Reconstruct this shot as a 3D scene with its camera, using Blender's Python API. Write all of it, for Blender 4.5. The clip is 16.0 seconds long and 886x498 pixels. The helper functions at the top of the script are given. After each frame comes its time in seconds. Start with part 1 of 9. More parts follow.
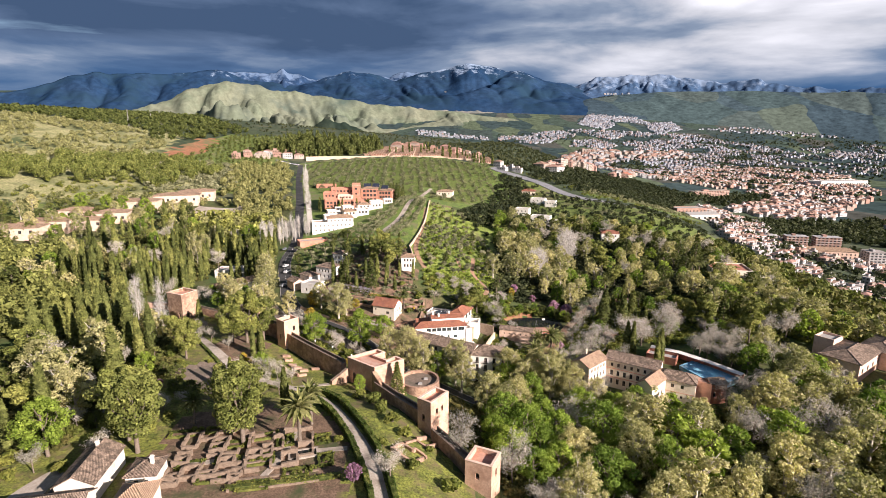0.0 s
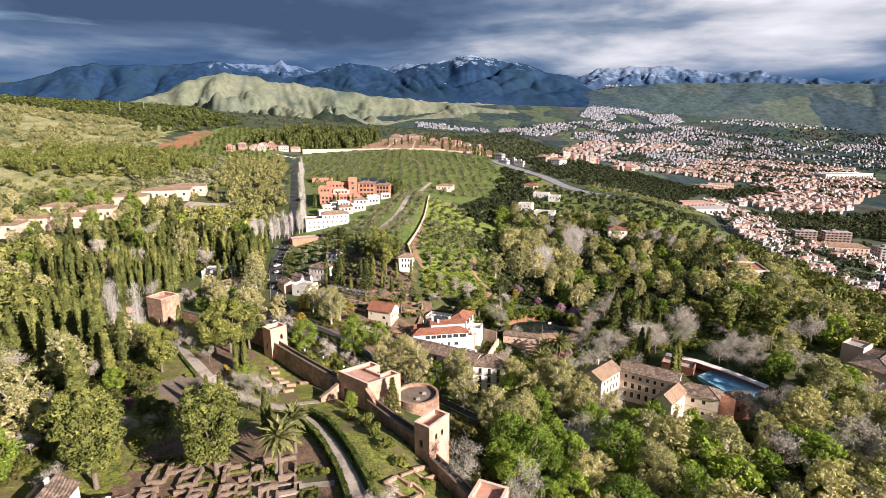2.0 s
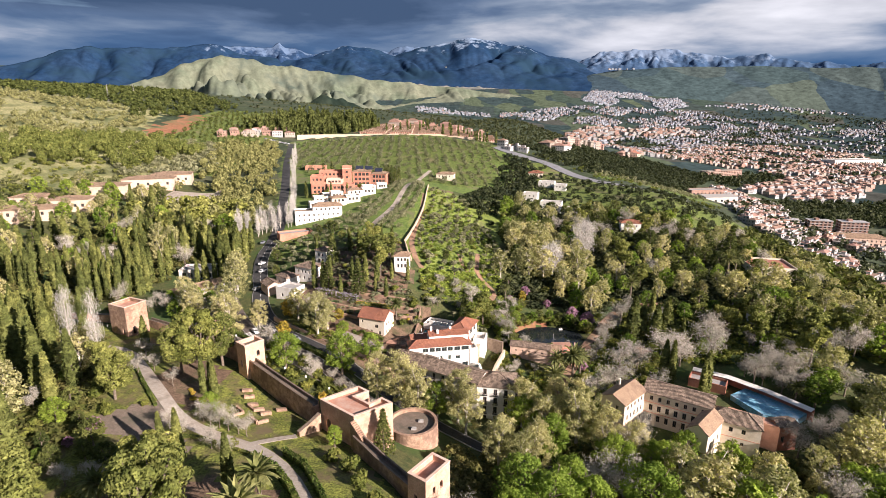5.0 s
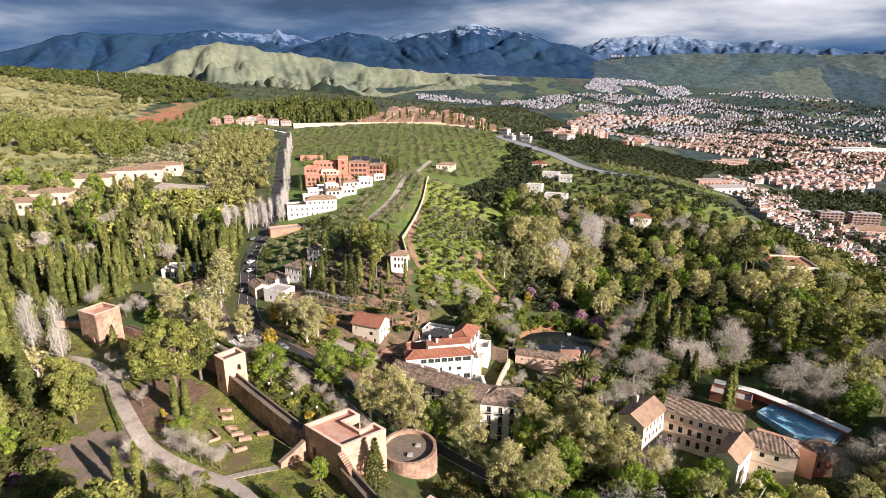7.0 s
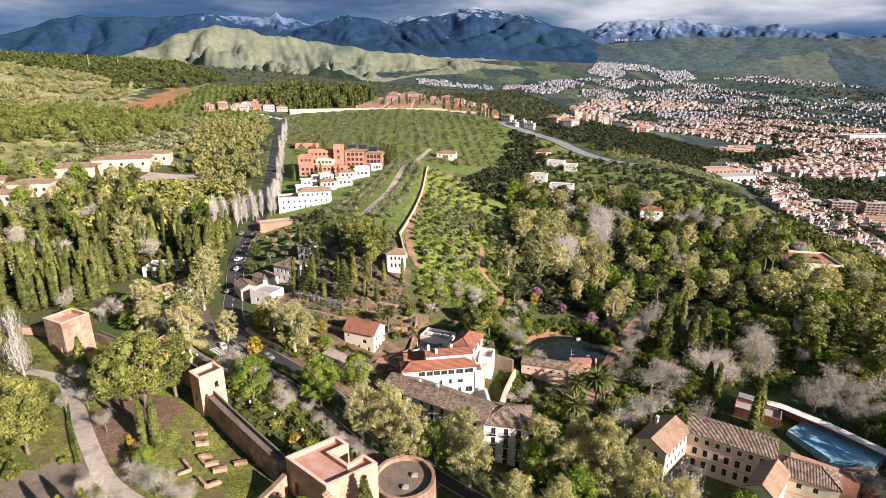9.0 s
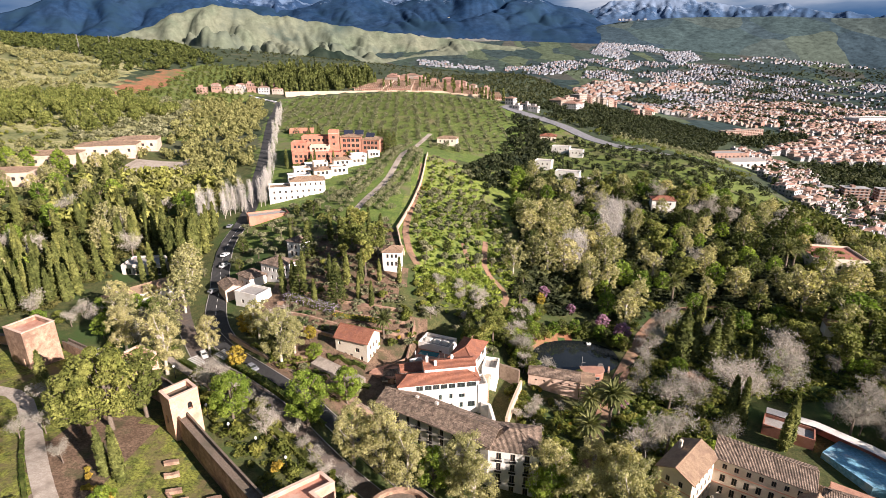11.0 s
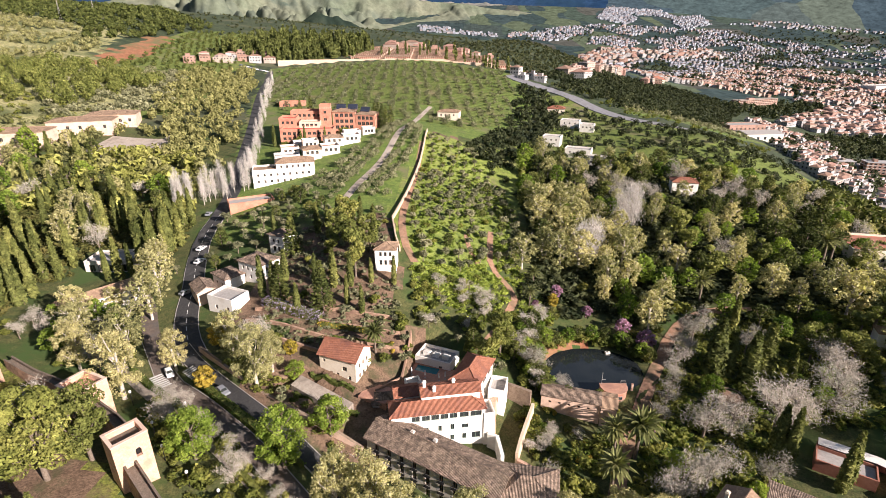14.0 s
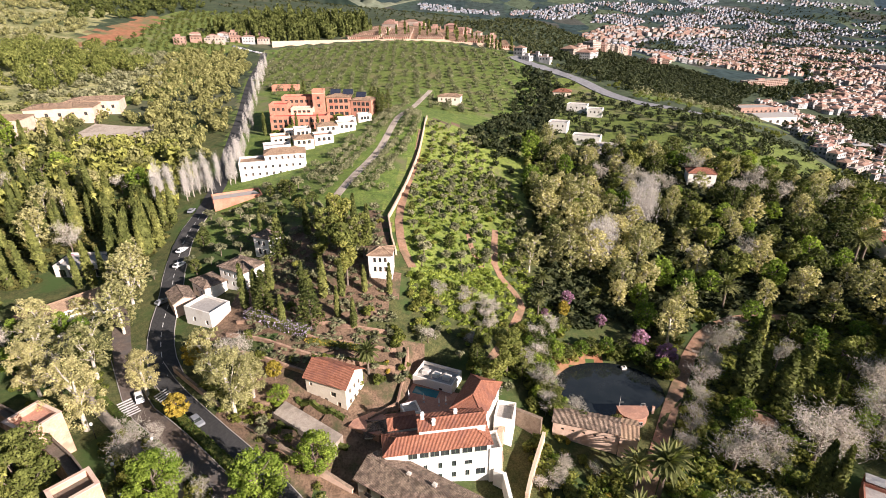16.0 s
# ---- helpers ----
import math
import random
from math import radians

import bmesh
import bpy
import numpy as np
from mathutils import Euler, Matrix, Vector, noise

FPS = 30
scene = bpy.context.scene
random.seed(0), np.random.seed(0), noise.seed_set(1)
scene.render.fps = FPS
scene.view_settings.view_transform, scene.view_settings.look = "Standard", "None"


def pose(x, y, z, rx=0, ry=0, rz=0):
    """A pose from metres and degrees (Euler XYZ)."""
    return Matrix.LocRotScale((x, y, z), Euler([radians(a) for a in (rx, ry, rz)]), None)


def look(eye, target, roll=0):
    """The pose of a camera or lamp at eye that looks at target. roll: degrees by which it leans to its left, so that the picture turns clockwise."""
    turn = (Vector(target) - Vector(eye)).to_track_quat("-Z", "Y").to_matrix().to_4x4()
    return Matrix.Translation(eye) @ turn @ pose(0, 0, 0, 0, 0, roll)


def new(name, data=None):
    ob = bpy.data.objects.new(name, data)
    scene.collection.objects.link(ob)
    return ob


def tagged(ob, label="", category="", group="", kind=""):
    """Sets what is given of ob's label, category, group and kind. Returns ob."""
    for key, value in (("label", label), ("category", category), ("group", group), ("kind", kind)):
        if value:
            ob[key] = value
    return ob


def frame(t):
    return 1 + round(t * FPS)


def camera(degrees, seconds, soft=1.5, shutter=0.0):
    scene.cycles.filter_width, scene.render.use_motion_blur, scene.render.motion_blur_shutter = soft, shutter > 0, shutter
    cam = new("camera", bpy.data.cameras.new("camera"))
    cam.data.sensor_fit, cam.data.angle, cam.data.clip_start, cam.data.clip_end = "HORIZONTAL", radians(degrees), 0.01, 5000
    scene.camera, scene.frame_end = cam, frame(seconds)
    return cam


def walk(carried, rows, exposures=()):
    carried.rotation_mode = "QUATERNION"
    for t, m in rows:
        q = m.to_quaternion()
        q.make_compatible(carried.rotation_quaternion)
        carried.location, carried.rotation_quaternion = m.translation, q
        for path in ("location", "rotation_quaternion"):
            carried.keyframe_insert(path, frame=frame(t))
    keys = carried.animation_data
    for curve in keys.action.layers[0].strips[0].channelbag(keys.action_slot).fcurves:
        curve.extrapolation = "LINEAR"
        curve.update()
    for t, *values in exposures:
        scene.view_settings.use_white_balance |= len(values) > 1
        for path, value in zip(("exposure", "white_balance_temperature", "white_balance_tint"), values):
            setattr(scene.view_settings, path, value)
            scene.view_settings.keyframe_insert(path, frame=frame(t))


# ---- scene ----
cam = camera(80.66, 16.0, 0.6)
EXPOSURE = 1.22
PATH = [
    (0, pose(0.00, 0.00, 92.00, 77.599, 0, 0.000) @ pose(0, 0, 0, 0, 0, 0.044)),
    (1, pose(-0.02, 7.91, 91.90, 77.236, 0, -0.007) @ pose(0, 0, 0, 0, 0, 0.033)),
    (2, pose(-0.02, 15.95, 91.85, 76.787, 0, -0.007) @ pose(0, 0, 0, 0, 0, 0.033)),
    (3, pose(0.01, 24.07, 91.83, 76.286, 0, -0.000) @ pose(0, 0, 0, 0, 0, 0.041)),
    (4, pose(0.07, 32.22, 91.84, 75.746, 0, 0.014) @ pose(0, 0, 0, 0, 0, 0.056)),
    (5, pose(0.14, 40.35, 91.89, 75.173, 0, 0.034) @ pose(0, 0, 0, 0, 0, 0.074)),
    (6, pose(0.22, 48.43, 91.96, 74.561, 0, 0.061) @ pose(0, 0, 0, 0, 0, 0.094)),
    (7, pose(0.32, 56.46, 92.05, 73.898, 0, 0.095) @ pose(0, 0, 0, 0, 0, 0.111)),
    (8, pose(0.43, 64.40, 92.16, 73.172, 0, 0.135) @ pose(0, 0, 0, 0, 0, 0.125)),
    (9, pose(0.54, 72.28, 92.29, 72.368, 0, 0.181) @ pose(0, 0, 0, 0, 0, 0.132)),
    (10, pose(0.65, 80.10, 92.42, 71.478, 0, 0.233) @ pose(0, 0, 0, 0, 0, 0.130)),
    (11, pose(0.76, 87.88, 92.56, 70.502, 0, 0.291) @ pose(0, 0, 0, 0, 0, 0.117)),
    (12, pose(0.87, 95.65, 92.71, 69.449, 0, 0.355) @ pose(0, 0, 0, 0, 0, 0.089)),
    (13, pose(0.97, 103.47, 92.85, 68.343, 0, 0.424) @ pose(0, 0, 0, 0, 0, 0.045)),
    (14, pose(1.05, 111.39, 92.98, 67.227, 0, 0.498) @ pose(0, 0, 0, 0, 0, -0.018)),
    (15, pose(1.12, 119.47, 93.10, 66.162, 0, 0.578) @ pose(0, 0, 0, 0, 0, -0.104)),
    (16, pose(1.17, 127.78, 93.21, 65.237, 0, 0.663) @ pose(0, 0, 0, 0, 0, -0.213)),
]
walk(cam, PATH, [(0, EXPOSURE, 5880, 17), (16, EXPOSURE, 5880, 17)])
# ---- sun and a broken evening sky ----
SUN_WAY = Vector((0.80, -0.60, 0.43)).normalized()
sun = new("sun", bpy.data.lights.new("sun", "SUN"))
sun.data.energy, sun.data.angle, sun.data.color = 5.0, radians(0.55), (1.0, 0.85, 0.69)
sun.matrix_world = look((300, -200, 400), Vector((300, -200, 400)) - SUN_WAY)

world = bpy.data.worlds.new("world")
scene.world = world
world.use_nodes = True
wn, wl = world.node_tree.nodes, world.node_tree.links
wn.clear()


def wnode(kind, **values):
    n = wn.new(kind)
    for k, v in values.items():
        n.inputs[k].default_value = v
    return n


sky = wn.new("ShaderNodeTexSky")
sky.sky_type, sky.sun_disc = "NISHITA", False
sky.sun_elevation, sky.sun_rotation = math.asin(SUN_WAY.z), math.atan2(SUN_WAY.x, SUN_WAY.y)
sky.air_density, sky.dust_density = 1.0, 1.2
coord = wn.new("ShaderNodeTexCoord")
split = wn.new("ShaderNodeSeparateXYZ")
wl.new(coord.outputs["Generated"], split.inputs[0])


def wmath(op, a, b=None, c=None):
    n = wn.new("ShaderNodeMath")
    n.operation = op
    for i, v in enumerate((a, b, c)):
        if v is None:
            continue
        if isinstance(v, (int, float)):
            n.inputs[i].default_value = v
        else:
            wl.new(v, n.inputs[i])
    return n.outputs[0]


# broken cloud in long flat layers: azimuth and height above the horizon, stretched
azim = wmath("ARCTAN2", split.outputs[0], split.outputs[1])
elev = wmath("ABSOLUTE", split.outputs[2])
flat = wn.new("ShaderNodeCombineXYZ")
wl.new(azim, flat.inputs[0]), wl.new(elev, flat.inputs[1])


def wnoise(scale, detail, rough, shift, warp=0.0, tall=5.0):
    m = wn.new("ShaderNodeMapping")
    m.inputs["Location"].default_value, m.inputs["Scale"].default_value = shift, (1.0, tall, 1.0)
    wl.new(flat.outputs[0], m.inputs[0])
    n = wnode("ShaderNodeTexNoise", Scale=scale, Detail=detail, Roughness=rough, Distortion=warp)
    wl.new(m.outputs[0], n.inputs["Vector"])
    return n.outputs[0]


def wramp(v, stops):
    n = wn.new("ShaderNodeValToRGB")
    e = n.color_ramp.elements
    while len(e) < len(stops):
        e.new(0.5)
    for el, (p, c) in zip(e, stops):
        el.position, el.color = p, (*c, 1)
    wl.new(v, n.inputs[0])
    return n.outputs[0]


def wmix(f, a, b):
    n = wn.new("ShaderNodeMix")
    n.data_type = "RGBA"
    for s, v in ((n.inputs[0], f), (n.inputs[6], a), (n.inputs[7], b)):
        if isinstance(v, (int, float)):
            s.default_value = v
        elif isinstance(v, tuple):
            s.default_value = (*v, 1)
        else:
            wl.new(v, s)
    return n.outputs[2]


big = wnoise(2.3, 4, 0.5, (5.2, 0.15, 0), 0.4)
fine = wnoise(3.6, 8, 0.55, (3.1, 0.4, 0), 0.3, 4.5)
# the west, where the sun stands, is the brighter half, and the cloud thins upwards there
west = wramp(wmath("MULTIPLY_ADD", azim, 0.5, 0.5), [(0.46, (0, 0, 0)), (0.76, (1, 1, 1)), (1.0, (0.7, 0.7, 0.7))])
lift = wramp(elev, [(0.06, (0, 0, 0)), (0.14, (1, 1, 1))])
tone = wmath("ADD", wmath("MULTIPLY_ADD", big, 1.0, -0.36), wmath("MULTIPLY_ADD", fine, 1.1, -0.50))
tone = wmath("ADD", tone, wmath("MULTIPLY", wmath("MULTIPLY", west, lift), 0.58))
low_cloud = wramp(tone, [(0.08, (0.35, 0.85, 1.9)), (0.28, (0.7, 1.5, 2.8)), (0.45, (1.9, 2.7, 3.8)), (0.66, (6.6, 6.7, 6.8)), (0.90, (10.0, 9.7, 9.3))])
high_cloud = wramp(tone, [(0.08, (0.7, 1.15, 1.9)), (0.28, (1.35, 1.95, 2.9)), (0.45, (3.0, 3.6, 4.3)), (0.66, (7.2, 7.1, 6.9)), (0.90, (11.0, 10.6, 10.0))])
body = wmix(wramp(elev, [(0.085, (0, 0, 0)), (0.15, (1, 1, 1))]), low_cloud, high_cloud)
cover = wramp(wnoise(2.6, 7, 0.55, (7.4, 0.9, 0), 0.4, 4.0), [(0.24, (0.25, 0.25, 0.25)), (0.36, (1, 1, 1))])
# overhead, out of view, the cloud is dulled to deepen the shadows below
dull = wramp(tone, [(0.1, (0.8, 1.15, 1.7)), (0.5, (1.5, 2.0, 2.75)), (0.9, (2.7, 3.2, 3.8))])
body = wmix(wramp(elev, [(0.24, (0, 0, 0)), (0.42, (1, 1, 1))]), body, dull)
both = wmix(cover, sky.outputs[0], body)
back = wnode("ShaderNodeBackground", Strength=0.041)
wl.new(both, back.inputs[0])
out = wn.new("ShaderNodeOutputWorld")
wl.new(back.outputs[0], out.inputs[0])
# ---- materials ----
def material(name, a, b, scale=1.0, rough=0.9, metal=0.0, bump=0.0, bump_scale=None, c=None, c_scale=0.05, c_cover=0.5,
             islands=0.0, thing=0.0, leaf=0.0, wave=None, spec=0.3, speck=0.2, stripe=0.6):
    """Two colours a and b mixed by fine grain, a third, c, in broad stains; relief; variation by island or by thing."""
    m = bpy.data.materials.new(name)
    m.use_nodes = True
    n, l = m.node_tree.nodes, m.node_tree.links
    b_ = n["Principled BSDF"]
    b_.inputs["Roughness"].default_value, b_.inputs["Metallic"].default_value = rough, metal
    b_.inputs["Specular IOR Level"].default_value = spec
    co = n.new("ShaderNodeNewGeometry").outputs["Position"]

    def noise_node(s, d=5, r=0.6):
        t = n.new("ShaderNodeTexNoise")
        t.inputs["Scale"].default_value, t.inputs["Detail"].default_value, t.inputs["Roughness"].default_value = s, d, r
        l.new(co, t.inputs["Vector"])
        return t.outputs[0]

    def ramp(v, p0, p1):
        t = n.new("ShaderNodeMapRange")
        t.inputs[1].default_value, t.inputs[2].default_value = p0, p1
        l.new(v, t.inputs[0])
        return t.outputs[0]

    def mix(f, x, y, kind="MIX"):
        t = n.new("ShaderNodeMix")
        t.data_type, t.blend_type = "RGBA", kind
        for s, v in ((t.inputs[0], f), (t.inputs[6], x), (t.inputs[7], y)):
            if isinstance(v, (int, float)):
                s.default_value = v
            elif isinstance(v, tuple):
                s.default_value = (*v, 1)
            else:
                l.new(v, s)
        return t.outputs[2]

    grain = noise_node(scale)
    fine = noise_node(scale * 5.3, 4, 0.7)
    col = mix(ramp(grain, 0.34, 0.66), a, b)
    mid = tuple((p + q) / 2 for p, q in zip(a, b))
    col = mix(ramp(fine, 0.36, 0.64), mix(1.0, col, (1 - speck, 1 - speck * 1.05, 1 - speck * 1.1), "MULTIPLY"), mix(1.0, col, (1 + speck, 1 + speck * 0.95, 1 + speck * 0.9), "MULTIPLY"))
    if c:
        col = mix(ramp(noise_node(c_scale, 6, 0.65), 0.62 - 0.3 * c_cover, 0.78 - 0.3 * c_cover), col, c)
    if islands or thing:
        src = n.new("ShaderNodeNewGeometry").outputs["Random Per Island"] if islands else n.new("ShaderNodeObjectInfo").outputs["Random"]
        hs = n.new("ShaderNodeHueSaturation")
        k = islands or thing
        t = n.new("ShaderNodeMapRange")
        t.inputs[3].default_value, t.inputs[4].default_value = 1 - k, 1 + k
        l.new(src, t.inputs[0]), l.new(t.outputs[0], hs.inputs["Value"])
        t = n.new("ShaderNodeMapRange")
        t.inputs[3].default_value, t.inputs[4].default_value = 0.5 + 0.03 * k, 0.5 - 0.06 * k
        l.new(src, t.inputs[0]), l.new(t.outputs[0], hs.inputs["Hue"])
        l.new(col, hs.inputs["Color"])
        col = hs.outputs[0]
    if leaf:
        hv = n.new("ShaderNodeHueSaturation")
        t = n.new("ShaderNodeMapRange")
        t.inputs[3].default_value, t.inputs[4].default_value = 0.68, 1.34
        l.new(n.new("ShaderNodeNewGeometry").outputs["Random Per Island"], t.inputs[0]), l.new(t.outputs[0], hv.inputs["Value"])
        l.new(col, hv.inputs["Color"])
        col = hv.outputs[0]
    l.new(col, b_.inputs["Base Color"])
    src = None
    if wave:
        w = n.new("ShaderNodeTexWave")
        w.bands_direction = wave[0]
        w.inputs["Scale"].default_value = wave[1]
        w.inputs["Distortion"].default_value = 0.6
        tc = n.new("ShaderNodeTexCoord")
        l.new(tc.outputs["Object"], w.inputs["Vector"])
        src = w.outputs[1]
        col2 = mix(src, col, mix(1.0, col, (1 - stripe * 0.6, 1 - stripe * 0.65, 1 - stripe * 0.7), "MULTIPLY"))
        l.new(col2, b_.inputs["Base Color"])
    if bump:
        bp = n.new("ShaderNodeBump")
        bp.inputs["Strength"].default_value, bp.inputs["Distance"].default_value = min(1, bump), 0.1 if not bump_scale else bump_scale[1]
        l.new(src or noise_node(bump_scale[0] if bump_scale else scale * 3), bp.inputs["Height"])
        l.new(bp.outputs[0], b_.inputs["Normal"])
    if leaf:
        tr = n.new("ShaderNodeBsdfTranslucent")
        l.new(mix(1.0, col, (1.0, 1.15, 0.55), "MULTIPLY"), tr.inputs[0])
        mx = n.new("ShaderNodeMixShader")
        mx.inputs[0].default_value = leaf
        l.new(b_.outputs[0], mx.inputs[1]), l.new(tr.outputs[0], mx.inputs[2])
        l.new(mx.outputs[0], n["Material Output"].inputs[0])
    return m


M = {}
M["lawn"] = material("lawn", (0.075, 0.095, 0.018), (0.215, 0.232, 0.045), 0.35, bump=0.8, c=(0.15, 0.115, 0.06), c_scale=0.14, c_cover=0.5, speck=0.6)
M["wood_floor"] = material("wood_floor", (0.045, 0.06, 0.018), (0.105, 0.105, 0.038), 0.5, bump=0.7, c=(0.05, 0.085, 0.02), c_scale=0.06, c_cover=0.5, speck=0.4)
M["grass"] = material("grass", (0.08, 0.115, 0.024), (0.16, 0.20, 0.042), 0.35, bump=0.6, c=(0.17, 0.15, 0.08), c_scale=0.05, c_cover=0.3, speck=0.4)
# brighter copy of grass: the slope's sunlight is put into its colour
M["slope_grass"] = material("slope_grass", (0.11, 0.155, 0.03), (0.225, 0.27, 0.055), 0.35, bump=0.6, c=(0.17, 0.15, 0.08), c_scale=0.05, c_cover=0.3, speck=0.4)
M["grove"] = material("grove", (0.075, 0.125, 0.024), (0.15, 0.20, 0.042), 0.25, bump=0.5, c=(0.15, 0.14, 0.07), c_scale=0.035, c_cover=0.35, speck=0.4)
M["hill"] = material("hill", (0.24, 0.245, 0.10), (0.34, 0.32, 0.16), 0.12, bump=0.5, c=(0.08, 0.10, 0.035), c_scale=0.02, c_cover=0.5, speck=0.4)
M["dark_hill"] = material("dark_hill", (0.028, 0.045, 0.022), (0.06, 0.078, 0.036), 0.1, bump=0.5, c=(0.11, 0.11, 0.06), c_scale=0.02, c_cover=0.3, speck=0.4)
M["bank"] = material("bank", (0.05, 0.075, 0.016), (0.10, 0.125, 0.03), 0.4, bump=0.5, c=(0.12, 0.10, 0.055), c_scale=0.05, c_cover=0.3, speck=0.4)
M["red_soil"] = material("red_soil", (0.25, 0.10, 0.05), (0.34, 0.17, 0.09), 0.2, bump=0.4, c=(0.13, 0.14, 0.06), c_scale=0.03, c_cover=0.45)
M["soil"] = material("soil", (0.12, 0.08, 0.052), (0.20, 0.135, 0.09), 0.4, bump=0.5, c=(0.06, 0.07, 0.028), c_scale=0.12, c_cover=0.35, speck=0.4)


def field_material(name, tones, size, rough=0.95):
    """A patchwork of plots, each of one tone, with grain inside."""
    m = bpy.data.materials.new(name)
    m.use_nodes = True
    n, l = m.node_tree.nodes, m.node_tree.links
    p = n["Principled BSDF"]
    p.inputs["Roughness"].default_value, p.inputs["Specular IOR Level"].default_value = rough, 0.0
    co = n.new("ShaderNodeNewGeometry").outputs["Position"]
    wob = n.new("ShaderNodeTexNoise")
    wob.inputs["Scale"].default_value, wob.inputs["Detail"].default_value = 0.004, 3
    l.new(co, wob.inputs["Vector"])
    add = n.new("ShaderNodeVectorMath")
    add.operation = "MULTIPLY_ADD"
    add.inputs[1].default_value = (110, 110, 0)
    l.new(wob.outputs["Color"], add.inputs[0]), l.new(co, add.inputs[2])
    mp = n.new("ShaderNodeMapping")
    mp.inputs["Scale"].default_value, mp.inputs["Rotation"].default_value = (1.0 / size, 0.62 / size, 0.0), (0, 0, 0.4)
    l.new(add.outputs[0], mp.inputs[0])
    cells = n.new("ShaderNodeTexVoronoi")
    cells.inputs["Scale"].default_value = 1.0
    l.new(mp.outputs[0], cells.inputs["Vector"])
    sep = n.new("ShaderNodeSeparateColor")
    l.new(cells.outputs["Color"], sep.inputs[0])
    rp = n.new("ShaderNodeValToRGB")
    rp.color_ramp.interpolation = "CONSTANT"
    e = rp.color_ramp.elements
    while len(e) < len(tones):
        e.new(0.5)
    for i, (el, c) in enumerate(zip(e, tones)):
        el.position, el.color = i / len(tones), (*c, 1)
    l.new(sep.outputs[0], rp.inputs[0])
    grain = n.new("ShaderNodeTexNoise")
    grain.inputs["Scale"].default_value, grain.inputs["Detail"].default_value, grain.inputs["Roughness"].default_value = 0.03, 8, 0.75
    l.new(co, grain.inputs["Vector"])
    mr = n.new("ShaderNodeMapRange")
    mr.inputs[1].default_value, mr.inputs[2].default_value, mr.inputs[3].default_value, mr.inputs[4].default_value = 0.3, 0.7, 0.45, 1.45
    l.new(grain.outputs[0], mr.inputs[0])
    hs = n.new("ShaderNodeHueSaturation")
    l.new(rp.outputs[0], hs.inputs["Color"]), l.new(mr.outputs[0], hs.inputs["Value"])
    l.new(hs.outputs[0], p.inputs["Base Color"])
    return m


# plots of the far plain, their tones dulled and blued for distance haze
M["haze_fields"] = field_material("haze_fields", [(0.044, 0.066, 0.064), (0.06, 0.084, 0.066), (0.048, 0.07, 0.07), (0.095, 0.12, 0.076), (0.055, 0.073, 0.066), (0.085, 0.088, 0.076), (0.044, 0.064, 0.064)], 110)
M["asphalt"] = material("asphalt", (0.038, 0.038, 0.039), (0.058, 0.057, 0.056), 1.5, 0.85, bump=0.2, c=(0.10, 0.098, 0.095), c_scale=0.12, c_cover=0.3)
M["paving"] = material("paving", (0.30, 0.255, 0.21), (0.40, 0.35, 0.29), 1.2, 0.9, bump=0.3, c=(0.22, 0.185, 0.15), c_scale=0.2, c_cover=0.45)
M["gravel"] = material("gravel", (0.33, 0.28, 0.23), (0.44, 0.39, 0.33), 2.0, 0.95, bump=0.3, c=(0.23, 0.19, 0.15), c_scale=0.2, c_cover=0.4)
M["cobble"] = material("cobble", (0.15, 0.115, 0.09), (0.23, 0.185, 0.145), 2.5, 0.95, bump=0.5, c=(0.13, 0.11, 0.08), c_scale=0.25, c_cover=0.5, speck=0.4)
M["earth_path"] = material("earth_path", (0.27, 0.155, 0.095), (0.36, 0.225, 0.15), 0.9, 0.95, bump=0.4, c=(0.16, 0.12, 0.07), c_scale=0.15, c_cover=0.4)
M["pale_road"] = material("pale_road", (0.17, 0.17, 0.18), (0.23, 0.23, 0.24), 0.4, 0.9, speck=0.1)
M["kerb"] = material("kerb", (0.30, 0.28, 0.26), (0.40, 0.38, 0.35), 2.0, 0.9, speck=0.06)
M["old_asphalt"] = material("old_asphalt", (0.10, 0.078, 0.064), (0.15, 0.118, 0.096), 0.8, 0.9, bump=0.2, c=(0.09, 0.085, 0.08), c_scale=0.15, c_cover=0.4)
M["car_white"] = material("car_white", (0.72, 0.72, 0.72), (0.76, 0.76, 0.76), 2.0, 0.25, spec=0.5, speck=0.02)
M["car_grey"] = material("car_grey", (0.20, 0.21, 0.23), (0.24, 0.25, 0.27), 2.0, 0.25, spec=0.5, speck=0.02)
M["tyre"] = material("tyre", (0.012, 0.012, 0.012), (0.02, 0.02, 0.02), 4.0, 0.9, speck=0.1)
M["line"] = material("line", (0.62, 0.62, 0.60), (0.75, 0.75, 0.73), 3.0, 0.8, speck=0.06)
M["rampart"] = material("rampart", (0.26, 0.165, 0.11), (0.50, 0.335, 0.235), 0.7, 0.95, bump=0.8, bump_scale=(3.0, 0.12), c=(0.22, 0.14, 0.10), c_scale=0.22, c_cover=0.45)
M["tapia"] = material("tapia", (0.52, 0.32, 0.225), (0.64, 0.43, 0.315), 0.5, 0.95, bump=0.6, bump_scale=(2.5, 0.12), c=(0.42, 0.25, 0.175), c_scale=0.22, c_cover=0.45, speck=0.14)
M["tower_floor"] = material("tower_floor", (0.42, 0.21, 0.145), (0.52, 0.29, 0.205), 0.6, 0.95, bump=0.4, c=(0.52, 0.35, 0.27), c_scale=0.25, c_cover=0.45, speck=0.12)
M["stone"] = material("stone", (0.17, 0.125, 0.09), (0.27, 0.205, 0.15), 1.2, 0.95, bump=0.7, c=(0.24, 0.18, 0.13), c_scale=0.3, c_cover=0.4)
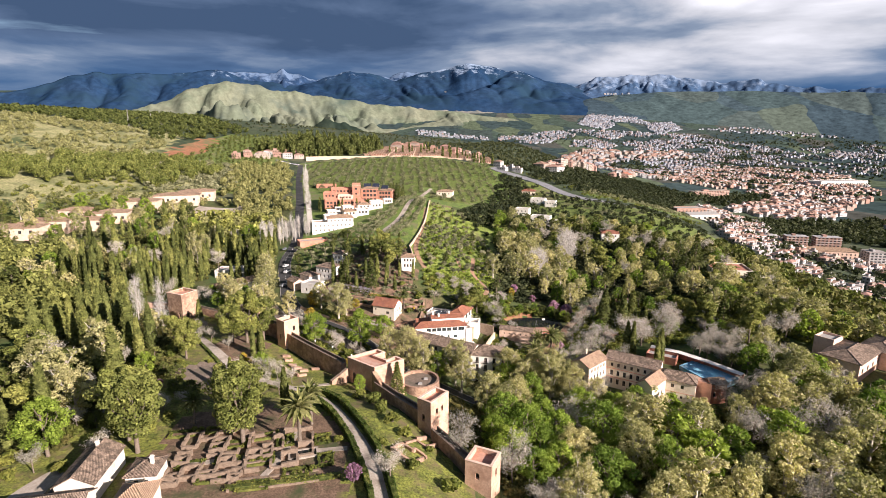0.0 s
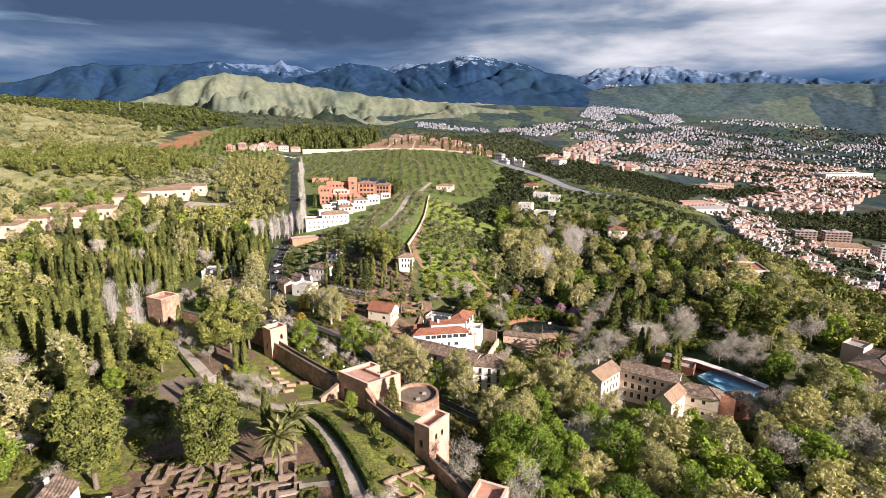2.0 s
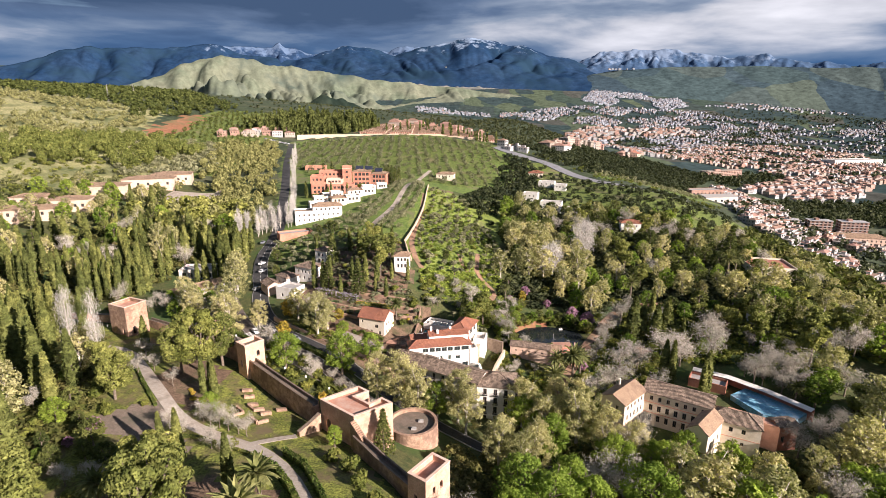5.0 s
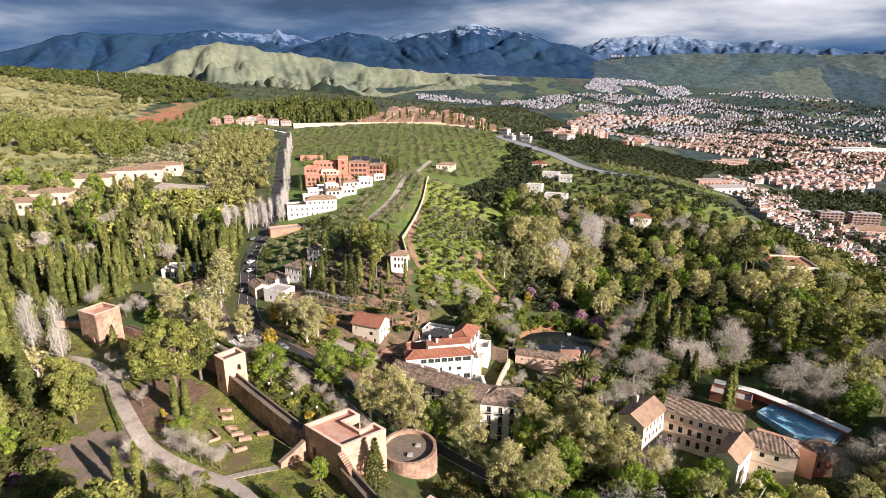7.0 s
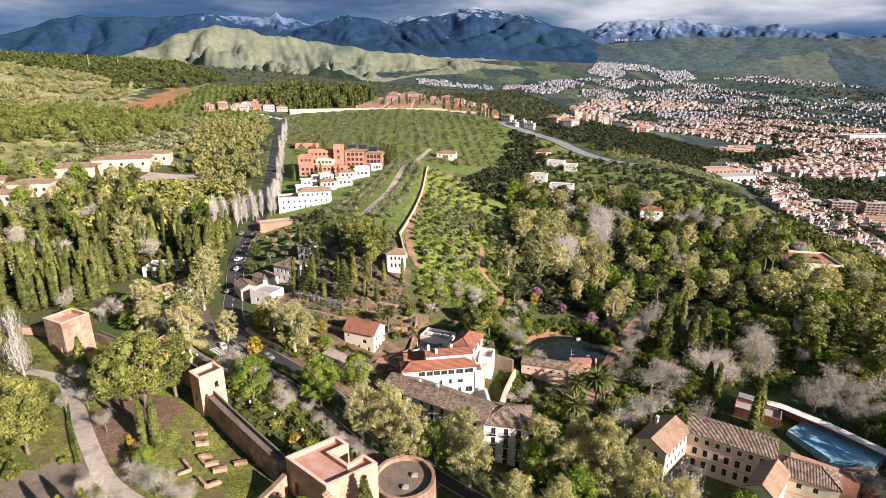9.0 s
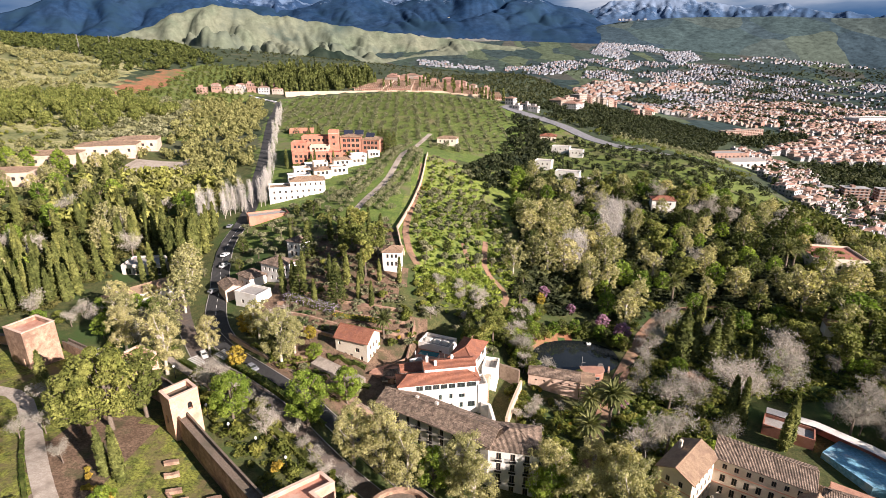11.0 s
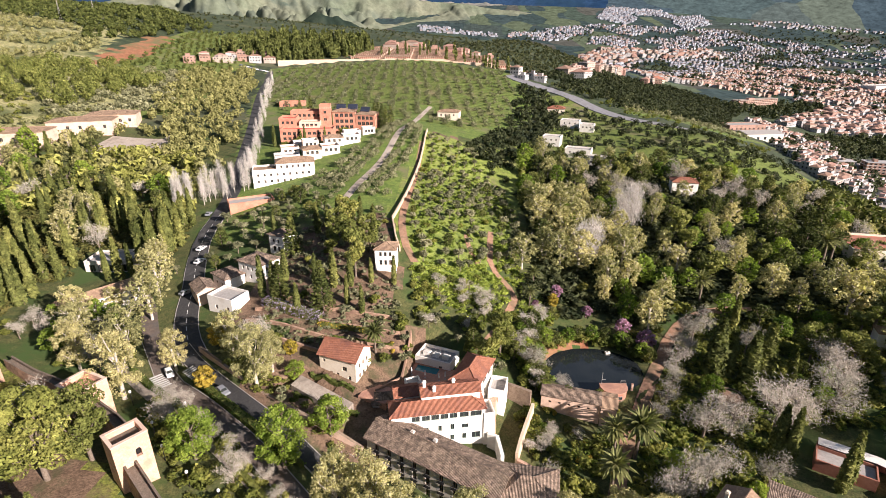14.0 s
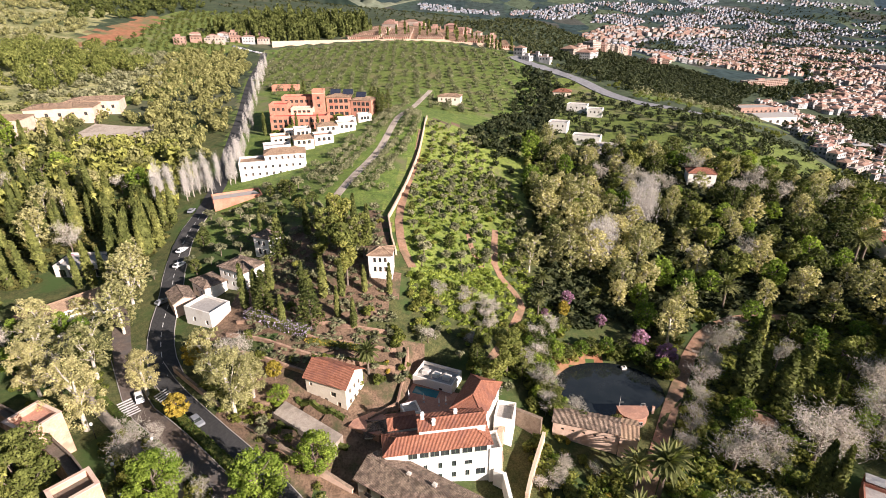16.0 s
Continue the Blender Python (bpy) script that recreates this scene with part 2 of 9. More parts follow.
M["white_wall"] = material("white_wall", (0.78, 0.74, 0.67), (0.84, 0.80, 0.74), 0.6, 0.9, bump=0.15, c=(0.66, 0.60, 0.52), c_scale=0.25, c_cover=0.25, speck=0.06)
M["cream_wall"] = material("cream_wall", (0.74, 0.64, 0.50), (0.80, 0.71, 0.58), 0.6, 0.9, bump=0.15, c=(0.62, 0.52, 0.39), c_scale=0.25, c_cover=0.3, speck=0.06)
M["grey_wall"] = material("grey_wall", (0.62, 0.57, 0.50), (0.70, 0.65, 0.58), 0.7, 0.9, bump=0.2, c=(0.50, 0.44, 0.37), c_scale=0.3, c_cover=0.35, speck=0.06)
M["pink_wall"] = material("pink_wall", (0.66, 0.47, 0.36), (0.74, 0.55, 0.43), 0.7, 0.9, bump=0.2, c=(0.54, 0.37, 0.27), c_scale=0.3, c_cover=0.4, speck=0.06)
M["convent_wall"] = material("convent_wall", (0.60, 0.45, 0.35), (0.68, 0.53, 0.42), 0.7, 0.9, bump=0.2, c=(0.50, 0.36, 0.27), c_scale=0.3, c_cover=0.4, speck=0.08)
M["salmon"] = material("salmon", (0.66, 0.36, 0.26), (0.72, 0.42, 0.31), 0.7, 0.9, bump=0.1, speck=0.06)
M["red_wall"] = material("red_wall", (0.34, 0.145, 0.095), (0.42, 0.195, 0.135), 0.5, 0.9, bump=0.2, c=(0.44, 0.15, 0.10), c_scale=0.2, c_cover=0.35, speck=0.06)
M["town_brick_dark"] = material("dark_brick", (0.26, 0.12, 0.08), (0.34, 0.17, 0.12), 0.7, 0.9, bump=0.2, c=(0.20, 0.10, 0.07), c_scale=0.3, c_cover=0.4, speck=0.1)
M["hotel_wall"] = material("hotel_wall", (0.44, 0.205, 0.135), (0.53, 0.265, 0.18), 0.5, 0.9, bump=0.2, c=(0.38, 0.16, 0.105), c_scale=0.2, c_cover=0.35, speck=0.1)
M["red_deck"] = material("red_deck", (0.42, 0.06, 0.05), (0.52, 0.10, 0.075), 0.5, 0.8, c=(0.36, 0.07, 0.06), c_scale=0.2, c_cover=0.4, speck=0.15)
M["panel"] = material("panel", (0.02, 0.025, 0.04), (0.035, 0.04, 0.06), 0.8, 0.2, spec=0.5)
M["cem_wall"] = material("cem_wall", (0.58, 0.44, 0.31), (0.66, 0.52, 0.38), 0.3, 0.9, bump=0.2, c=(0.55, 0.42, 0.32), c_scale=0.08, c_cover=0.4, speck=0.06)
M["red_tile"] = material("red_tile", (0.30, 0.12, 0.07), (0.43, 0.195, 0.125), 1.6, 0.85, bump=0.8, c=(0.25, 0.11, 0.08), c_scale=0.4, c_cover=0.4, wave=("X", 1.15), speck=0.35, stripe=0.42)
M["old_tile"] = material("old_tile", (0.12, 0.09, 0.07), (0.40, 0.31, 0.24), 1.1, 0.9, bump=0.9, c=(0.13, 0.10, 0.075), c_scale=0.5, c_cover=0.4, wave=("X", 1.15), speck=0.6, stripe=0.42)
M["tan_tile"] = material("tan_tile", (0.36, 0.25, 0.165), (0.46, 0.335, 0.23), 2.2, 0.9, bump=0.9, c=(0.30, 0.20, 0.14), c_scale=0.4, c_cover=0.4, wave=("X", 1.15), speck=0.45, stripe=0.42)
M["glass"] = material("glass", (0.025, 0.03, 0.032), (0.04, 0.045, 0.045), 1.0, 0.12, spec=0.6, speck=0.06)
M["shutter"] = material("shutter", (0.10, 0.15, 0.12), (0.14, 0.19, 0.15), 3.0, 0.6)
M["frame"] = material("frame", (0.20, 0.14, 0.10), (0.27, 0.20, 0.15), 3.0, 0.7)
M["iron"] = material("iron", (0.02, 0.02, 0.022), (0.04, 0.04, 0.04), 3.0, 0.5, 0.6)
M["pond"] = material("pond", (0.012, 0.016, 0.018), (0.02, 0.024, 0.026), 0.2, 0.08, spec=0.5, bump=0.02, speck=0.06)
M["pool"] = material("pool", (0.03, 0.17, 0.20), (0.05, 0.22, 0.25), 0.4, 0.06, spec=0.5, bump=0.03, speck=0.06)
# pool surface: light matt blue stands in for sun sparkle on water
M["court"] = material("court", (0.17, 0.40, 0.55), (0.27, 0.50, 0.64), 0.3, 0.75, c=(0.50, 0.60, 0.64), c_scale=0.3, c_cover=0.35, speck=0.25, spec=0.2)
M["terracotta"] = material("terracotta", (0.42, 0.22, 0.15), (0.52, 0.30, 0.21), 1.5, 0.85, bump=0.3, c=(0.33, 0.18, 0.13), c_scale=0.3, c_cover=0.4)
M["bark"] = material("bark", (0.13, 0.10, 0.075), (0.22, 0.18, 0.14), 3.0, 0.95, bump=0.8)
M["pale_bark"] = material("pale_bark", (0.42, 0.38, 0.32), (0.56, 0.52, 0.45), 2.0, 0.95, bump=0.5, c=(0.28, 0.24, 0.19), c_scale=1.2, c_cover=0.45)
M["twig"] = material("twig", (0.38, 0.35, 0.285), (0.55, 0.515, 0.43), 1.5, 0.95, thing=0.25)
M["pale_twig"] = material("pale_twig", (0.50, 0.47, 0.43), (0.64, 0.61, 0.56), 1.5, 0.95, thing=0.1)
for key, a, b, lf in (
    ("cypress_leaf", (0.1, 0.12, 0.03), (0.22, 0.235, 0.068), 0.2),
    ("plane_leaf", (0.37, 0.355, 0.155), (0.54, 0.505, 0.25), 0.34),
    ("green_leaf", (0.145, 0.225, 0.028), (0.285, 0.37, 0.06), 0.35),
    ("oak_leaf", (0.066, 0.088, 0.022), (0.18, 0.195, 0.052), 0.22),
    ("pine_leaf", (0.145, 0.17, 0.037), (0.315, 0.325, 0.088), 0.22),
    ("olive_leaf", (0.155, 0.165, 0.085), (0.3, 0.295, 0.17), 0.2),
    ("scrub_leaf", (0.12, 0.15, 0.028), (0.25, 0.25, 0.058), 0.28),
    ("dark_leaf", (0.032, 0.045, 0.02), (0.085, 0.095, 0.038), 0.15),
    ("khaki_leaf", (0.2, 0.205, 0.07), (0.33, 0.325, 0.125), 0.25),
    ("hill_leaf", (0.15, 0.158, 0.06), (0.28, 0.28, 0.115), 0.2),
    ("under_leaf", (0.075, 0.088, 0.022), (0.19, 0.17, 0.055), 0.22),
    ("meadow_leaf", (0.21, 0.285, 0.045), (0.36, 0.42, 0.085), 0.35),
    ("judas_leaf", (0.4, 0.21, 0.34), (0.56, 0.34, 0.48), 0.35),
    ("palm_leaf", (0.13, 0.15, 0.045), (0.25, 0.25, 0.10), 0.25),
    ("hedge_leaf", (0.055, 0.095, 0.016), (0.13, 0.18, 0.035), 0.3),
    ("gold_leaf", (0.34, 0.27, 0.04), (0.48, 0.38, 0.06), 0.35),
    ("wisteria", (0.40, 0.33, 0.48), (0.56, 0.48, 0.60), 0.35),
):
    M[key] = material(key, a, b, 0.16, 0.75, islands=0.0, thing=0.28, leaf=lf, spec=0.15, c=tuple(v * 0.7 for v in a), c_scale=0.35, c_cover=0.45)
# ---- lie of the land: spot heights, area by area ----
PALACE_SPOTS = [
    (-30, 100, 17.5), (-70, 115, 17.5), (-115, 100, 18), (-8, 114, 16.5), (-46, 160, 14), (-78, 168, 18.5),
    (-112, 190, 18.5), (-52, 172, 12.9), (-36, 160, 12.9), (-28, 146, 14.5), (-14, 135, 15.5), (-60, 60, 17), (-5, 90, 16), (-140, 150, 19),
]
WOOD_SPOTS = [
    (20, 118, 3), (2, 142, 5), (-4, 160, 4.5), (-18, 172, 6), (14, 152, 0), (45, 108, -4), (60, 150, -3), (100, 120, -6),
    (-37, 200, 11), (-71, 221, 10.5), (-20, 187, 5.5), (22, 173, -2.5), (75, 176, -1.5), (100, 188, 0), (130, 195, 2),
    (158, 240, 6), (128, 244, 6), (50, 247, 2.6), (25, 222, 3.2), (60, 20, 0), (160, 130, -8), (-38, 188, 9.5), (180, 180, 0),
]
RIDGE_SPOTS = [
    (-26, 220, 12), (-49, 255, 21), (-18, 259, 23.5), (16, 276, 16), (38, 270, 8), (60, 290, 8), (85, 300, 8), (168, 320, 6),
    (118, 372, 18), (185, 478, 23), (215, 440, 6), (-14, 282, 27.5), (-10, 404, 40.5), (12, 412, 31), (24, 374, 18),
    (-85, 338, 27), (-75, 430, 37), (-110, 290, 16), (-62, 262, 18), (67, 465, 21), (83, 550, 28), (100, 420, 18), (-36, 330, 32),
]
FAR_SPOTS = [
    (-180, 413, 31), (-154, 306, 20), (-190, 634, 45), (-187, 722, 56), (61, 672, 55), (111, 589, 38), (-60, 560, 47), (-372, 756, 85),
    (-458, 709, 98), (-480, 830, 108), (-260, 330, 34), (-330, 480, 58), (-700, 800, 130), (300, 600, -10), (420, 1200, -4), (515, 1070, -30), (380, 1000, -8), (640, 1180, -40), (700, 950, -56), (1000, 1100, -50), (260, 800, 2), (330, 700, -14),
    (463, 640, -52), (557, 840, -57), (350, 450, -36), (320, 340, -36), (260, 320, -18), (460, 470, -50), (230, 240, -12), (957, 1385, -50), (-100, 900, 72), (-450, 1100, 122), (92, 1056, 74), (140, 1050, 73), (174, 1045, 61), (221, 1036, 44), (267, 1024, 25), (20, 930, 72), (-60, 870, 74), (-110, 850, 73), (-40, 815, 67.5), (20, 800, 63), (56, 742, 51.8), (900, 700, -70),
]
_S = np.array(PALACE_SPOTS + WOOD_SPOTS + RIDGE_SPOTS + FAR_SPOTS, float)
_R = np.hypot(_S[:, None, 0] - _S[None, :, 0], _S[:, None, 1] - _S[None, :, 1])
_C = 6.0
_N = len(_S)
_A = np.zeros((_N + 1, _N + 1))
_A[:_N, :_N] = np.sqrt(_R**2 + _C**2) - 0.35 * np.eye(_N)
_A[:_N, _N] = _A[_N, :_N] = 1
_W = np.linalg.solve(_A, np.append(_S[:, 2], 0))


def smooth(a, b, v):
    k = np.clip((v - a) / (b - a), 0, 1)
    return k * k * (3 - 2 * k)


# the rampart: its line, which parts the palace gardens from the wood below
RAMPART = [(22, 78), (9, 110), (-4, 129), (-22, 152), (-36, 166), (-58, 186), (-70, 200), (-110, 222), (-150, 226)]


def side_of_rampart(x, y):
    """Metres from the rampart, positive on the side of the gardens."""
    x, y = np.asarray(x, float), np.asarray(y, float)
    best, sign = np.full(x.shape, 1e9), np.ones(x.shape)
    for (ax, ay), (bx, by) in zip(RAMPART, RAMPART[1:]):
        dx, dy = bx - ax, by - ay
        k = np.clip(((x - ax) * dx + (y - ay) * dy) / (dx * dx + dy * dy), 0, 1)
        d = np.hypot(x - ax - k * dx, y - ay - k * dy)
        s = np.where(dx * (y - ay) - dy * (x - ax) > 0, 1.0, -1.0)
        sign = np.where(d < best, s, sign)
        best = np.minimum(best, d)
    return best * sign


def height(x, y):
    """Height of the ground in metres."""
    x, y = np.asarray(x, float), np.asarray(y, float)
    z = np.full(x.shape, _W[_N])
    for (sx, sy, _), w in zip(_S, _W[:_N]):
        z = z + w * np.sqrt((x - sx) ** 2 + (y - sy) ** 2 + _C**2)
    # the plain and the rising country beyond it
    r = np.hypot(x, y)
    plain = np.interp(y, [1500, 2100, 2600, 2900, 3200, 3700, 4400, 4900], [-47, -38, 6, 57, 120, 235, 395, 480])
    hills = 130 * smooth(300, -300, x + 0.1 * y) * smooth(2600, 900, y) * smooth(-2500, -600, x)
    k = smooth(1350, 1900, r)
    return z * (1 - k) + (plain + hills) * k
# ---- tools for building ----
class Shape:
    """Collects corners and faces of one mesh."""

    def __init__(self):
        self.v, self.f, self.m = [], [], []

    def quad(self, *p, m=0):
        k = len(self.v)
        self.v += [tuple(q) for q in p]
        self.f.append(tuple(range(k, k + len(p))))
        self.m.append(m)

    def box(self, x0, x1, y0, y1, z0, z1, m=0):
        a = [(x0, y0), (x1, y0), (x1, y1), (x0, y1)]
        self.prism(a, z0, z1, m)

    def prism(self, ring, z0, z1, m=0):
        """An upright solid on a ring of (x, y) that runs anticlockwise; z1 may be a list of heights."""
        top = z1 if isinstance(z1, (list, tuple)) else [z1] * len(ring)
        low = z0 if isinstance(z0, (list, tuple)) else [z0] * len(ring)
        k, n = len(self.v), len(ring)
        self.v += [(x, y, h) for (x, y), h in zip(ring, low)] + [(x, y, h) for (x, y), h in zip(ring, top)]
        for i in range(n):
            j = (i + 1) % n
            self.f.append((k + i, k + j, k + n + j, k + n + i))
        self.f += [tuple(range(k + n, k + 2 * n)), tuple(range(k + n - 1, k - 1, -1))]
        self.m += [m] * (n + 2)

    def tube(self, pts, radii, sides=6, m=0):
        """A tapered limb along pts."""
        k, n = len(self.v), len(pts)
        for i, p in enumerate(pts):
            p = Vector(p)
            d = (Vector(pts[min(i + 1, n - 1)]) - Vector(pts[max(i - 1, 0)])).normalized()
            u = d.orthogonal().normalized()
            w = d.cross(u)
            for s in range(sides):
                a = 2 * math.pi * s / sides
                self.v.append(tuple(p + (u * math.cos(a) + w * math.sin(a)) * radii[i]))
        for i in range(n - 1):
            for s in range(sides):
                t = (s + 1) % sides
                self.f.append((k + i * sides + s, k + i * sides + t, k + (i + 1) * sides + t, k + (i + 1) * sides + s))
                self.m.append(m)
        self.f.append(tuple(k + (n - 1) * sides + s for s in range(sides)))
        self.m.append(m)

    def mesh(self, name, mats, flat=True):
        me = bpy.data.meshes.new(name)
        me.from_pydata(self.v, [], self.f)
        for mt in mats if isinstance(mats, (list, tuple)) else [mats]:
            me.materials.append(mt)
        if any(self.m):
            me.polygons.foreach_set("material_index", np.array(self.m, np.int32))
        if not flat:
            me.shade_smooth()
        me.update()
        return me


def part(name, shape, mat, parent=None, label="", flat=True, at=None):
    """Links a shape as one mesh object under a thing or a part."""
    ob = new(name, shape.mesh(name, mat, flat))
    if parent:
        ob.parent = parent
    if at:
        ob.matrix_local = at
    if label:
        ob["label"] = label
    return ob


def array_mesh(name, verts, faces, mats, index=None):
    me = bpy.data.meshes.new(name)
    verts, faces = np.asarray(verts, np.float32), np.asarray(faces, np.int32)
    me.vertices.add(len(verts))
    me.vertices.foreach_set("co", verts.ravel())
    n = faces.shape[1]
    me.loops.add(faces.size)
    me.loops.foreach_set("vertex_index", faces.ravel())
    me.polygons.add(len(faces))
    me.polygons.foreach_set("loop_start", np.arange(0, faces.size, n, dtype=np.int32))
    for mt in mats if isinstance(mats, (list, tuple)) else [mats]:
        me.materials.append(mt)
    if index is not None:
        me.polygons.foreach_set("material_index", np.asarray(index, np.int32))
    me.update(calc_edges=True)
    me.validate()
    return me


def thing(name, label, category, group="", at=None, kind=""):
    e = new(name)
    e.empty_display_size = 0.5
    if at is not None:
        e.matrix_world = at
    return tagged(e, label, category, group, kind)


def ground_at(x, y):
    return float(height(x, y))


def inside(poly, x, y):
    x, y = np.asarray(x, float), np.asarray(y, float)
    r = np.zeros(x.shape, bool)
    for (ax, ay), (bx, by) in zip(poly, poly[1:] + poly[:1]):
        hit = (ay > y) != (by > y)
        with np.errstate(divide="ignore", invalid="ignore"):
            r ^= hit & (x < (bx - ax) * (y - ay) / (by - ay) + ax)
    return r


def near_line(line, x, y):
    """Distance from a line of points."""
    x, y = np.asarray(x, float), np.asarray(y, float)
    d = np.full(x.shape, 1e9)
    for (ax, ay), (bx, by) in zip(line, line[1:]):
        dx, dy = bx - ax, by - ay
        k = np.clip(((x - ax) * dx + (y - ay) * dy) / (dx * dx + dy * dy), 0, 1)
        d = np.minimum(d, np.hypot(x - ax - k * dx, y - ay - k * dy))
    return d


# ---- plan: roads, paths, zones ----
ROAD = [(-186, 690), (-172, 628), (-146, 530), (-121, 440), (-104, 372), (-96, 343), (-93, 316), (-93, 298), (-87, 277), (-81, 261), (-77, 247), (-72, 236), (-66, 228)]
EAST_LANE = [(-72, 233), (-64.3, 225), (-49.6, 212.6), (-37.4, 203.4), (-29.1, 197.4), (-17, 188), (-4, 177), (14, 167), (40, 158)]
SIDE_ROAD = [(-100, 262), (-92, 254), (-82, 236), (-69.8, 219.8), (-58.2, 211.2), (-47.4, 202.5), (-38, 195.2), (-24, 183.5), (-10, 172.5)]
PROMENADE = [(-86, 226), (-78.5, 219.5), (-63.5, 208), (-47.8, 196.5), (-36, 187.5)]
GARDEN_PATH = [(-112, 196), (-101, 194.2), (-90.6, 183.2), (-79.4, 170.1), (-71.3, 161.3), (-65.6, 156), (-58.9, 152), (-47.4, 147), (-42, 145), (-33.3, 136.6), (-23.6, 120.9), (-16.3, 107), (-12, 92), (-9, 78)]
POND_PATH = [(34, 186), (41.3, 203.3), (43.1, 207.4), (48.9, 216.9), (57.7, 231.8), (63.7, 241.2), (68.6, 248.7), (69, 250), (79, 262), (92, 268), (108, 266)]
SLOPE_PATH = [(-12.7, 392), (-14, 350), (-15.5, 325), (-16.2, 296), (-13.6, 275.5), (-9.5, 266)]
LOW_PATH = [(18.3, 305), (17, 292), (16, 278), (24, 266), (21.7, 258.5), (16, 246), (10, 236)]
LOW_PATH_2 = [(8.1, 296), (9, 285), (12, 276)]
GROVE_TRACK = [(-12, 520), (-19, 478), (-28.7, 379), (-36.5, 333), (-41, 312)]
FAR_ROAD = [(60, 648), (72, 634), (100, 605), (118, 578), (134, 553), (152, 536), (185, 530), (230, 530)]
OLIVE_WALL = [(-10.3, 408), (-12.5, 372), (-16, 325), (-19.2, 292.8), (-16.5, 277), (-14, 268), (-11.5, 252), (-9, 236)]
COURT_WALL = [(91, 213), (101, 206), (111, 196), (118, 184)]

CAR_PARK = [(-199, 386), (-197, 430), (-160, 428), (-154, 392)]
ZONES = [
    ("soil", [(-44, 208), (-30, 199), (-14, 195), (-10, 212), (-38, 216)]),
    ("soil", [(-50, 214), (-36, 203), (-14, 197), (-4, 212), (-4, 240), (-42, 240)]),
    ("grass", [(62, 420), (84, 600), (110, 590), (150, 530), (240, 520), (200, 440), (120, 400)]),
    ("slope_grass", [(-22, 296), (-12, 410), (30, 420), (60, 470), (90, 560), (70, 470), (40, 360), (24, 300), (14, 262), (-5, 250)]),
    ("grass", [(110, 360), (130, 480), (230, 520), (260, 440), (200, 380)]),
    ("grove", [(-92, 292), (-60, 285), (-22, 300), (-12, 410), (20, 440), (70, 540), (75, 620), (60, 672), (0, 760), (-190, 715), (-160, 560), (-100, 345)]),
    ("soil", [(-64, 240), (-22, 240), (-12, 255), (-20, 292), (-24, 318), (-46, 312), (-56, 275)]),
    ("soil", [(-70, 100), (-70, 128), (-40, 134), (-26, 124), (-20, 98), (-40, 90)]),
    ("lawn", [(-68, 150), (-60, 182), (-30, 158), (-22, 150), (-6, 128), (8, 106), (20, 78), (-8, 78), (-14, 108), (-34, 138)]),
    ("soil", [(-84, 172), (-64, 158), (-64, 186), (-80, 192)]),
    ("cobble", [(-88, 156), (-66, 138), (-56, 142), (-74, 162)]),
    ("gravel", CAR_PARK),
    ("lawn", [(-140, 60), (-140, 215), (-108, 222), (-60, 184), (-35, 160), (20, 78), (10, 20)]),
    ("red_soil", [(26, 236), (30, 250), (46, 254), (46, 249), (35, 246), (31, 236)]),
    ("red_soil", [(-334, 612), (-356, 790), (-338, 800), (-316, 700), (-310, 620)]),
    ("earth_path", [(-122, 752), (-40, 752), (44, 742), (92, 706), (120, 760), (20, 850), (-110, 850)]),
    ("soil", [(-10, 408), (-10, 440), (6, 436), (6, 409)]),
    ("soil", [(-42, 300), (-20, 296), (-17, 330), (-26, 336), (-38, 326)]),
    ("grass", [(-318, 622), (-345, 800), (-340, 860), (-270, 900), (-215, 720), (-215, 620)]),
    ("hill", [(-900, 330), (-250, 380), (-215, 500), (-240, 620), (-340, 640), (-390, 800), (-900, 800)]),
    ("dark_hill", [(-1400, 780), (-390, 780), (-260, 900), (-60, 760), (60, 690), (130, 620), (210, 640), (330, 900), (250, 1300), (-900, 1500)]),
    ("grove", [(150, 560), (330, 640), (300, 820), (200, 760)]),
    ("grass", [(-300, 330), (-260, 330), (-185, 500), (-200, 640), (-260, 620), (-330, 480)]),
    ("dark_hill", [(240, 420), (330, 520), (450, 700), (500, 1000), (380, 1150), (240, 1000), (180, 620)]),
]

# ---- the ground: one sheet out to the mountains ----
def steps(*runs):
    out = [runs[0][0]]
    for a, b, d in runs:
        out += list(np.linspace(a, b, max(1, round((b - a) / d)) + 1)[1:])
    return np.array(out)


gx = steps((-4800, -1500, 220), (-1500, -500, 50), (-500, -180, 10), (-180, 190, 2.5), (190, 600, 10), (600, 1500, 50), (1500, 4800, 220))
gy = steps((-900, -200, 100), (-200, 50, 12), (50, 330, 2.5), (330, 800, 8), (800, 1600, 30), (1600, 4850, 90))
GX, GY = np.meshgrid(gx, gy)
GZ = height(GX, GY)
POND = (43.5, 238.0, 14.5, 11.0)
dp = np.hypot((GX - POND[0]) / POND[2], (GY - POND[1]) / POND[3])
GZ = np.where(dp < 1.35, 2.2 + np.maximum(GZ - 2.2, 0) * smooth(1.05, 1.35, dp) - 1.2 * smooth(1.0, 0.85, dp), GZ)
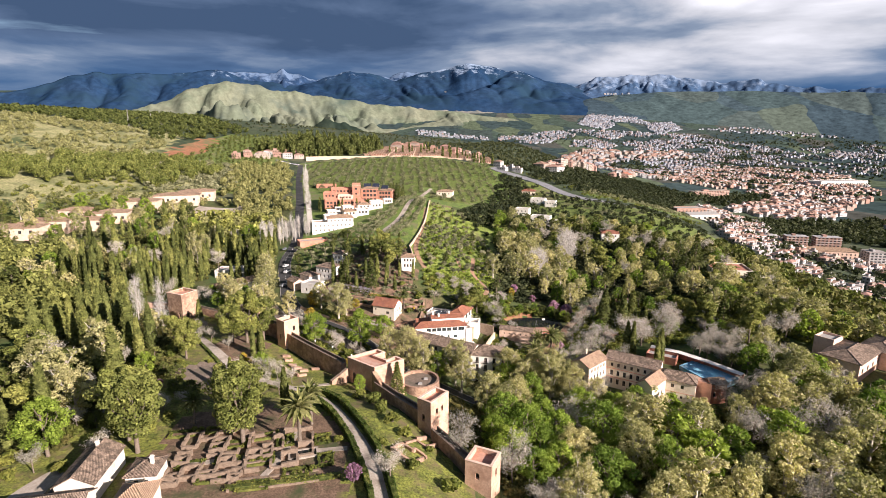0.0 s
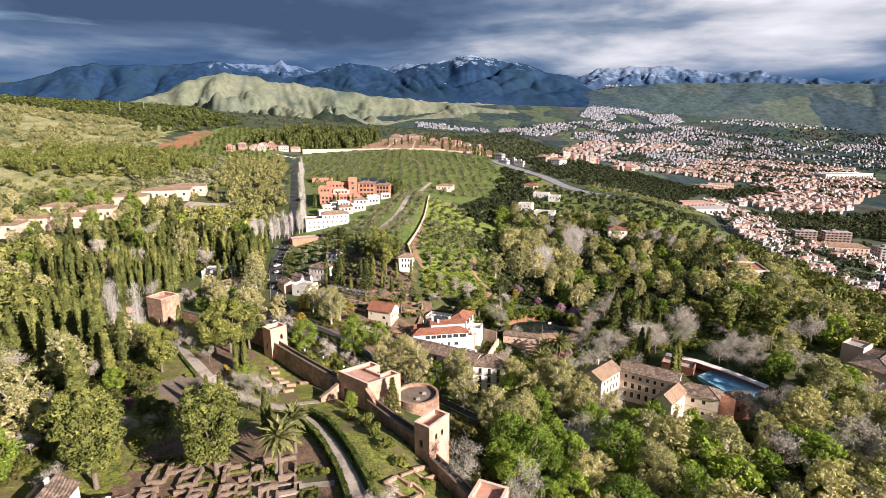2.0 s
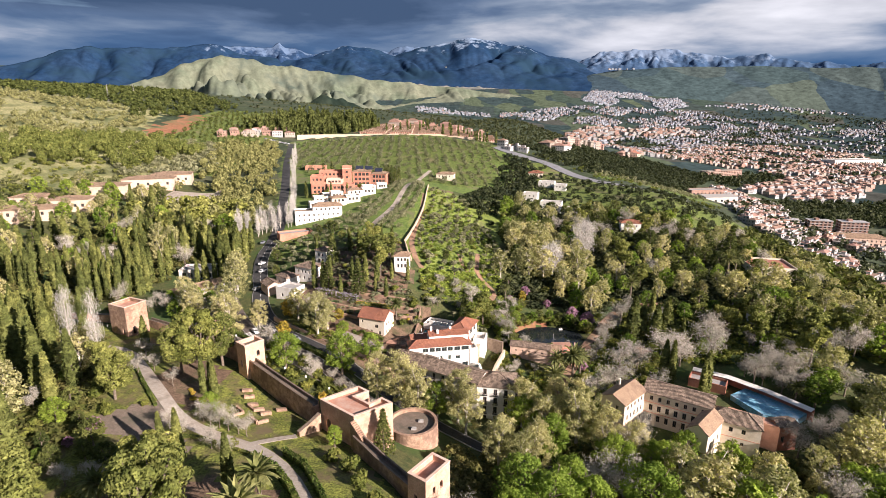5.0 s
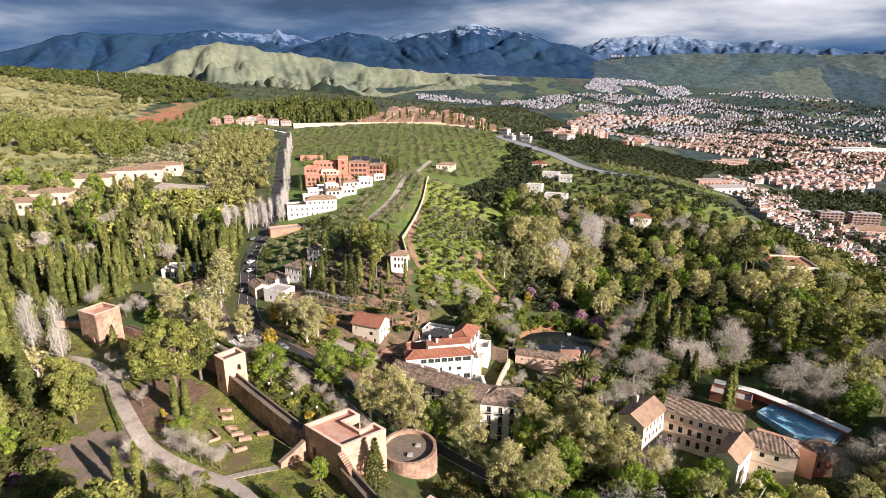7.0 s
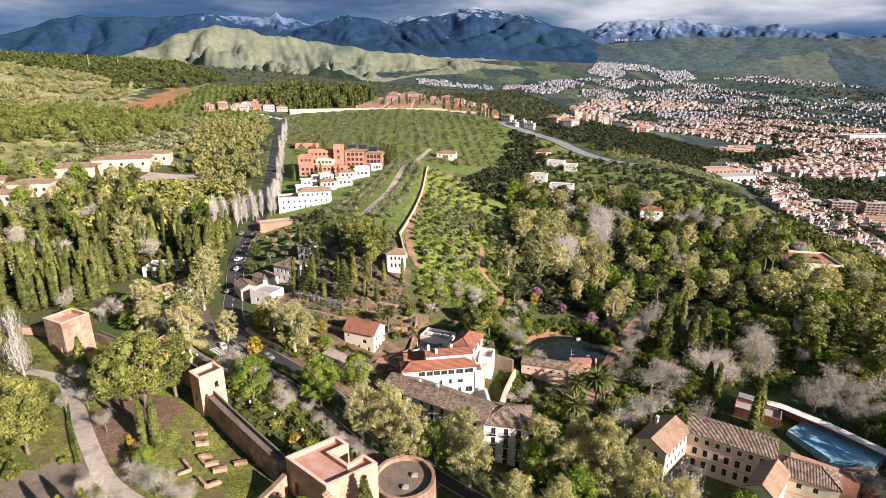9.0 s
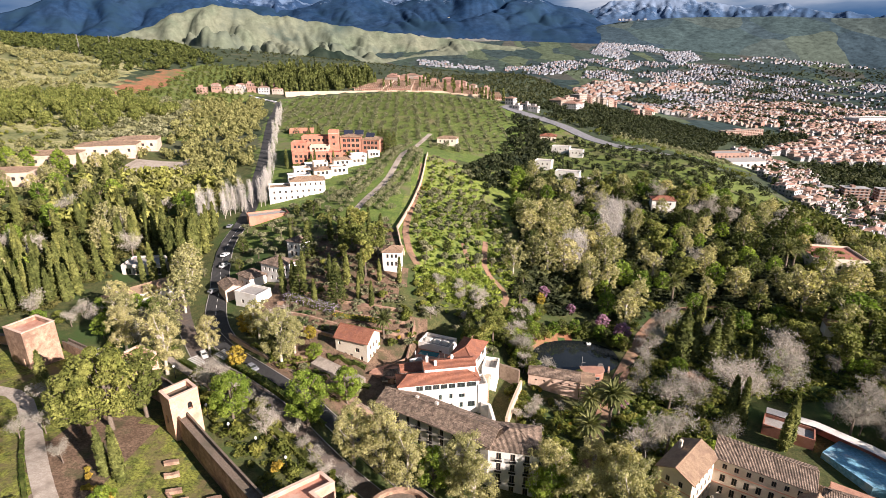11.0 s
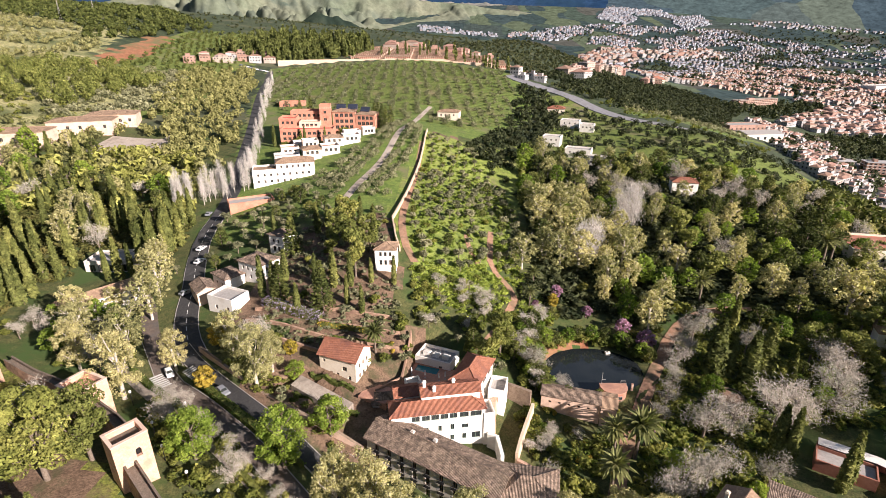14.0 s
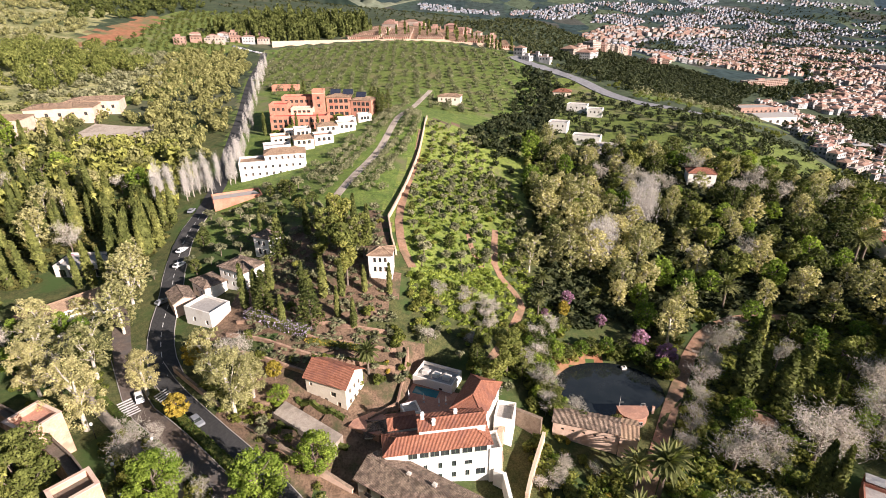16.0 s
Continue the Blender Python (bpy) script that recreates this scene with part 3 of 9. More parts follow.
# levelled ground: the pool terrace and the forecourt of the white house
for poly, cap in (([(-10.5, 219), (8, 213), (10, 222), (4, 238), (-8, 239)], 8.5), ([(-41, 217), (-19, 206), (-16, 212), (-37, 223)], 9.2)):
    GZ = np.where(inside(poly, GX, GY), np.minimum(GZ, cap), GZ)
rough = np.array([noise.noise((x * 0.12, y * 0.12, 0)) for x, y in zip(GX.ravel(), GY.ravel())]).reshape(GX.shape)
GZ = GZ + rough * np.where(np.hypot(GX, GY - 200) > 400, 1.5, 0.0)
nx, ny = len(gx), len(gy)
idx = np.arange(nx * ny).reshape(ny, nx)
faces = np.stack([idx[:-1, :-1], idx[:-1, 1:], idx[1:, 1:], idx[1:, :-1]], -1).reshape(-1, 4)
cx = (0.5 * (GX[:-1, :-1] + GX[1:, 1:])).ravel()
cy = (0.5 * (GY[:-1, :-1] + GY[1:, 1:])).ravel()
jit = np.array([noise.noise((x * 0.15, y * 0.15, 3)) for x, y in zip(cx, cy)]) * np.where(np.hypot(cx, cy - 180) < 400, 3.0, 14.0)
GROUND_KEYS = ["wood_floor", "haze_fields"] + sorted({z[0] for z in ZONES})
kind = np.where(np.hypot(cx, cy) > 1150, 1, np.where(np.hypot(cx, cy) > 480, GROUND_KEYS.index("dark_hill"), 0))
for key, poly in reversed(ZONES):
    kind = np.where(inside(poly, cx + jit, cy - jit), GROUND_KEYS.index(key), kind)
ground = new("ground", array_mesh("ground", np.stack([GX, GY, GZ], -1).reshape(-1, 3), faces, [M[k] for k in GROUND_KEYS], kind))
ground.data.shade_smooth()
tagged(ground, "hilly ground with gardens, olive groves, woods and a distant plain", "ground", kind="structure")


def grid_height(x, y):
    """Height of the sheet itself, between its corners."""
    i = int(np.clip(np.searchsorted(gx, x) - 1, 0, nx - 2))
    j = int(np.clip(np.searchsorted(gy, y) - 1, 0, ny - 2))
    u, v = (x - gx[i]) / (gx[i + 1] - gx[i]), (y - gy[j]) / (gy[j + 1] - gy[j])
    return float((GZ[j, i] * (1 - u) + GZ[j, i + 1] * u) * (1 - v) + (GZ[j + 1, i] * (1 - u) + GZ[j + 1, i + 1] * u) * v)


def resample(line, step):
    pts = [Vector((*p, 0)) for p in line]
    # round the corners off once
    out = [pts[0]]
    for a, b in zip(pts, pts[1:]):
        out += [a.lerp(b, 0.25), a.lerp(b, 0.75)]
    out.append(pts[-1])
    res = [out[0]]
    for a, b in zip(out, out[1:]):
        n = max(1, int((b - a).length / step))
        res += [a.lerp(b, (i + 1) / n) for i in range(n)]
    return res


def ribbon(name, line, width, mat, lift=0.14, deep=0.5, step=2.0, offset=0.0, label="", category="", kind="structure", parent=None):
    """A strip of paving that lies on the ground along a line."""
    pts = resample(line, step)
    s = Shape()
    rows = []
    for i, p in enumerate(pts):
        d = (pts[min(i + 1, len(pts) - 1)] - pts[max(i - 1, 0)]).normalized()
        n = Vector((-d.y, d.x, 0))
        z = grid_height(p.x, p.y)
        row = []
        for k in (-0.5, 0, 0.5):
            q = p + n * (offset + k * width)
            row.append(Vector((q.x, q.y, max(grid_height(q.x, q.y), z - 0.3) + lift)))
        rows.append(row)
    for a, b in zip(rows, rows[1:]):
        for k in (0, 1):
            s.quad(a[k + 1], a[k], b[k], b[k + 1])
        dn = Vector((0, 0, deep))
        s.quad(a[0], a[0] - dn, b[0] - dn, b[0])
        s.quad(b[2], b[2] - dn, a[2] - dn, a[2])
    ob = part(name, s, mat, parent)
    if not parent:
        tagged(ob, label, category, kind=kind)
    return ob


def curb(name, line, offset, mat, wide=0.3, high=0.30, parent=None, label="stone kerb", deep=0.6):
    """A kerb or low wall along a line, at a distance from it."""
    pts = resample(line, 2.0)
    s = Shape()
    rows = []
    for i, p in enumerate(pts):
        d = (pts[min(i + 1, len(pts) - 1)] - pts[max(i - 1, 0)]).normalized()
        n = Vector((-d.y, d.x, 0))
        a, b = p + n * (offset - wide / 2), p + n * (offset + wide / 2)
        z = grid_height((p + n * offset).x, (p + n * offset).y)
        rows.append([(a.x, a.y, z - deep), (a.x, a.y, z + high), (b.x, b.y, z + high), (b.x, b.y, z - deep)])
    for a, b in zip(rows, rows[1:]):
        for k in range(3):
            s.quad(a[k], a[k + 1], b[k + 1], b[k])
    s.quad(*rows[0]), s.quad(*reversed(rows[-1]))
    ob = part(name, s, mat, parent)
    if not parent:
        tagged(ob, label, name.replace("_", " "), kind="structure")
    return ob


ribbon("road", ROAD, 6.4, M["asphalt"], 0.16, label="grey asphalt road climbing the valley", category="road")
ribbon("road_lane", EAST_LANE, 3.8, M["asphalt"], 0.2, label="carriageway of grey asphalt beside the avenue", category="road")
ribbon("road_branch", SIDE_ROAD, 4.4, M["old_asphalt"], 0.15, label="second carriageway of worn pale asphalt", category="road")
ribbon("road_far", FAR_ROAD, 13.0, M["pale_road"], 0.5, 1.5, 6.0, label="ring road of grey asphalt", category="road")
ribbon("pavement", PROMENADE, 2.6, M["paving"], 0.24, label="pale paved promenade below the rampart", category="pavement")
ribbon("path_garden", GARDEN_PATH, 3.4, M["gravel"], 0.16, label="pale gravel garden path", category="path")
ribbon("path_pond", POND_PATH, 3.6, M["earth_path"], 0.14, label="reddish earth path", category="path")
ribbon("path_slope", SLOPE_PATH, 2.6, M["earth_path"], 0.14, label="red earth track along the wall", category="path")
ribbon("path_low", LOW_PATH, 2.2, M["earth_path"], 0.14, label="red earth footpath", category="path")
ribbon("path_spur", LOW_PATH_2, 1.8, M["earth_path"], 0.13, label="red earth footpath spur", category="path")
ribbon("path_grove", GROVE_TRACK, 3.2, M["gravel"], 0.16, label="pale gravel track through the olive grove", category="path")
for off in (-3.3, 3.3):
    curb("kerb", ROAD[6:], off, M["kerb"], 0.18, 0.26)
for off in (-2.0, 2.0):
    curb("kerb", EAST_LANE, off, M["kerb"], 0.16, 0.28)
for off in (-2.3, 2.3):
    curb("kerb", SIDE_ROAD[2:], off, M["kerb"], 0.16, 0.26)


def stripes(name, x, y, turn, n, wide, long, gap, label):
    """A zebra crossing, laid on the road."""
    s = Shape()
    m = pose(x, y, 0, 0, 0, turn)
    for i in range(n):
        q = [m @ Vector((u, v, 0)) for u, v in ((-long / 2, i * gap), (long / 2, i * gap), (long / 2, i * gap + wide), (-long / 2, i * gap + wide))]
        s.quad(*[(p.x, p.y, grid_height(p.x, p.y) + 0.255) for p in q])
    tagged(part(name, s, M["line"]), label, "road marking", kind="structure")


stripes("crossing_marking", -69.2, 217.6, 48, 7, 0.5, 3.2, 0.95, "white zebra crossing on worn asphalt")
stripes("crossing_marking", -62.6, 221.0, 50, 6, 0.5, 3.0, 0.95, "white zebra crossing on asphalt")
s = Shape()
pts = resample(ROAD[6:], 1.0)
for i in range(0, len(pts) - 3, 4):
    a, b = pts[i], pts[i + 2]
    d = (b - a).normalized()
    nn = Vector((-d.y, d.x, 0)) * 0.09
    s.quad(*[(q.x, q.y, grid_height(q.x, q.y) + 0.2) for q in (a - nn, a + nn, b + nn, b - nn)])
tagged(part("lane_marking", s, M["line"]), "broken white centre line", "road marking", kind="structure")
# ---- mountains: far relief behind the plain ----
def massif(name, crest, r0, r1, r2, mat, jag, wave, label, spurs=0.35, seed=0.0, foot=None, slant=0.3):
    """A range: crest gives (azimuth, elevation) in degrees of its skyline as seen from the valley; it rises from r0 to r1 and falls to r2.
    Spurs about wave metres apart run down from the crest; foot moves r0 with the azimuth."""
    az = np.linspace(crest[0][0], crest[-1][0], int((crest[-1][0] - crest[0][0]) * 7) + 1)
    el = np.interp(az, [c[0] for c in crest], [c[1] for c in crest])
    start = np.interp(az, [f[0] for f in foot], [f[1] for f in foot]) if foot else np.full(az.shape, float(r0))
    ups = np.concatenate([np.linspace(0, 1, 64), np.linspace(1, 2, 6)[1:]])
    rad_ = np.where(ups[:, None] <= 1, start[None] + (r1 - start[None]) * ups[:, None], r1 + (r2 - r1) * (ups[:, None] - 1))
    far_a = np.broadcast_to(np.radians(az)[None], rad_.shape)
    X_, Y_ = rad_ * np.sin(far_a), rad_ * np.cos(far_a)
    feet = height(X_, Y_) - 12
    V = []
    for i, up in enumerate(ups):
        for j, (a, e) in enumerate(zip(az, el)):
            x, y = float(X_[i, j]), float(Y_[i, j])
            base = float(feet[i, j])
            top = 92 + r1 * math.tan(radians(e))
            across, down = radians(a) * r1, float(rad_[i, j])
            bend = 0.55 * wave * noise.noise((across / wave * 0.4, down / wave * 0.4, seed + 9)) - slant * (down - r1)
            g1 = min(1.0, abs(noise.noise(((across + bend) / wave, down / wave * 0.28, seed + 2))) * 2.3)
            g2 = min(1.0, abs(noise.noise(((across - 0.6 * bend) / wave * 2.6, down / wave * 0.8, seed + 3))) * 2.3)
            g3 = min(1.0, abs(noise.noise((x / wave * 5.0, y / wave * 2.4, seed + 5))) * 2.3)
            n = noise.fractal((x / wave * 1.3, y / wave * 1.3, seed), 0.9, 2.1, 5)
            u = min(1.0, up)
            carve = spurs * (0.56 * (1 - g1) + 0.36 * (1 - g2) + 0.08 * (1 - g3)) * math.sin(math.pi * min(1, u * 0.97)) ** 0.75
            h = base + (top - base) * (u ** 0.9) * (1 - carve - 0.2 * math.sin(math.pi * u)) + jag * n * (0.15 + 0.85 * u * u) * min(1, up * 4)
            if up > 1:
                h = top - (top - base) * (up - 1) ** 1.2 + jag * n * 0.4
            V.append((x, y, h))
    n0 = len(az)
    idm = np.arange(len(V)).reshape(-1, n0)
    F = np.stack([idm[:-1, :-1], idm[:-1, 1:], idm[1:, 1:], idm[1:, :-1]], -1).reshape(-1, 4)
    ob = new(name, array_mesh(name, V, F, mat))
    ob.data.shade_smooth()
    return tagged(ob, label, "mountain", kind="structure")


def rock(name, a, b, snow=None, snow_at=0.0, scale=0.004, green=None):
    m = material(name, a, b, scale, 1.0, bump=0.3, bump_scale=(0.02, 7.0), c=green, c_scale=0.0025, c_cover=0.5, spec=0.0)
    if snow:
        n, l = m.node_tree.nodes, m.node_tree.links
        p = n["Principled BSDF"]
        g = n.new("ShaderNodeNewGeometry")
        z = n.new("ShaderNodeSeparateXYZ")
        l.new(g.outputs["Position"], z.inputs[0])
        t = n.new("ShaderNodeTexNoise")
        t.inputs["Scale"].default_value, t.inputs["Detail"].default_value, t.inputs["Roughness"].default_value = 0.012, 9, 0.72
        l.new(g.outputs["Position"], t.inputs["Vector"])
        k = n.new("ShaderNodeMath")
        k.operation = "MULTIPLY_ADD"
        k.inputs[1].default_value = 560
        l.new(t.outputs[0], k.inputs[0]), l.new(z.outputs[2], k.inputs[2])
        r = n.new("ShaderNodeMapRange")
        r.inputs[1].default_value, r.inputs[2].default_value = snow_at + 280, snow_at + 340
        l.new(k.outputs[0], r.inputs[0])
        mx = n.new("ShaderNodeMix")
        mx.data_type = "RGBA"
        l.new(r.outputs[0], mx.inputs[0])
        old = p.inputs["Base Color"].links[0].from_socket
        l.new(old, mx.inputs[6])
        mx.inputs[7].default_value = (*snow, 1)
        l.new(mx.outputs[2], p.inputs["Base Color"])
    return m


# haze and cloud shade are put into the colours of the three far ranges
M["haze_rock"] = rock("haze_rock", (0.013, 0.034, 0.078), (0.026, 0.053, 0.105), (0.24, 0.31, 0.42), 590, green=(0.02, 0.044, 0.075))
M["haze_snow"] = rock("haze_snow", (0.045, 0.085, 0.16), (0.075, 0.12, 0.20), (0.19, 0.25, 0.35), 470)
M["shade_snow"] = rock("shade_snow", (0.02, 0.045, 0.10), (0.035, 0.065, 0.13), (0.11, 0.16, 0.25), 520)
M["foot_rock"] = rock("foot_rock", (0.12, 0.145, 0.10), (0.20, 0.205, 0.145), scale=0.005, green=(0.072, 0.098, 0.08))
M["mid_rock"] = rock("mid_rock", (0.10, 0.118, 0.115), (0.30, 0.275, 0.235), scale=0.008, green=(0.08, 0.10, 0.105))
# upland greens with distance haze mixed in
M["haze_upland"] = field_material("haze_upland", [(0.058, 0.088, 0.10), (0.068, 0.10, 0.102), (0.054, 0.082, 0.10), (0.11, 0.138, 0.11), (0.064, 0.094, 0.108), (0.056, 0.085, 0.10), (0.088, 0.115, 0.108)], 260)
# the knoll's colour is darkened to stand for cloud shadow
M["knoll"] = rock("knoll", (0.014, 0.024, 0.020), (0.028, 0.040, 0.028), scale=0.01, green=(0.05, 0.055, 0.04))

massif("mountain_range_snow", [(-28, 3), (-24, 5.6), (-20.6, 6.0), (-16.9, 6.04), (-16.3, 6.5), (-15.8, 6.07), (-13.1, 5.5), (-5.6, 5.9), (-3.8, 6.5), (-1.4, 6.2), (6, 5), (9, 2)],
       4300, 4820, 4860, M["shade_snow"], 20, 170, "snow-covered high range, haze and cloud shade in its colours", seed=3.0)
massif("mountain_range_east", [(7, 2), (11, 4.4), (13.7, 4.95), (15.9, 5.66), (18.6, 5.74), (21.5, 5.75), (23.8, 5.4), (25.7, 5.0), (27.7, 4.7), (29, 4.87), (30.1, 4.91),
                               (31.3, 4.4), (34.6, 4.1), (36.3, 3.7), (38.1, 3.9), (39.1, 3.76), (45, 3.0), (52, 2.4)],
       4320, 4790, 4850, M["haze_snow"], 20, 150, "jagged snowy mountain range, blue haze and shade in its colours", seed=8.0)
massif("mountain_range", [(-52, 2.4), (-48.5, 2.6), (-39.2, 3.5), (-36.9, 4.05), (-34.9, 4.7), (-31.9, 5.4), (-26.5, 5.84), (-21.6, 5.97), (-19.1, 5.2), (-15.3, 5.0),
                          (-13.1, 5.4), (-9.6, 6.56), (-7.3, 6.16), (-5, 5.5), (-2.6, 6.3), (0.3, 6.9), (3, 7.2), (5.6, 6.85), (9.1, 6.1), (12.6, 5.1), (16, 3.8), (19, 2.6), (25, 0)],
       3700, 4600, 4780, M["haze_rock"], 22, 420, "mountains dusted with snow, coloured dark blue for haze and cloud shade", 0.5, seed=1.0)
massif("foothill_rocky", [(-14, -1), (-8, 1.6), (-5, 2.8), (-2.6, 3.9), (0.3, 4.4), (3.9, 4.5), (6.9, 3.8), (10.4, 3.3), (15, 2.7), (19, 1.2), (24, -1)],
       3450, 4250, 4400, M["mid_rock"], 22, 190, "rocky grey-green mountain spurs", 0.9, seed=6.0, slant=0.5, foot=[(-14, 3500), (0, 3650), (24, 3750)])
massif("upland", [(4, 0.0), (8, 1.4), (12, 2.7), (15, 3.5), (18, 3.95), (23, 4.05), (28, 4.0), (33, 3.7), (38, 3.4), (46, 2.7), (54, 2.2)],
       3700, 4260, 4330, M["haze_upland"], 8, 420, "dark green upland rising behind the plain, blue haze in its colour", 0.15, seed=11.0)
massif("foothill", [(-38, -1.5), (-34, 0.6), (-30, 2.4), (-26, 4.0), (-22.4, 5.5), (-19.6, 5.45), (-18, 5.0), (-15.6, 4.6), (-11.5, 4.1), (-8.6, 3.5), (-4.2, 2.95), (-1.2, 2.7), (2, 2.3), (5, 1.9), (8, 1.5), (11, 0.9), (15, 0.0), (19, -1.2)],
       2500, 3500, 3900, M["foot_rock"], 9, 240, "sunlit green foothills with deep gullies", 1.0, seed=2.0, slant=0.75, foot=[(-38, 2450), (-13, 2550), (-8, 3000), (-3, 3240), (19, 3400)])
massif("knoll", [(-18, -1.5), (-16, -0.4), (-13.9, 0.73), (-12.4, 1.71), (-11.5, 1.49), (-10.3, 1.26), (-8.6, 0.69), (-6.9, -0.3), (-5, -1.5)],
       1950, 2200, 2420, M["knoll"], 7, 90, "small wooded knoll, cloud shade put into its dark colour", 0.4, seed=4.0)
# ---- building kit ----
def facade(s, a, b, z0, z1, openings, deep=0.22, m=0):
    """A wall face from a to b (outside on the right hand) with real openings (u0, u1, v0, v1) sunk into it."""
    a, b = Vector((*a, 0)), Vector((*b, 0))
    d = (b - a).normalized()
    n = Vector((d.y, -d.x, 0))
    L = (b - a).length
    us = sorted({0.0, L} | {u for o in openings for u in o[:2]})
    vs = sorted({z0, z1} | {v for o in openings for v in o[2:4]})

    def P(u, v, k=0.0):
        q = a + d * u - n * k
        return (q.x, q.y, v)

    for u0, u1 in zip(us, us[1:]):
        for v0, v1 in zip(vs, vs[1:]):
            um, vm = (u0 + u1) / 2, (v0 + v1) / 2
            if not any(o[0] < um < o[1] and o[2] < vm < o[3] for o in openings):
                s.quad(P(u0, v0), P(u1, v0), P(u1, v1), P(u0, v1), m=m)
    for u0, u1, v0, v1 in (o[:4] for o in openings):
        s.quad(P(u0, v0), P(u0, v0, deep), P(u0, v1, deep), P(u0, v1), m=m)
        s.quad(P(u1, v0, deep), P(u1, v0), P(u1, v1), P(u1, v1, deep), m=m)
        s.quad(P(u0, v0), P(u1, v0), P(u1, v0, deep), P(u0, v0, deep), m=m)
        s.quad(P(u0, v1, deep), P(u1, v1, deep), P(u1, v1), P(u0, v1), m=m)
    return P


def add_window(parent, P, u0, u1, v0, v1, deep, kind="window", glass=None, frame_mat=None, balcony=False, shutters=False):
    g = Shape()
    g.quad(P(u0, v0, deep), P(u1, v0, deep), P(u1, v1, deep), P(u0, v1, deep))
    g.quad(P(u0, v0, deep + 0.03), P(u0, v1, deep + 0.03), P(u1, v1, deep + 0.03), P(u1, v0, deep + 0.03))
    w = part(kind, g, glass or M["glass"], parent)
    f = Shape()
    t = 0.09
    um = (u0 + u1) / 2
    bars = [(u0, u0 + t, v0, v1), (u1 - t, u1, v0, v1), (u0 + t, u1 - t, v1 - t, v1), (u0 + t, u1 - t, v0, v0 + t)]
    if u1 - u0 > 0.8:
        bars.append((um - t / 2, um + t / 2, v0 + t, v1 - t))
    for b0, b1, c0, c1 in bars:
        q = [P(b0, c0, deep - 0.05), P(b1, c0, deep - 0.05), P(b1, c1, deep - 0.05), P(b0, c1, deep - 0.05)]
        f.quad(*q)
        r = [P(b0, c0, deep - 0.005), P(b1, c0, deep - 0.005), P(b1, c1, deep - 0.005), P(b0, c1, deep - 0.005)]
        for i in range(4):
            f.quad(q[(i + 1) % 4], q[i], r[i], r[(i + 1) % 4])
    part("frame", f, frame_mat or M["frame"], w)
    if shutters:
        for b0, b1 in ((u0 - 0.5, u0 - 0.03), (u1 + 0.03, u1 + 0.5)):
            h = Shape()
            c = [P(b0, v0, -0.02), P(b1, v0, -0.02), P(b1, v1, -0.02), P(b0, v1, -0.02)]
            o = [P(b0, v0, -0.07), P(b1, v0, -0.07), P(b1, v1, -0.07), P(b0, v1, -0.07)]
            h.quad(*o)
            for i in range(4):
                h.quad(o[i], o[(i + 1) % 4], c[(i + 1) % 4], c[i])
            part("shutter", h, M["shutter"], w)
    if balcony:
        h = Shape()

        def bar(x0, x1, y0, y1, k0, k1):
            c = [P(x0, y0, k0), P(x1, y0, k0), P(x1, y0, k1), P(x0, y0, k1)]
            d = [P(x0, y1, k0), P(x1, y1, k0), P(x1, y1, k1), P(x0, y1, k1)]
            h.quad(*reversed(c)), h.quad(*d)
            for i in range(4):
                h.quad(c[i], c[(i + 1) % 4], d[(i + 1) % 4], d[i])

        e = 0.25
        bar(u0 - e, u1 + e, v0 - 0.12, v0, 0.0, -0.55)
        bar(u0 - e, u1 + e, v0 + 0.9, v0 + 0.96, -0.50, -0.55)
        n = 7
        for i in range(n + 1):
            u = u0 - e + (u1 - u0 + 2 * e - 0.03) * i / n
            bar(u, u + 0.03, v0, v0 + 0.9, -0.51, -0.54)
        part("balcony", h, M["iron"], w, "black iron balcony")
    return w


def roof_shape(L, W, H, rise, over, style, thick=0.22):
    """A tiled roof over a plan of L by W, with its ridge along L."""
    s = Shape()
    x0, x1, y0, y1 = -over, L + over, -over, W + over
    ym = W / 2
    drop = rise * over / (W / 2)
    e = H - drop
    if style == "hip":
        k = min(W / 2 + over, (L + 2 * over) / 2 - 0.05)
        r0, r1 = x0 + k, x1 - k
    else:
        r0, r1 = x0, x1
    up = Vector((0, 0, thick))
    A, B, C, D = Vector((x0, y0, e)), Vector((x1, y0, e)), Vector((x1, y1, e)), Vector((x0, y1, e))
    R0, R1 = Vector((r0, ym, H + rise)), Vector((r1, ym, H + rise))
    s.quad(A + up, B + up, R1 + up, R0 + up)
    s.quad(C + up, D + up, R0 + up, R1 + up)
    if style == "hip":
        s.quad(B + up, C + up, R1 + up)
        s.quad(D + up, A + up, R0 + up)
        ring = [A, B, C, D]
        for i in range(4):
            p, q = ring[i], ring[(i + 1) % 4]
            s.quad(p, q, q + up, p + up)
        s.quad(A, D, C, B)
    else:
        s.quad(A, B, B + up, A + up), s.quad(C, D, D + up, C + up)
        s.quad(B, R1, R1 + up, B + up), s.quad(R1, C, C + up, R1 + up)
        s.quad(D, R0, R0 + up, D + up), s.quad(R0, A, A + up, R0 + up)
        s.quad(A, R0, R1, B), s.quad(C, R1, R0, D)
    # ridge and hip tiles
    lines = [(R0, R1)]
    if style == "hip":
        lines += [(A, R0), (D, R0), (B, R1), (C, R1)]
    for p, q in lines:
        if (q - p).length > 0.3:
            s.tube([p + up, q + up], [0.16, 0.16], 5)
    return s


def spread(L, n, w, z0, z1, margin=1.0):
    """n openings of width w spread evenly over a wall of length L."""
    if n == 0:
        return []
    step = (L - 2 * margin) / n
    return [(margin + step * (i + 0.5) - w / 2, margin + step * (i + 0.5) + w / 2, z0, z1) for i in range(n)]


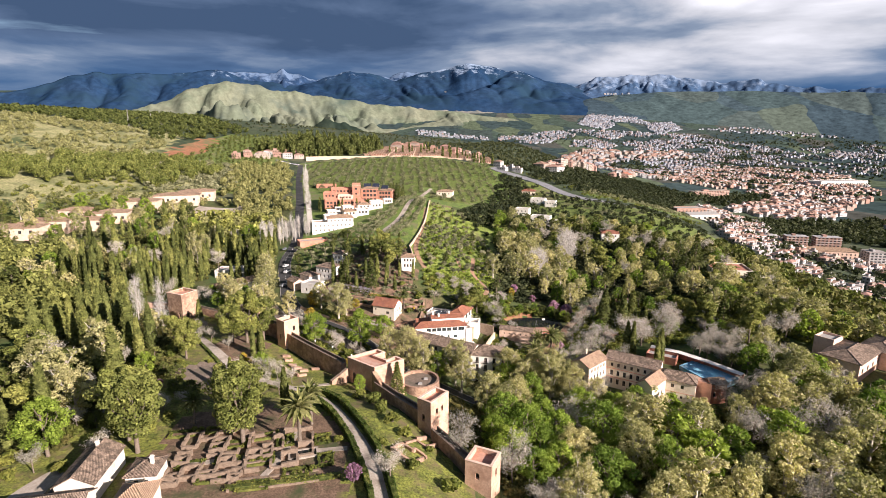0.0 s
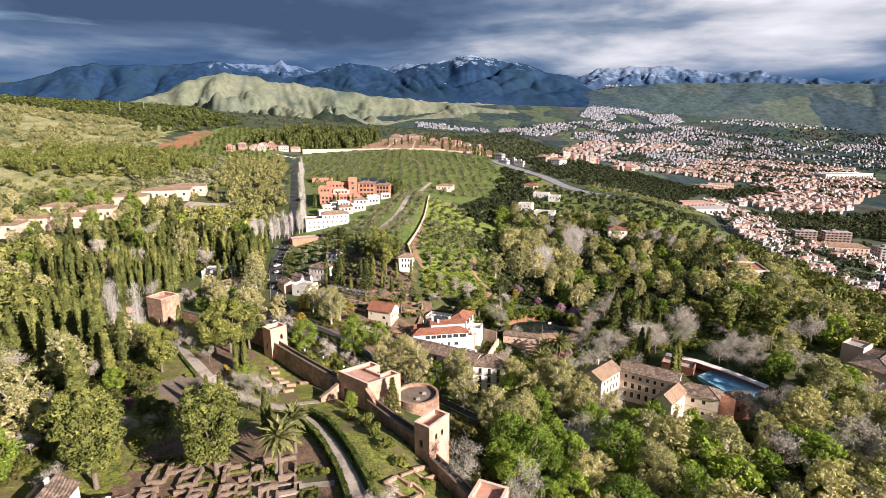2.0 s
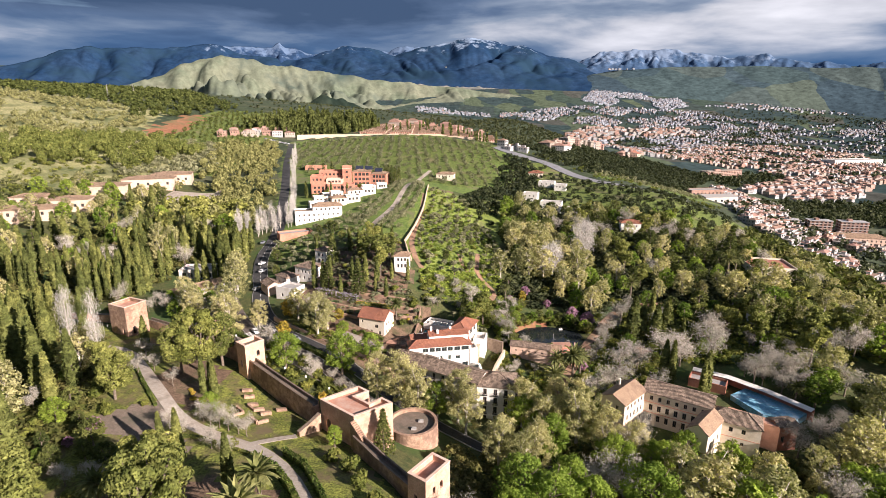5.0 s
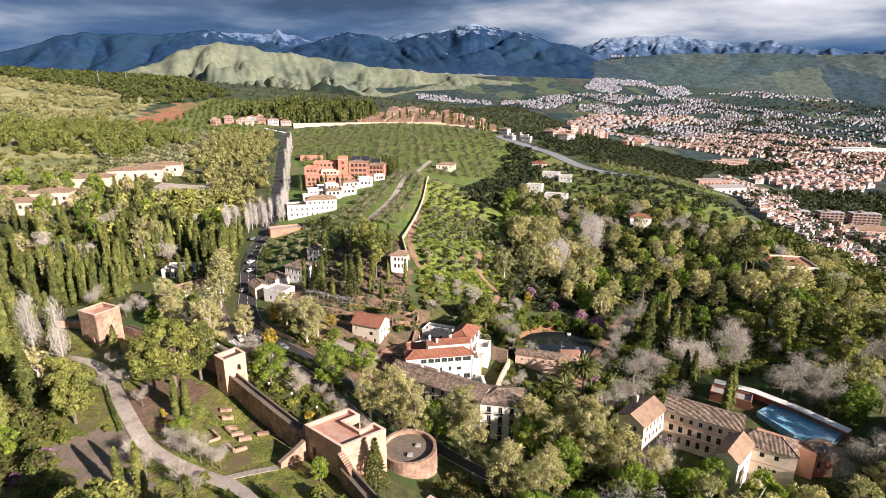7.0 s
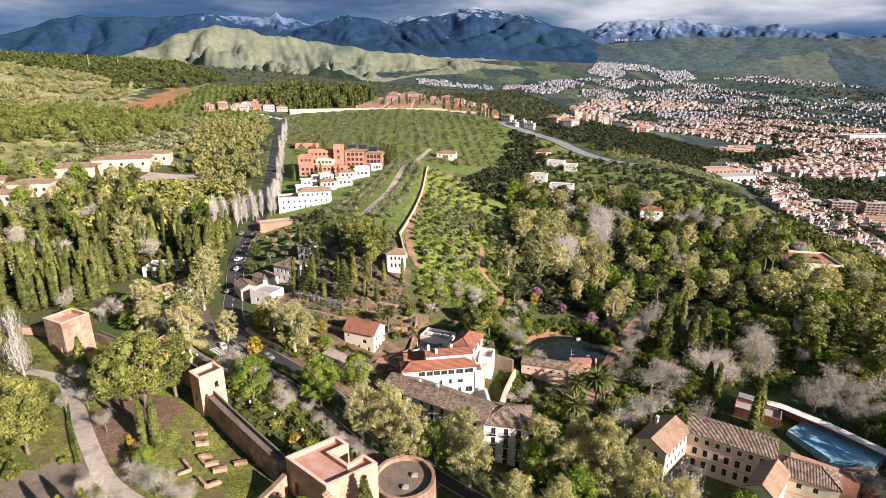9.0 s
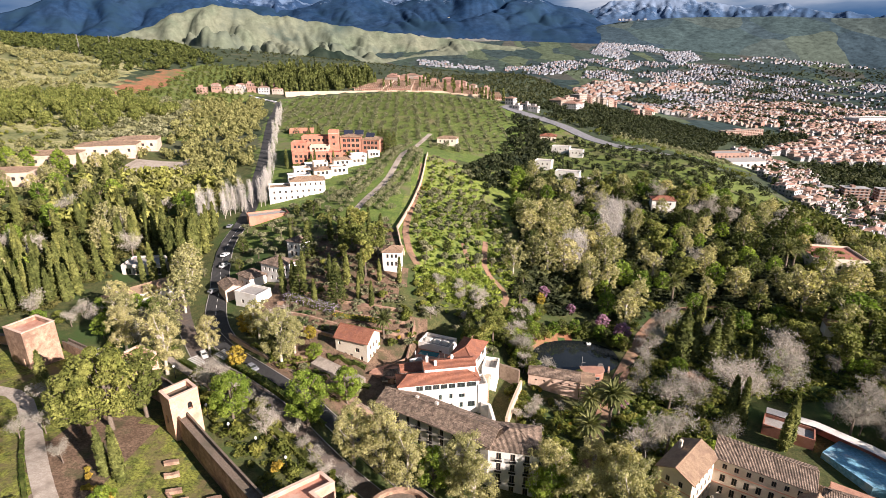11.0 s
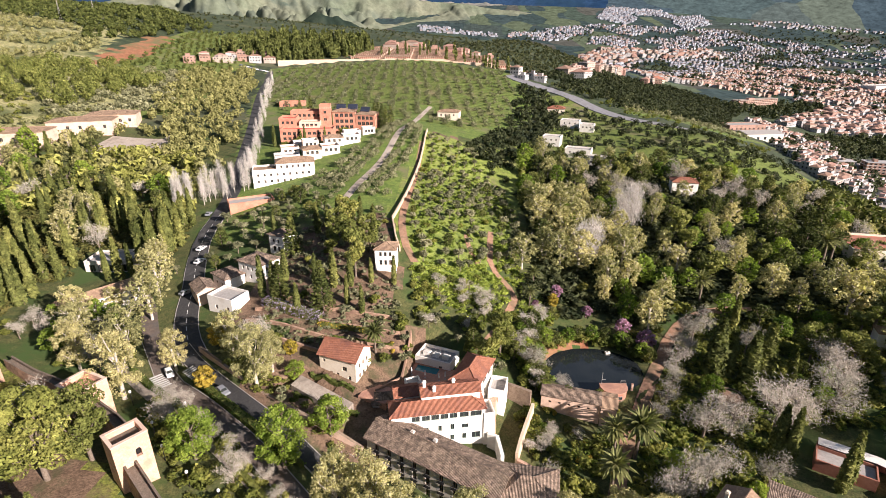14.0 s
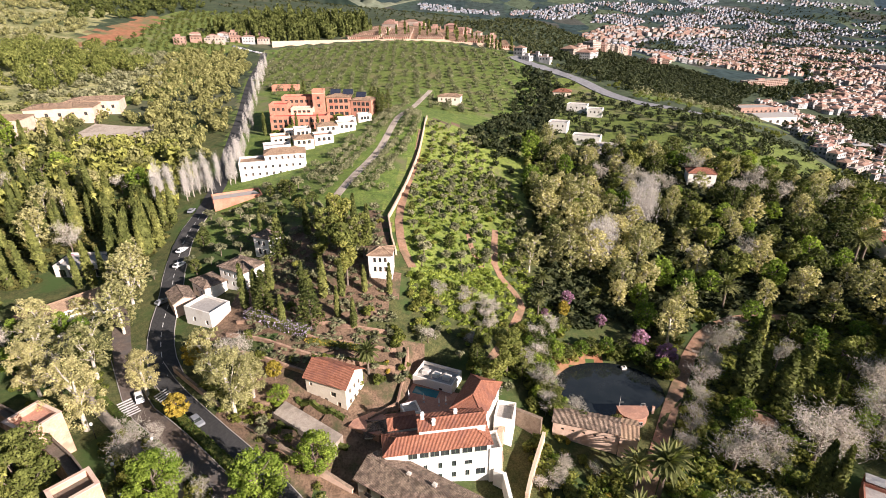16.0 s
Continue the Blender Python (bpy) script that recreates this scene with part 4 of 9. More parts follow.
def building(name, label, x, y, z, turn, L, W, H, wall, roof="hip", rise=1.8, over=0.5, tile=None, openings=None, sink=2.5, category="house",
             balconies=(), shutters=(), parapet=0.5, chimneys=(), group="", bands=(), band_mat=None, glass=None, frame_mat=None):
    """A house on a plan of L by W; openings: side (0 front, 1 right, 2 back, 3 left) to a list of (u0, u1, v0, v1)."""
    th = thing(name, label, category, group, pose(x, y, z, 0, 0, turn))
    openings = openings or {}
    s = Shape()
    c = [(0, 0), (L, 0), (L, W), (0, W)]
    Ps = []
    for i in range(4):
        Ps.append(facade(s, c[i], c[(i + 1) % 4], -sink, H, openings.get(i, [])))
    s.quad((0, 0, -sink), (0, W, -sink), (L, W, -sink), (L, 0, -sink))
    if roof == "gable":
        s.quad((L, 0, H), (L, W, H), (L, W / 2, H + rise))
        s.quad((0, W, H), (0, 0, H), (0, W / 2, H + rise))
    if roof == "flat":
        t = 0.3
        s.quad((t, t, H - 0.3), (L - t, t, H - 0.3), (L - t, W - t, H - 0.3), (t, W - t, H - 0.3), m=1)
        o, n = c, [(t, t), (L - t, t), (L - t, W - t), (t, W - t)]
        for i in range(4):
            j = (i + 1) % 4
            s.quad((*o[i], H), (*o[j], H), (*o[j], H + parapet), (*o[i], H + parapet))
            s.quad((*o[i], H + parapet), (*o[j], H + parapet), (*n[j], H + parapet), (*n[i], H + parapet))
            s.quad((*n[j], H - 0.3), (*n[i], H - 0.3), (*n[i], H + parapet), (*n[j], H + parapet))
    else:
        s.quad((0, 0, H), (L, 0, H), (L, W, H), (0, W, H))
    part("wall", s, [wall, tile or M["terracotta"]], th)
    if roof != "flat":
        part("roof", roof_shape(L, W, H, rise, over, roof), tile or M["red_tile"], th)
    for side, rows in openings.items():
        for o in rows:
            add_window(th, Ps[side], *o[:4], 0.22, "door" if (len(o) > 4 and o[4] == "door") else "window", balcony=side in balconies and o[2] > 2.5 and o[3] - o[2] > 1.5,
                       shutters=side in shutters, glass=glass, frame_mat=frame_mat)
    for z0, z1 in bands:
        b = Shape()
        t = 0.05
        for i in range(4):
            a, d = Vector((*c[i], 0)), Vector((*c[(i + 1) % 4], 0))
            k = (d - a).normalized()
            n = Vector((k.y, -k.x, 0)) * t
            a, d = a + n - k * t, d + n + k * t
            b.quad((a.x, a.y, z0), (d.x, d.y, z0), (d.x, d.y, z1), (a.x, a.y, z1))
            b.quad((a.x, a.y, z1), (d.x, d.y, z1), (d.x - n.x, d.y - n.y, z1), (a.x - n.x, a.y - n.y, z1))
        part("string_course", b, band_mat or M["salmon"], th)
    for u, v, h in chimneys:
        k = Shape()
        k.box(u - 0.35, u + 0.35, v - 0.3, v + 0.3, H - 0.2, H + h)
        k.box(u - 0.45, u + 0.45, v - 0.4, v + 0.4, H + h, H + h + 0.15)
        k.box(u - 0.3, u + 0.3, v - 0.25, v + 0.25, H + h + 0.15, H + h + 0.4)
        part("chimney", k, wall, th)
    return th


def wall_run(name, line, thick, mat, label, category="wall", cap=None, low=3.0, kind="structure", gap=0.0, merlons=0.0):
    """A free-standing wall along (x, y, top) points, with a walk between parapets where gap is given."""
    s = Shape()
    P = [Vector(p) for p in line]
    rows = []
    for i, p in enumerate(P):
        d = (P[min(i + 1, len(P) - 1)] - P[max(i - 1, 0)])
        d.z = 0
        d.normalize()
        n = Vector((-d.y, d.x, 0)) * thick / 2
        b = min(grid_height(p.x + n.x, p.y + n.y), grid_height(p.x - n.x, p.y - n.y)) - low
        t = 0.4
        if gap:
            i0 = n.normalized() * (thick / 2 - t)
            rows.append([(p - n).to_2d().to_3d() + Vector((0, 0, b)), p - n, p - i0, p - i0 - Vector((0, 0, gap)), p + i0 - Vector((0, 0, gap)), p + i0, p + n,
                         (p + n).to_2d().to_3d() + Vector((0, 0, b))])
        else:
            rows.append([(p - n).to_2d().to_3d() + Vector((0, 0, b)), p - n, p + n, (p + n).to_2d().to_3d() + Vector((0, 0, b))])
    for a, b in zip(rows, rows[1:]):
        for k in range(len(a) - 1):
            s.quad(a[k], a[k + 1], b[k + 1], b[k], m=1 if (cap and 0 < k < len(a) - 2) else 0)
    s.quad(*rows[0]), s.quad(*reversed(rows[-1]))
    ob = part(name, s, [mat, cap or mat])
    return tagged(ob, label, category, kind=kind)


# ---- the rampart and its towers ----
def tower(label, x, y, z, turn, L, W, H, floor=1.1, openings=None, mat=None, deck=None):
    th = thing("tower", label, "tower", "rampart towers", pose(x, y, z, 0, 0, turn))
    s = Shape()
    c = [(0, 0), (L, 0), (L, W), (0, W)]
    openings = openings or {}
    Ps = [facade(s, c[i], c[(i + 1) % 4], -6, H, openings.get(i, []), 0.7) for i in range(4)]
    t = 0.55
    n = [(t, t), (L - t, t), (L - t, W - t), (t, W - t)]
    for i in range(4):
        j = (i + 1) % 4
        s.quad((*c[i], H), (*c[j], H), (*n[j], H), (*n[i], H))
        s.quad((*n[j], H - floor), (*n[i], H - floor), (*n[i], H), (*n[j], H))
    part("body", s, mat or M["tapia"], th)
    f = Shape()
    f.quad(*[(a, b, H - floor) for a, b in n])
    part("roof_terrace", f, M[deck or "tower_floor"], th)
    cop = Shape()
    for i in range(4):
        j = (i + 1) % 4
        a, b = Vector((*c[i], H)), Vector((*c[j], H))
        d = (b - a).normalized()
        k = Vector((-d.y, d.x, 0))
        q0, q1 = a - k * 0.08 - d * 0.08, b - k * 0.08 + d * 0.08
        r0, r1 = a + k * (t + 0.04) + d * t, b + k * (t + 0.04) - d * t
        u = Vector((0, 0, 0.14))
        cop.quad(q0 + u, q1 + u, r1 + u, r0 + u)
        cop.quad(q0, q1, q1 + u, q0 + u), cop.quad(r1, r0, r0 + u, r1 + u)
    part("coping", cop, M["pink_wall"], th)
    for side, rows in openings.items():
        for o in rows:
            add_arch(th, Ps[side], *o[:4], 0.7)
    return th


def add_arch(parent, P, u0, u1, v0, v1, deep):
    """An opening with a round arched head of brick; a near-black panel paints its depth."""
    g = Shape()
    # back panel in near-black stands in for the shade inside
    g.quad(P(u0, v0, deep), P(u1, v0, deep), P(u1, v1, deep), P(u0, v1, deep))
    w = part("window", g, M["iron"], parent, "near-black panel for the unlit depth of an unglazed opening")
    s = Shape()
    um, r = (u0 + u1) / 2, (u1 - u0) / 2
    n = 6
    for i in range(n):
        a0, a1 = math.pi * i / n, math.pi * (i + 1) / n
        p0, p1 = (um + r * math.cos(a0), v1 - r + r * math.sin(a0)), (um + r * math.cos(a1), v1 - r + r * math.sin(a1))
        s.quad(P(p0[0], p0[1], 0.02), P(p0[0], v1, 0.02), P(p1[0], v1, 0.02), P(p1[0], p1[1], 0.02))
        s.quad(P(p0[0], p0[1], 0.02), P(p1[0], p1[1], 0.02), P(p1[0], p1[1], deep), P(p0[0], p0[1], deep))
    part("arch", s, M["tapia"], w)
    return w


tower("square rampart tower of pink rammed earth", -6.9, 129.2, 10, -37, 4.6, 8.0, 12.3, openings={1: [(2.2, 3.1, 7.8, 9.6), (4.6, 5.5, 7.8, 9.6)], 0: [(1.5, 2.5, 6.2, 8.2)]})
tower("square rampart tower of pink rammed earth, small arched window", 5.2, 108.6, 8, -25, 6.6, 6.4, 9.6, openings={1: [(2.6, 3.7, 5.4, 7.4)], 0: [(2.6, 3.6, 5.4, 7.0)]})
tower("slim rampart tower with a walled roof terrace", -62.7, 186.0, 12, -40, 5.0, 6.3, 12.1, openings={1: [(3.6, 4.6, 7.6, 9.5)], 0: [(1.6, 2.6, 4.6, 6.8)]}, deck="cobble")
tower("rampart tower behind pines, pale lit wall", -83.5, 203, 12, -24, 7.5, 6.5, 10.2, openings={1: [(2.6, 3.5, 6.0, 7.8)]})
tower("large square tower of reddish rammed earth", -116.0, 210.0, 12.5, -25, 8.5, 8.0, 14.5, openings={0: [(5.9, 7.1, 3.6, 6.6), (2.2, 3.2, 1.0, 3.0)], 1: [(2.0, 3.2, 4.0, 7.0)]}, mat=M["rampart"])

# the gate tower and its round bastion
gate = thing("gate_tower", "broad gate tower of pink rammed earth with a tiled terrace", "tower", at=pose(-31.3, 159.4, 12.5, 0, 0, -38.6))
s = Shape()
GH = 8.1
# a slanted plan with a deep recess in its far side
c = [(0, 0), (12.67, 0), (15.62, 10.4), (11.63, 10.49), (11.3, 6.5), (5.9, 6.6), (6.87, 10.6), (2.75, 10.7)]


def inset(ring, d):
    """The ring of a plan moved inwards by d."""
    out_ = []
    for i, p in enumerate(ring):
        p0, p1, p2 = Vector(ring[i - 1]), Vector(p), Vector(ring[(i + 1) % len(ring)])
        d0, d1 = (p1 - p0).normalized(), (p2 - p1).normalized()
        n0_, n1_ = Vector((-d0.y, d0.x)), Vector((-d1.y, d1.x))
        m_ = (n0_ + n1_).normalized()
        out_.append(tuple(p1 + m_ * d / max(0.35, m_.dot(n0_))))
    return out_


op = {0: [(2.3, 3.7, 0.0, 3.6)], 1: [(7.4, 8.3, 3.0, 5.0)]}
Ps = [facade(s, c[i], c[(i + 1) % 8], -8, GH, op.get(i, []), 0.9) for i in range(8)]
n8 = inset(c, 0.55)
for i in range(8):
    j = (i + 1) % 8
    s.quad((*c[i], GH), (*c[j], GH), (*n8[j], GH), (*n8[i], GH))
    s.quad((*n8[j], GH - 0.8), (*n8[i], GH - 0.8), (*n8[i], GH), (*n8[j], GH))
part("body", s, M["tapia"], gate)
f = Shape()
f.quad(*[(u, v, GH - 0.8) for u, v in (n8[0], n8[1], n8[4], n8[5], n8[7])])
f.quad(*[(u, v, GH - 0.8) for u, v in (n8[1], n8[2], n8[3], n8[4])])
f.quad(*[(u, v, GH - 0.8) for u, v in (n8[5], n8[6], n8[7])])
part("roof_terrace", f, M["tower_floor"], gate)
o8 = inset(c, -0.07)
i8 = inset(c, 0.6)
h = Shape()
for i in range(8):
    j = (i + 1) % 8
    for ra, za, rb, zb in ((o8, GH, o8, GH + 0.12), (o8, GH + 0.12, i8, GH + 0.12), (i8, GH + 0.12, i8, GH)):
        h.quad((*ra[i], za), (*ra[j], za), (*rb[j], zb), (*rb[i], zb))
part("coping", h, M["pink_wall"], gate)
for side, rows in op.items():
    for o in rows:
        add_arch(gate, Ps[side], *o, 0.9)
st = Shape()
prof = [(12.5, -3.5), (12.5, GH - 1.0)]
for i in range(16):
    prof += [(12.5 + 0.42 * (i + 1), GH - 1.0 - 0.36 * i), (12.5 + 0.42 * (i + 1), GH - 1.0 - 0.36 * (i + 1))]
prof[-1] = (12.5 + 0.42 * 16, -3.5)
st.quad(*[(a, -1.1, b) for a, b in prof]), st.quad(*[(a, 0.4, b) for a, b in reversed(prof)])
for (a0, b0), (a1, b1) in zip(prof, prof[1:]):
    st.quad((a0, 0.4, b0), (a0, -1.1, b0), (a1, -1.1, b1), (a1, 0.4, b1))
part("stair", st, M["rampart"], gate, "worn outer stair of stone")

bast = thing("bastion", "round artillery bastion of worn masonry", "bastion", at=pose(-8.2, 167.2, 0.2))
s = Shape()
R, H1 = 6.9, 9.1
N = 40
for i in range(N):
    a0, a1 = 2 * math.pi * i / N, 2 * math.pi * (i + 1) / N

    def ring(r, z, a):
        return (r * math.cos(a), r * math.sin(a), z)

    for (ra, za), (rb, zb) in (((R + 0.6, -5), (R, H1)), ((R, H1), (R - 0.8, H1)), ((R - 0.8, H1), (R - 0.8, H1 - 1.0))):
        s.quad(ring(ra, za, a0), ring(ra, za, a1), ring(rb, zb, a1), ring(rb, zb, a0))
part("wall", s, M["rampart"], bast, flat=True)
f = Shape()
f.quad(*[((R - 0.8) * math.cos(2 * math.pi * i / N), (R - 0.8) * math.sin(2 * math.pi * i / N), H1 - 1.0) for i in range(N)])
part("platform", f, M["cobble"], bast)
for bx, by in ((2.2, 1.2), (0.4, -2.4)):
    k = Shape()
    k.prism([(bx - 0.7, by - 0.5), (bx + 0.7, by - 0.5), (bx + 0.7, by + 0.5), (bx - 0.7, by + 0.5)], H1 - 1.0, H1 - 0.5)
    k.prism([(bx - 0.4, by - 0.25), (bx + 0.4, by - 0.25), (bx + 0.4, by + 0.25), (bx - 0.4, by + 0.25)], H1 - 0.5, H1 - 0.35)
    part("skylight", k, M["kerb"], bast)

wall_run("rampart", [(-33.2, 162.0, 18.2), (-41.3, 169.5, 18.4), (-49.4, 177.0, 18.7), (-57.5, 184.5, 19.2)], 2.3, M["rampart"], "rampart of weathered brown masonry with a wall walk", cap=M["cobble"], gap=0.9)
wall_run("rampart_upper", [(-58.8, 189.5, 19.5), (-68, 197, 19.2), (-78, 203.5, 19.0)], 2.2, M["rampart"], "rampart with a narrow wall walk", cap=M["cobble"], gap=0.9)
wall_run("rampart_north", [(-84, 207.5, 18.5), (-98, 214, 18.0), (-108, 219.5, 18.0)], 2.0, M["rampart"], "low rampart of brown masonry", cap=M["cobble"], gap=0.8)
wall_run("rampart_lower", [(-20.6, 150.2, 16.8), (-14, 141.5, 17.2), (-5.5, 131.5, 17.5)], 2.3, M["rampart"], "rampart of weathered brown masonry with a wall walk", cap=M["cobble"], gap=0.9)
wall_run("rampart_south", [(-2.2, 124.5, 16.4), (3.2, 117.5, 15.6), (7.0, 112, 15.0)], 2.3, M["rampart"], "rampart of weathered brown masonry with a wall walk", cap=M["cobble"], gap=0.9)
wall_run("rampart_far", [(-120, 219, 19.5), (-140, 221, 19.5), (-165, 224, 20)], 1.6, M["tapia"], "low pink garden wall", cap=M["stone"])
# the arm of wall from the gate to the garden
wall_run("gate_wall", [(-31.5, 158.6, 17.2), (-33.5, 155.8, 16.2), (-35.6, 153.2, 15.4)], 1.1, M["rampart"], "broken wall arm with a low arch", cap=M["stone"], low=2.0)

# ---- the white house ----
def rows(L, spec):
    o = []
    for n, w, z0, z1 in spec:
        o += spread(L, n, w, z0, z1)
    return o


building("white_house", "cream two-storey house with a red tiled gable roof", -31.4, 222.9, 10.6, -22, 10.6, 7.4, 6.9, M["cream_wall"], "gable", 2.4, 0.5, M["red_tile"],
         {0: [(1.0, 1.7, 4.6, 5.6), (6.6, 8.0, 3.3, 4.6), (2.8, 3.7, 0.8, 2.3), (4.7, 5.6, 0.5, 2.3), (8.2, 9.1, 0.0, 2.2, "door")],
          1: rows(7.4, [(3, 0.8, 4.0, 5.3), (3, 0.9, 1.0, 2.4)]), 3: rows(7.4, [(2, 0.8, 4.0, 5.3)])})

# ---- the hotel: long old wing, its end pavilion, and the raised white block behind ----
ang = math.degrees(math.atan2(184.2 - 200.2, 10.6 - (-16.3)))
LW = math.hypot(26.9, 16.0)
building("hotel_wing", "long old hotel wing, grey stucco, weathered tiled roof", -16.3, 200.0, -1.4, ang, LW, 8.2, 12.9, M["grey_wall"], "gable", 1.7, 0.6, M["old_tile"],
         {0: rows(LW, [(9, 1.0, 0.8, 3.2), (9, 1.0, 4.2, 6.4), (9, 1.0, 7.3, 9.4), (9, 1.0, 10.2, 12.0)]), 3: rows(8.2, [(2, 0.9, 7.4, 9.2)])}, sink=3, category="hotel", balconies=(0,),
         chimneys=[(9, 4.6, 2.0), (14.5, 5.0, 2.0)])
building("hotel_pavilion", "white hotel pavilion with iron balconies and old tiled roof", 10.4, 184.3, -2.2, -10, 11.6, 9.4, 12.9, M["white_wall"], "hip", 2.1, 0.5, M["old_tile"],
         {0: rows(11.6, [(3, 1.1, 0.4, 2.8), (3, 1.1, 3.7, 6.0), (3, 1.1, 6.9, 9.1), (3, 1.1, 9.9, 11.9)]), 1: rows(9.4, [(2, 1.0, 3.7, 6.0), (2, 1.0, 6.9, 9.1), (2, 1.0, 9.9, 11.9)]),
          3: rows(9.4, [(2, 1.0, 6.9, 9.1), (2, 1.0, 9.9, 11.9)])}, category="hotel", balconies=(0, 1, 3))
building("hotel_block", "white hotel block with red tiled roof and glazed top storey", -11.3, 203.4, 3.6, 9.5, 21.4, 5.4, 10.2, M["white_wall"], "hip", 1.35, 0.4, M["red_tile"],
         {0: [(4.6, 6.4, 8.1, 9.6), (6.9, 8.7, 8.1, 9.6), (9.0, 10.8, 8.1, 9.6), (11.1, 12.9, 8.1, 9.6), (13.2, 15.0, 8.1, 9.6), (15.5, 17.6, 8.1, 9.6), (18.0, 20.6, 8.1, 9.6),
              (7.6, 8.4, 4.6, 6.2), (10.6, 11.4, 4.8, 6.4), (13.4, 14.3, 4.9, 6.5), (16.0, 17.6, 5.0, 6.2), (10.6, 11.4, 1.9, 3.4), (13.4, 14.3, 1.9, 3.4), (16.2, 17.1, 1.9, 3.5), (18.4, 20.4, 1.8, 3.6)],
          1: [(1.4, 2.2, 4.4, 6.2), (3.4, 4.2, 4.4, 6.2)]}, category="hotel", sink=4, frame_mat=M["shutter"])
building("hotel_attic_wing", "narrow upper hotel storey with a red tiled roof", -4.65, 207.2, 5.0, 9.5, 13.6, 4.4, 11.5, M["white_wall"], "gable", 0.75, 0.3, M["red_tile"], {}, category="hotel", sink=4, chimneys=[(0.9, 2.3, 2.2), (3.0, 0.9, 1.5), (7.8, 2.9, 1.6)])
building("hotel_side_wing", "low hotel side wing with a red tiled roof", -11.2, 210.6, 5.0, 12, 5.8, 4.4, 8.4, M["white_wall"], "gable", 0.9, 0.3, M["red_tile"], {}, category="hotel", sink=4)
building("hotel_loggia_wing", "upper hotel wing with red hip roof and shaded loggia", 8.2, 212.2, 5.0, 67, 11.6, 6.6, 10.9, M["white_wall"], "hip", 1.8, 0.55, M["red_tile"],
         {0: [(1.2, 3.2, 8.0, 10.2), (4.2, 7.0, 8.0, 10.2), (8.0, 10.4, 8.0, 10.2), (2.0, 2.9, 4.6, 6.2), (5.2, 6.1, 4.6, 6.2)], 3: [(2.2, 3.4, 8.2, 9.8)]}, category="hotel", sink=5)
building("hotel_roof_terrace", "white flat-roofed hotel extension with a walled terrace", 11.2, 216.6, 5.6, -14, 4.2, 5.8, 5.2, M["white_wall"], "flat", tile=M["kerb"], openings={0: [(1.4, 2.6, 2.2, 3.8)]}, category="hotel", sink=5, parapet=0.8)
building("hotel_stair", "stepped white stair block of the hotel", 9.6, 206.6, 3.6, 9.5, 2.6, 5.0, 8.2, M["white_wall"], "flat", tile=M["kerb"], category="hotel", sink=4, openings={1: [(2.0, 2.8, 4.0, 5.6)]})
building("terrace_wing", "low white terrace annex with skylight boxes", -7.6, 231.0, 8.0, -23, 10.4, 6.4, 3.0, M["white_wall"], "flat", tile=M["kerb"], category="annex", sink=5, openings={0: [(7.0, 7.9, 0.9, 1.9)]})
for u in (1.4, 4.2, 7.0):
    k = Shape()
    k.prism([(0, 0), (1.7, 0), (1.7, 2.0), (0, 2.0)], 0, [1.1, 1.1, 0.5, 0.5])
    a = pose(-7.6, 231.0, 0, 0, 0, -23) @ Vector((u, 2.2, 0))
    ob = part("roof_skylight", k, M["white_wall"], None, at=pose(a.x, a.y, 10.69, 0, 0, -23))
    tagged(ob, "white sloping skylight box on the annex roof", "skylight", "annex skylights")

deck = thing("pool_terrace", "terracotta terrace with a small blue swimming pool", "terrace", at=pose(-10.2, 222.5, 8.9, 0, 0, -18))
s = Shape()
px0, px1, py0, py1 = 0.9, 7.2, 5.4, 8.2
X, Y = [0, px0, px1, 14.0], [-0.5, py0, py1, 8.7]
for i in range(3):
    for j in range(3):
        if (i, j) != (1, 1):
            s.quad((X[i], Y[j], 0.3), (X[i + 1], Y[j], 0.3), (X[i + 1], Y[j + 1], 0.3), (X[i], Y[j + 1], 0.3))
for a, b in (((px0, py0), (px1, py0)), ((px1, py0), (px1, py1)), ((px1, py1), (px0, py1)), ((px0, py1), (px0, py0))):
    s.quad((*b, 0.3), (*a, 0.3), (*a, -0.6), (*b, -0.6))
for a, b in (((0, -0.5), (14, -0.5)), ((14, -0.5), (14, 8.7)), ((14, 8.7), (0, 8.7)), ((0, 8.7), (0, -0.5))):
    s.quad((*a, -5), (*b, -5), (*b, 0.3), (*a, 0.3))
part("paving", s, M["terracotta"], deck)
f = Shape()
f.quad((px0, py0, 0.1), (px1, py0, 0.1), (px1, py1, 0.1), (px0, py1, 0.1))
part("water", f, M["pool"], deck, "still blue pool water")


def parasol(x, y, z):
    th = thing("parasol", "closed white parasol on the pool terrace", "parasol", "parasols", pose(x, y, z))
    s = Shape()
    s.tube([(0, 0, 0), (0, 0, 2.5)], [0.03, 0.03], 6)
    s.prism([(-0.25, -0.25), (0.25, -0.25), (0.25, 0.25), (-0.25, 0.25)], 0, 0.1)
    part("pole", s, M["kerb"], th)
    s = Shape()
    s.tube([(0, 0, 0.9), (0, 0, 1.5), (0, 0, 2.2), (0, 0, 2.55)], [0.22, 0.16, 0.12, 0.02], 8)
    part("canopy", s, M["white_wall"], th)


for q in ((-8.2, 225.2), (-4.6, 224.0), (-1.0, 222.8), (0.6, 223.4)):
    parasol(*q, 9.2)
building("garden_hut", "small stone hut with an old tiled hip roof", -16.8, 212.4, 7.4, 8, 5.2, 4.4, 2.6, M["grey_wall"], "hip", 1.3, 0.4, M["old_tile"], {0: [(2.0, 3.0, 0.3, 2.0)]}, category="hut")
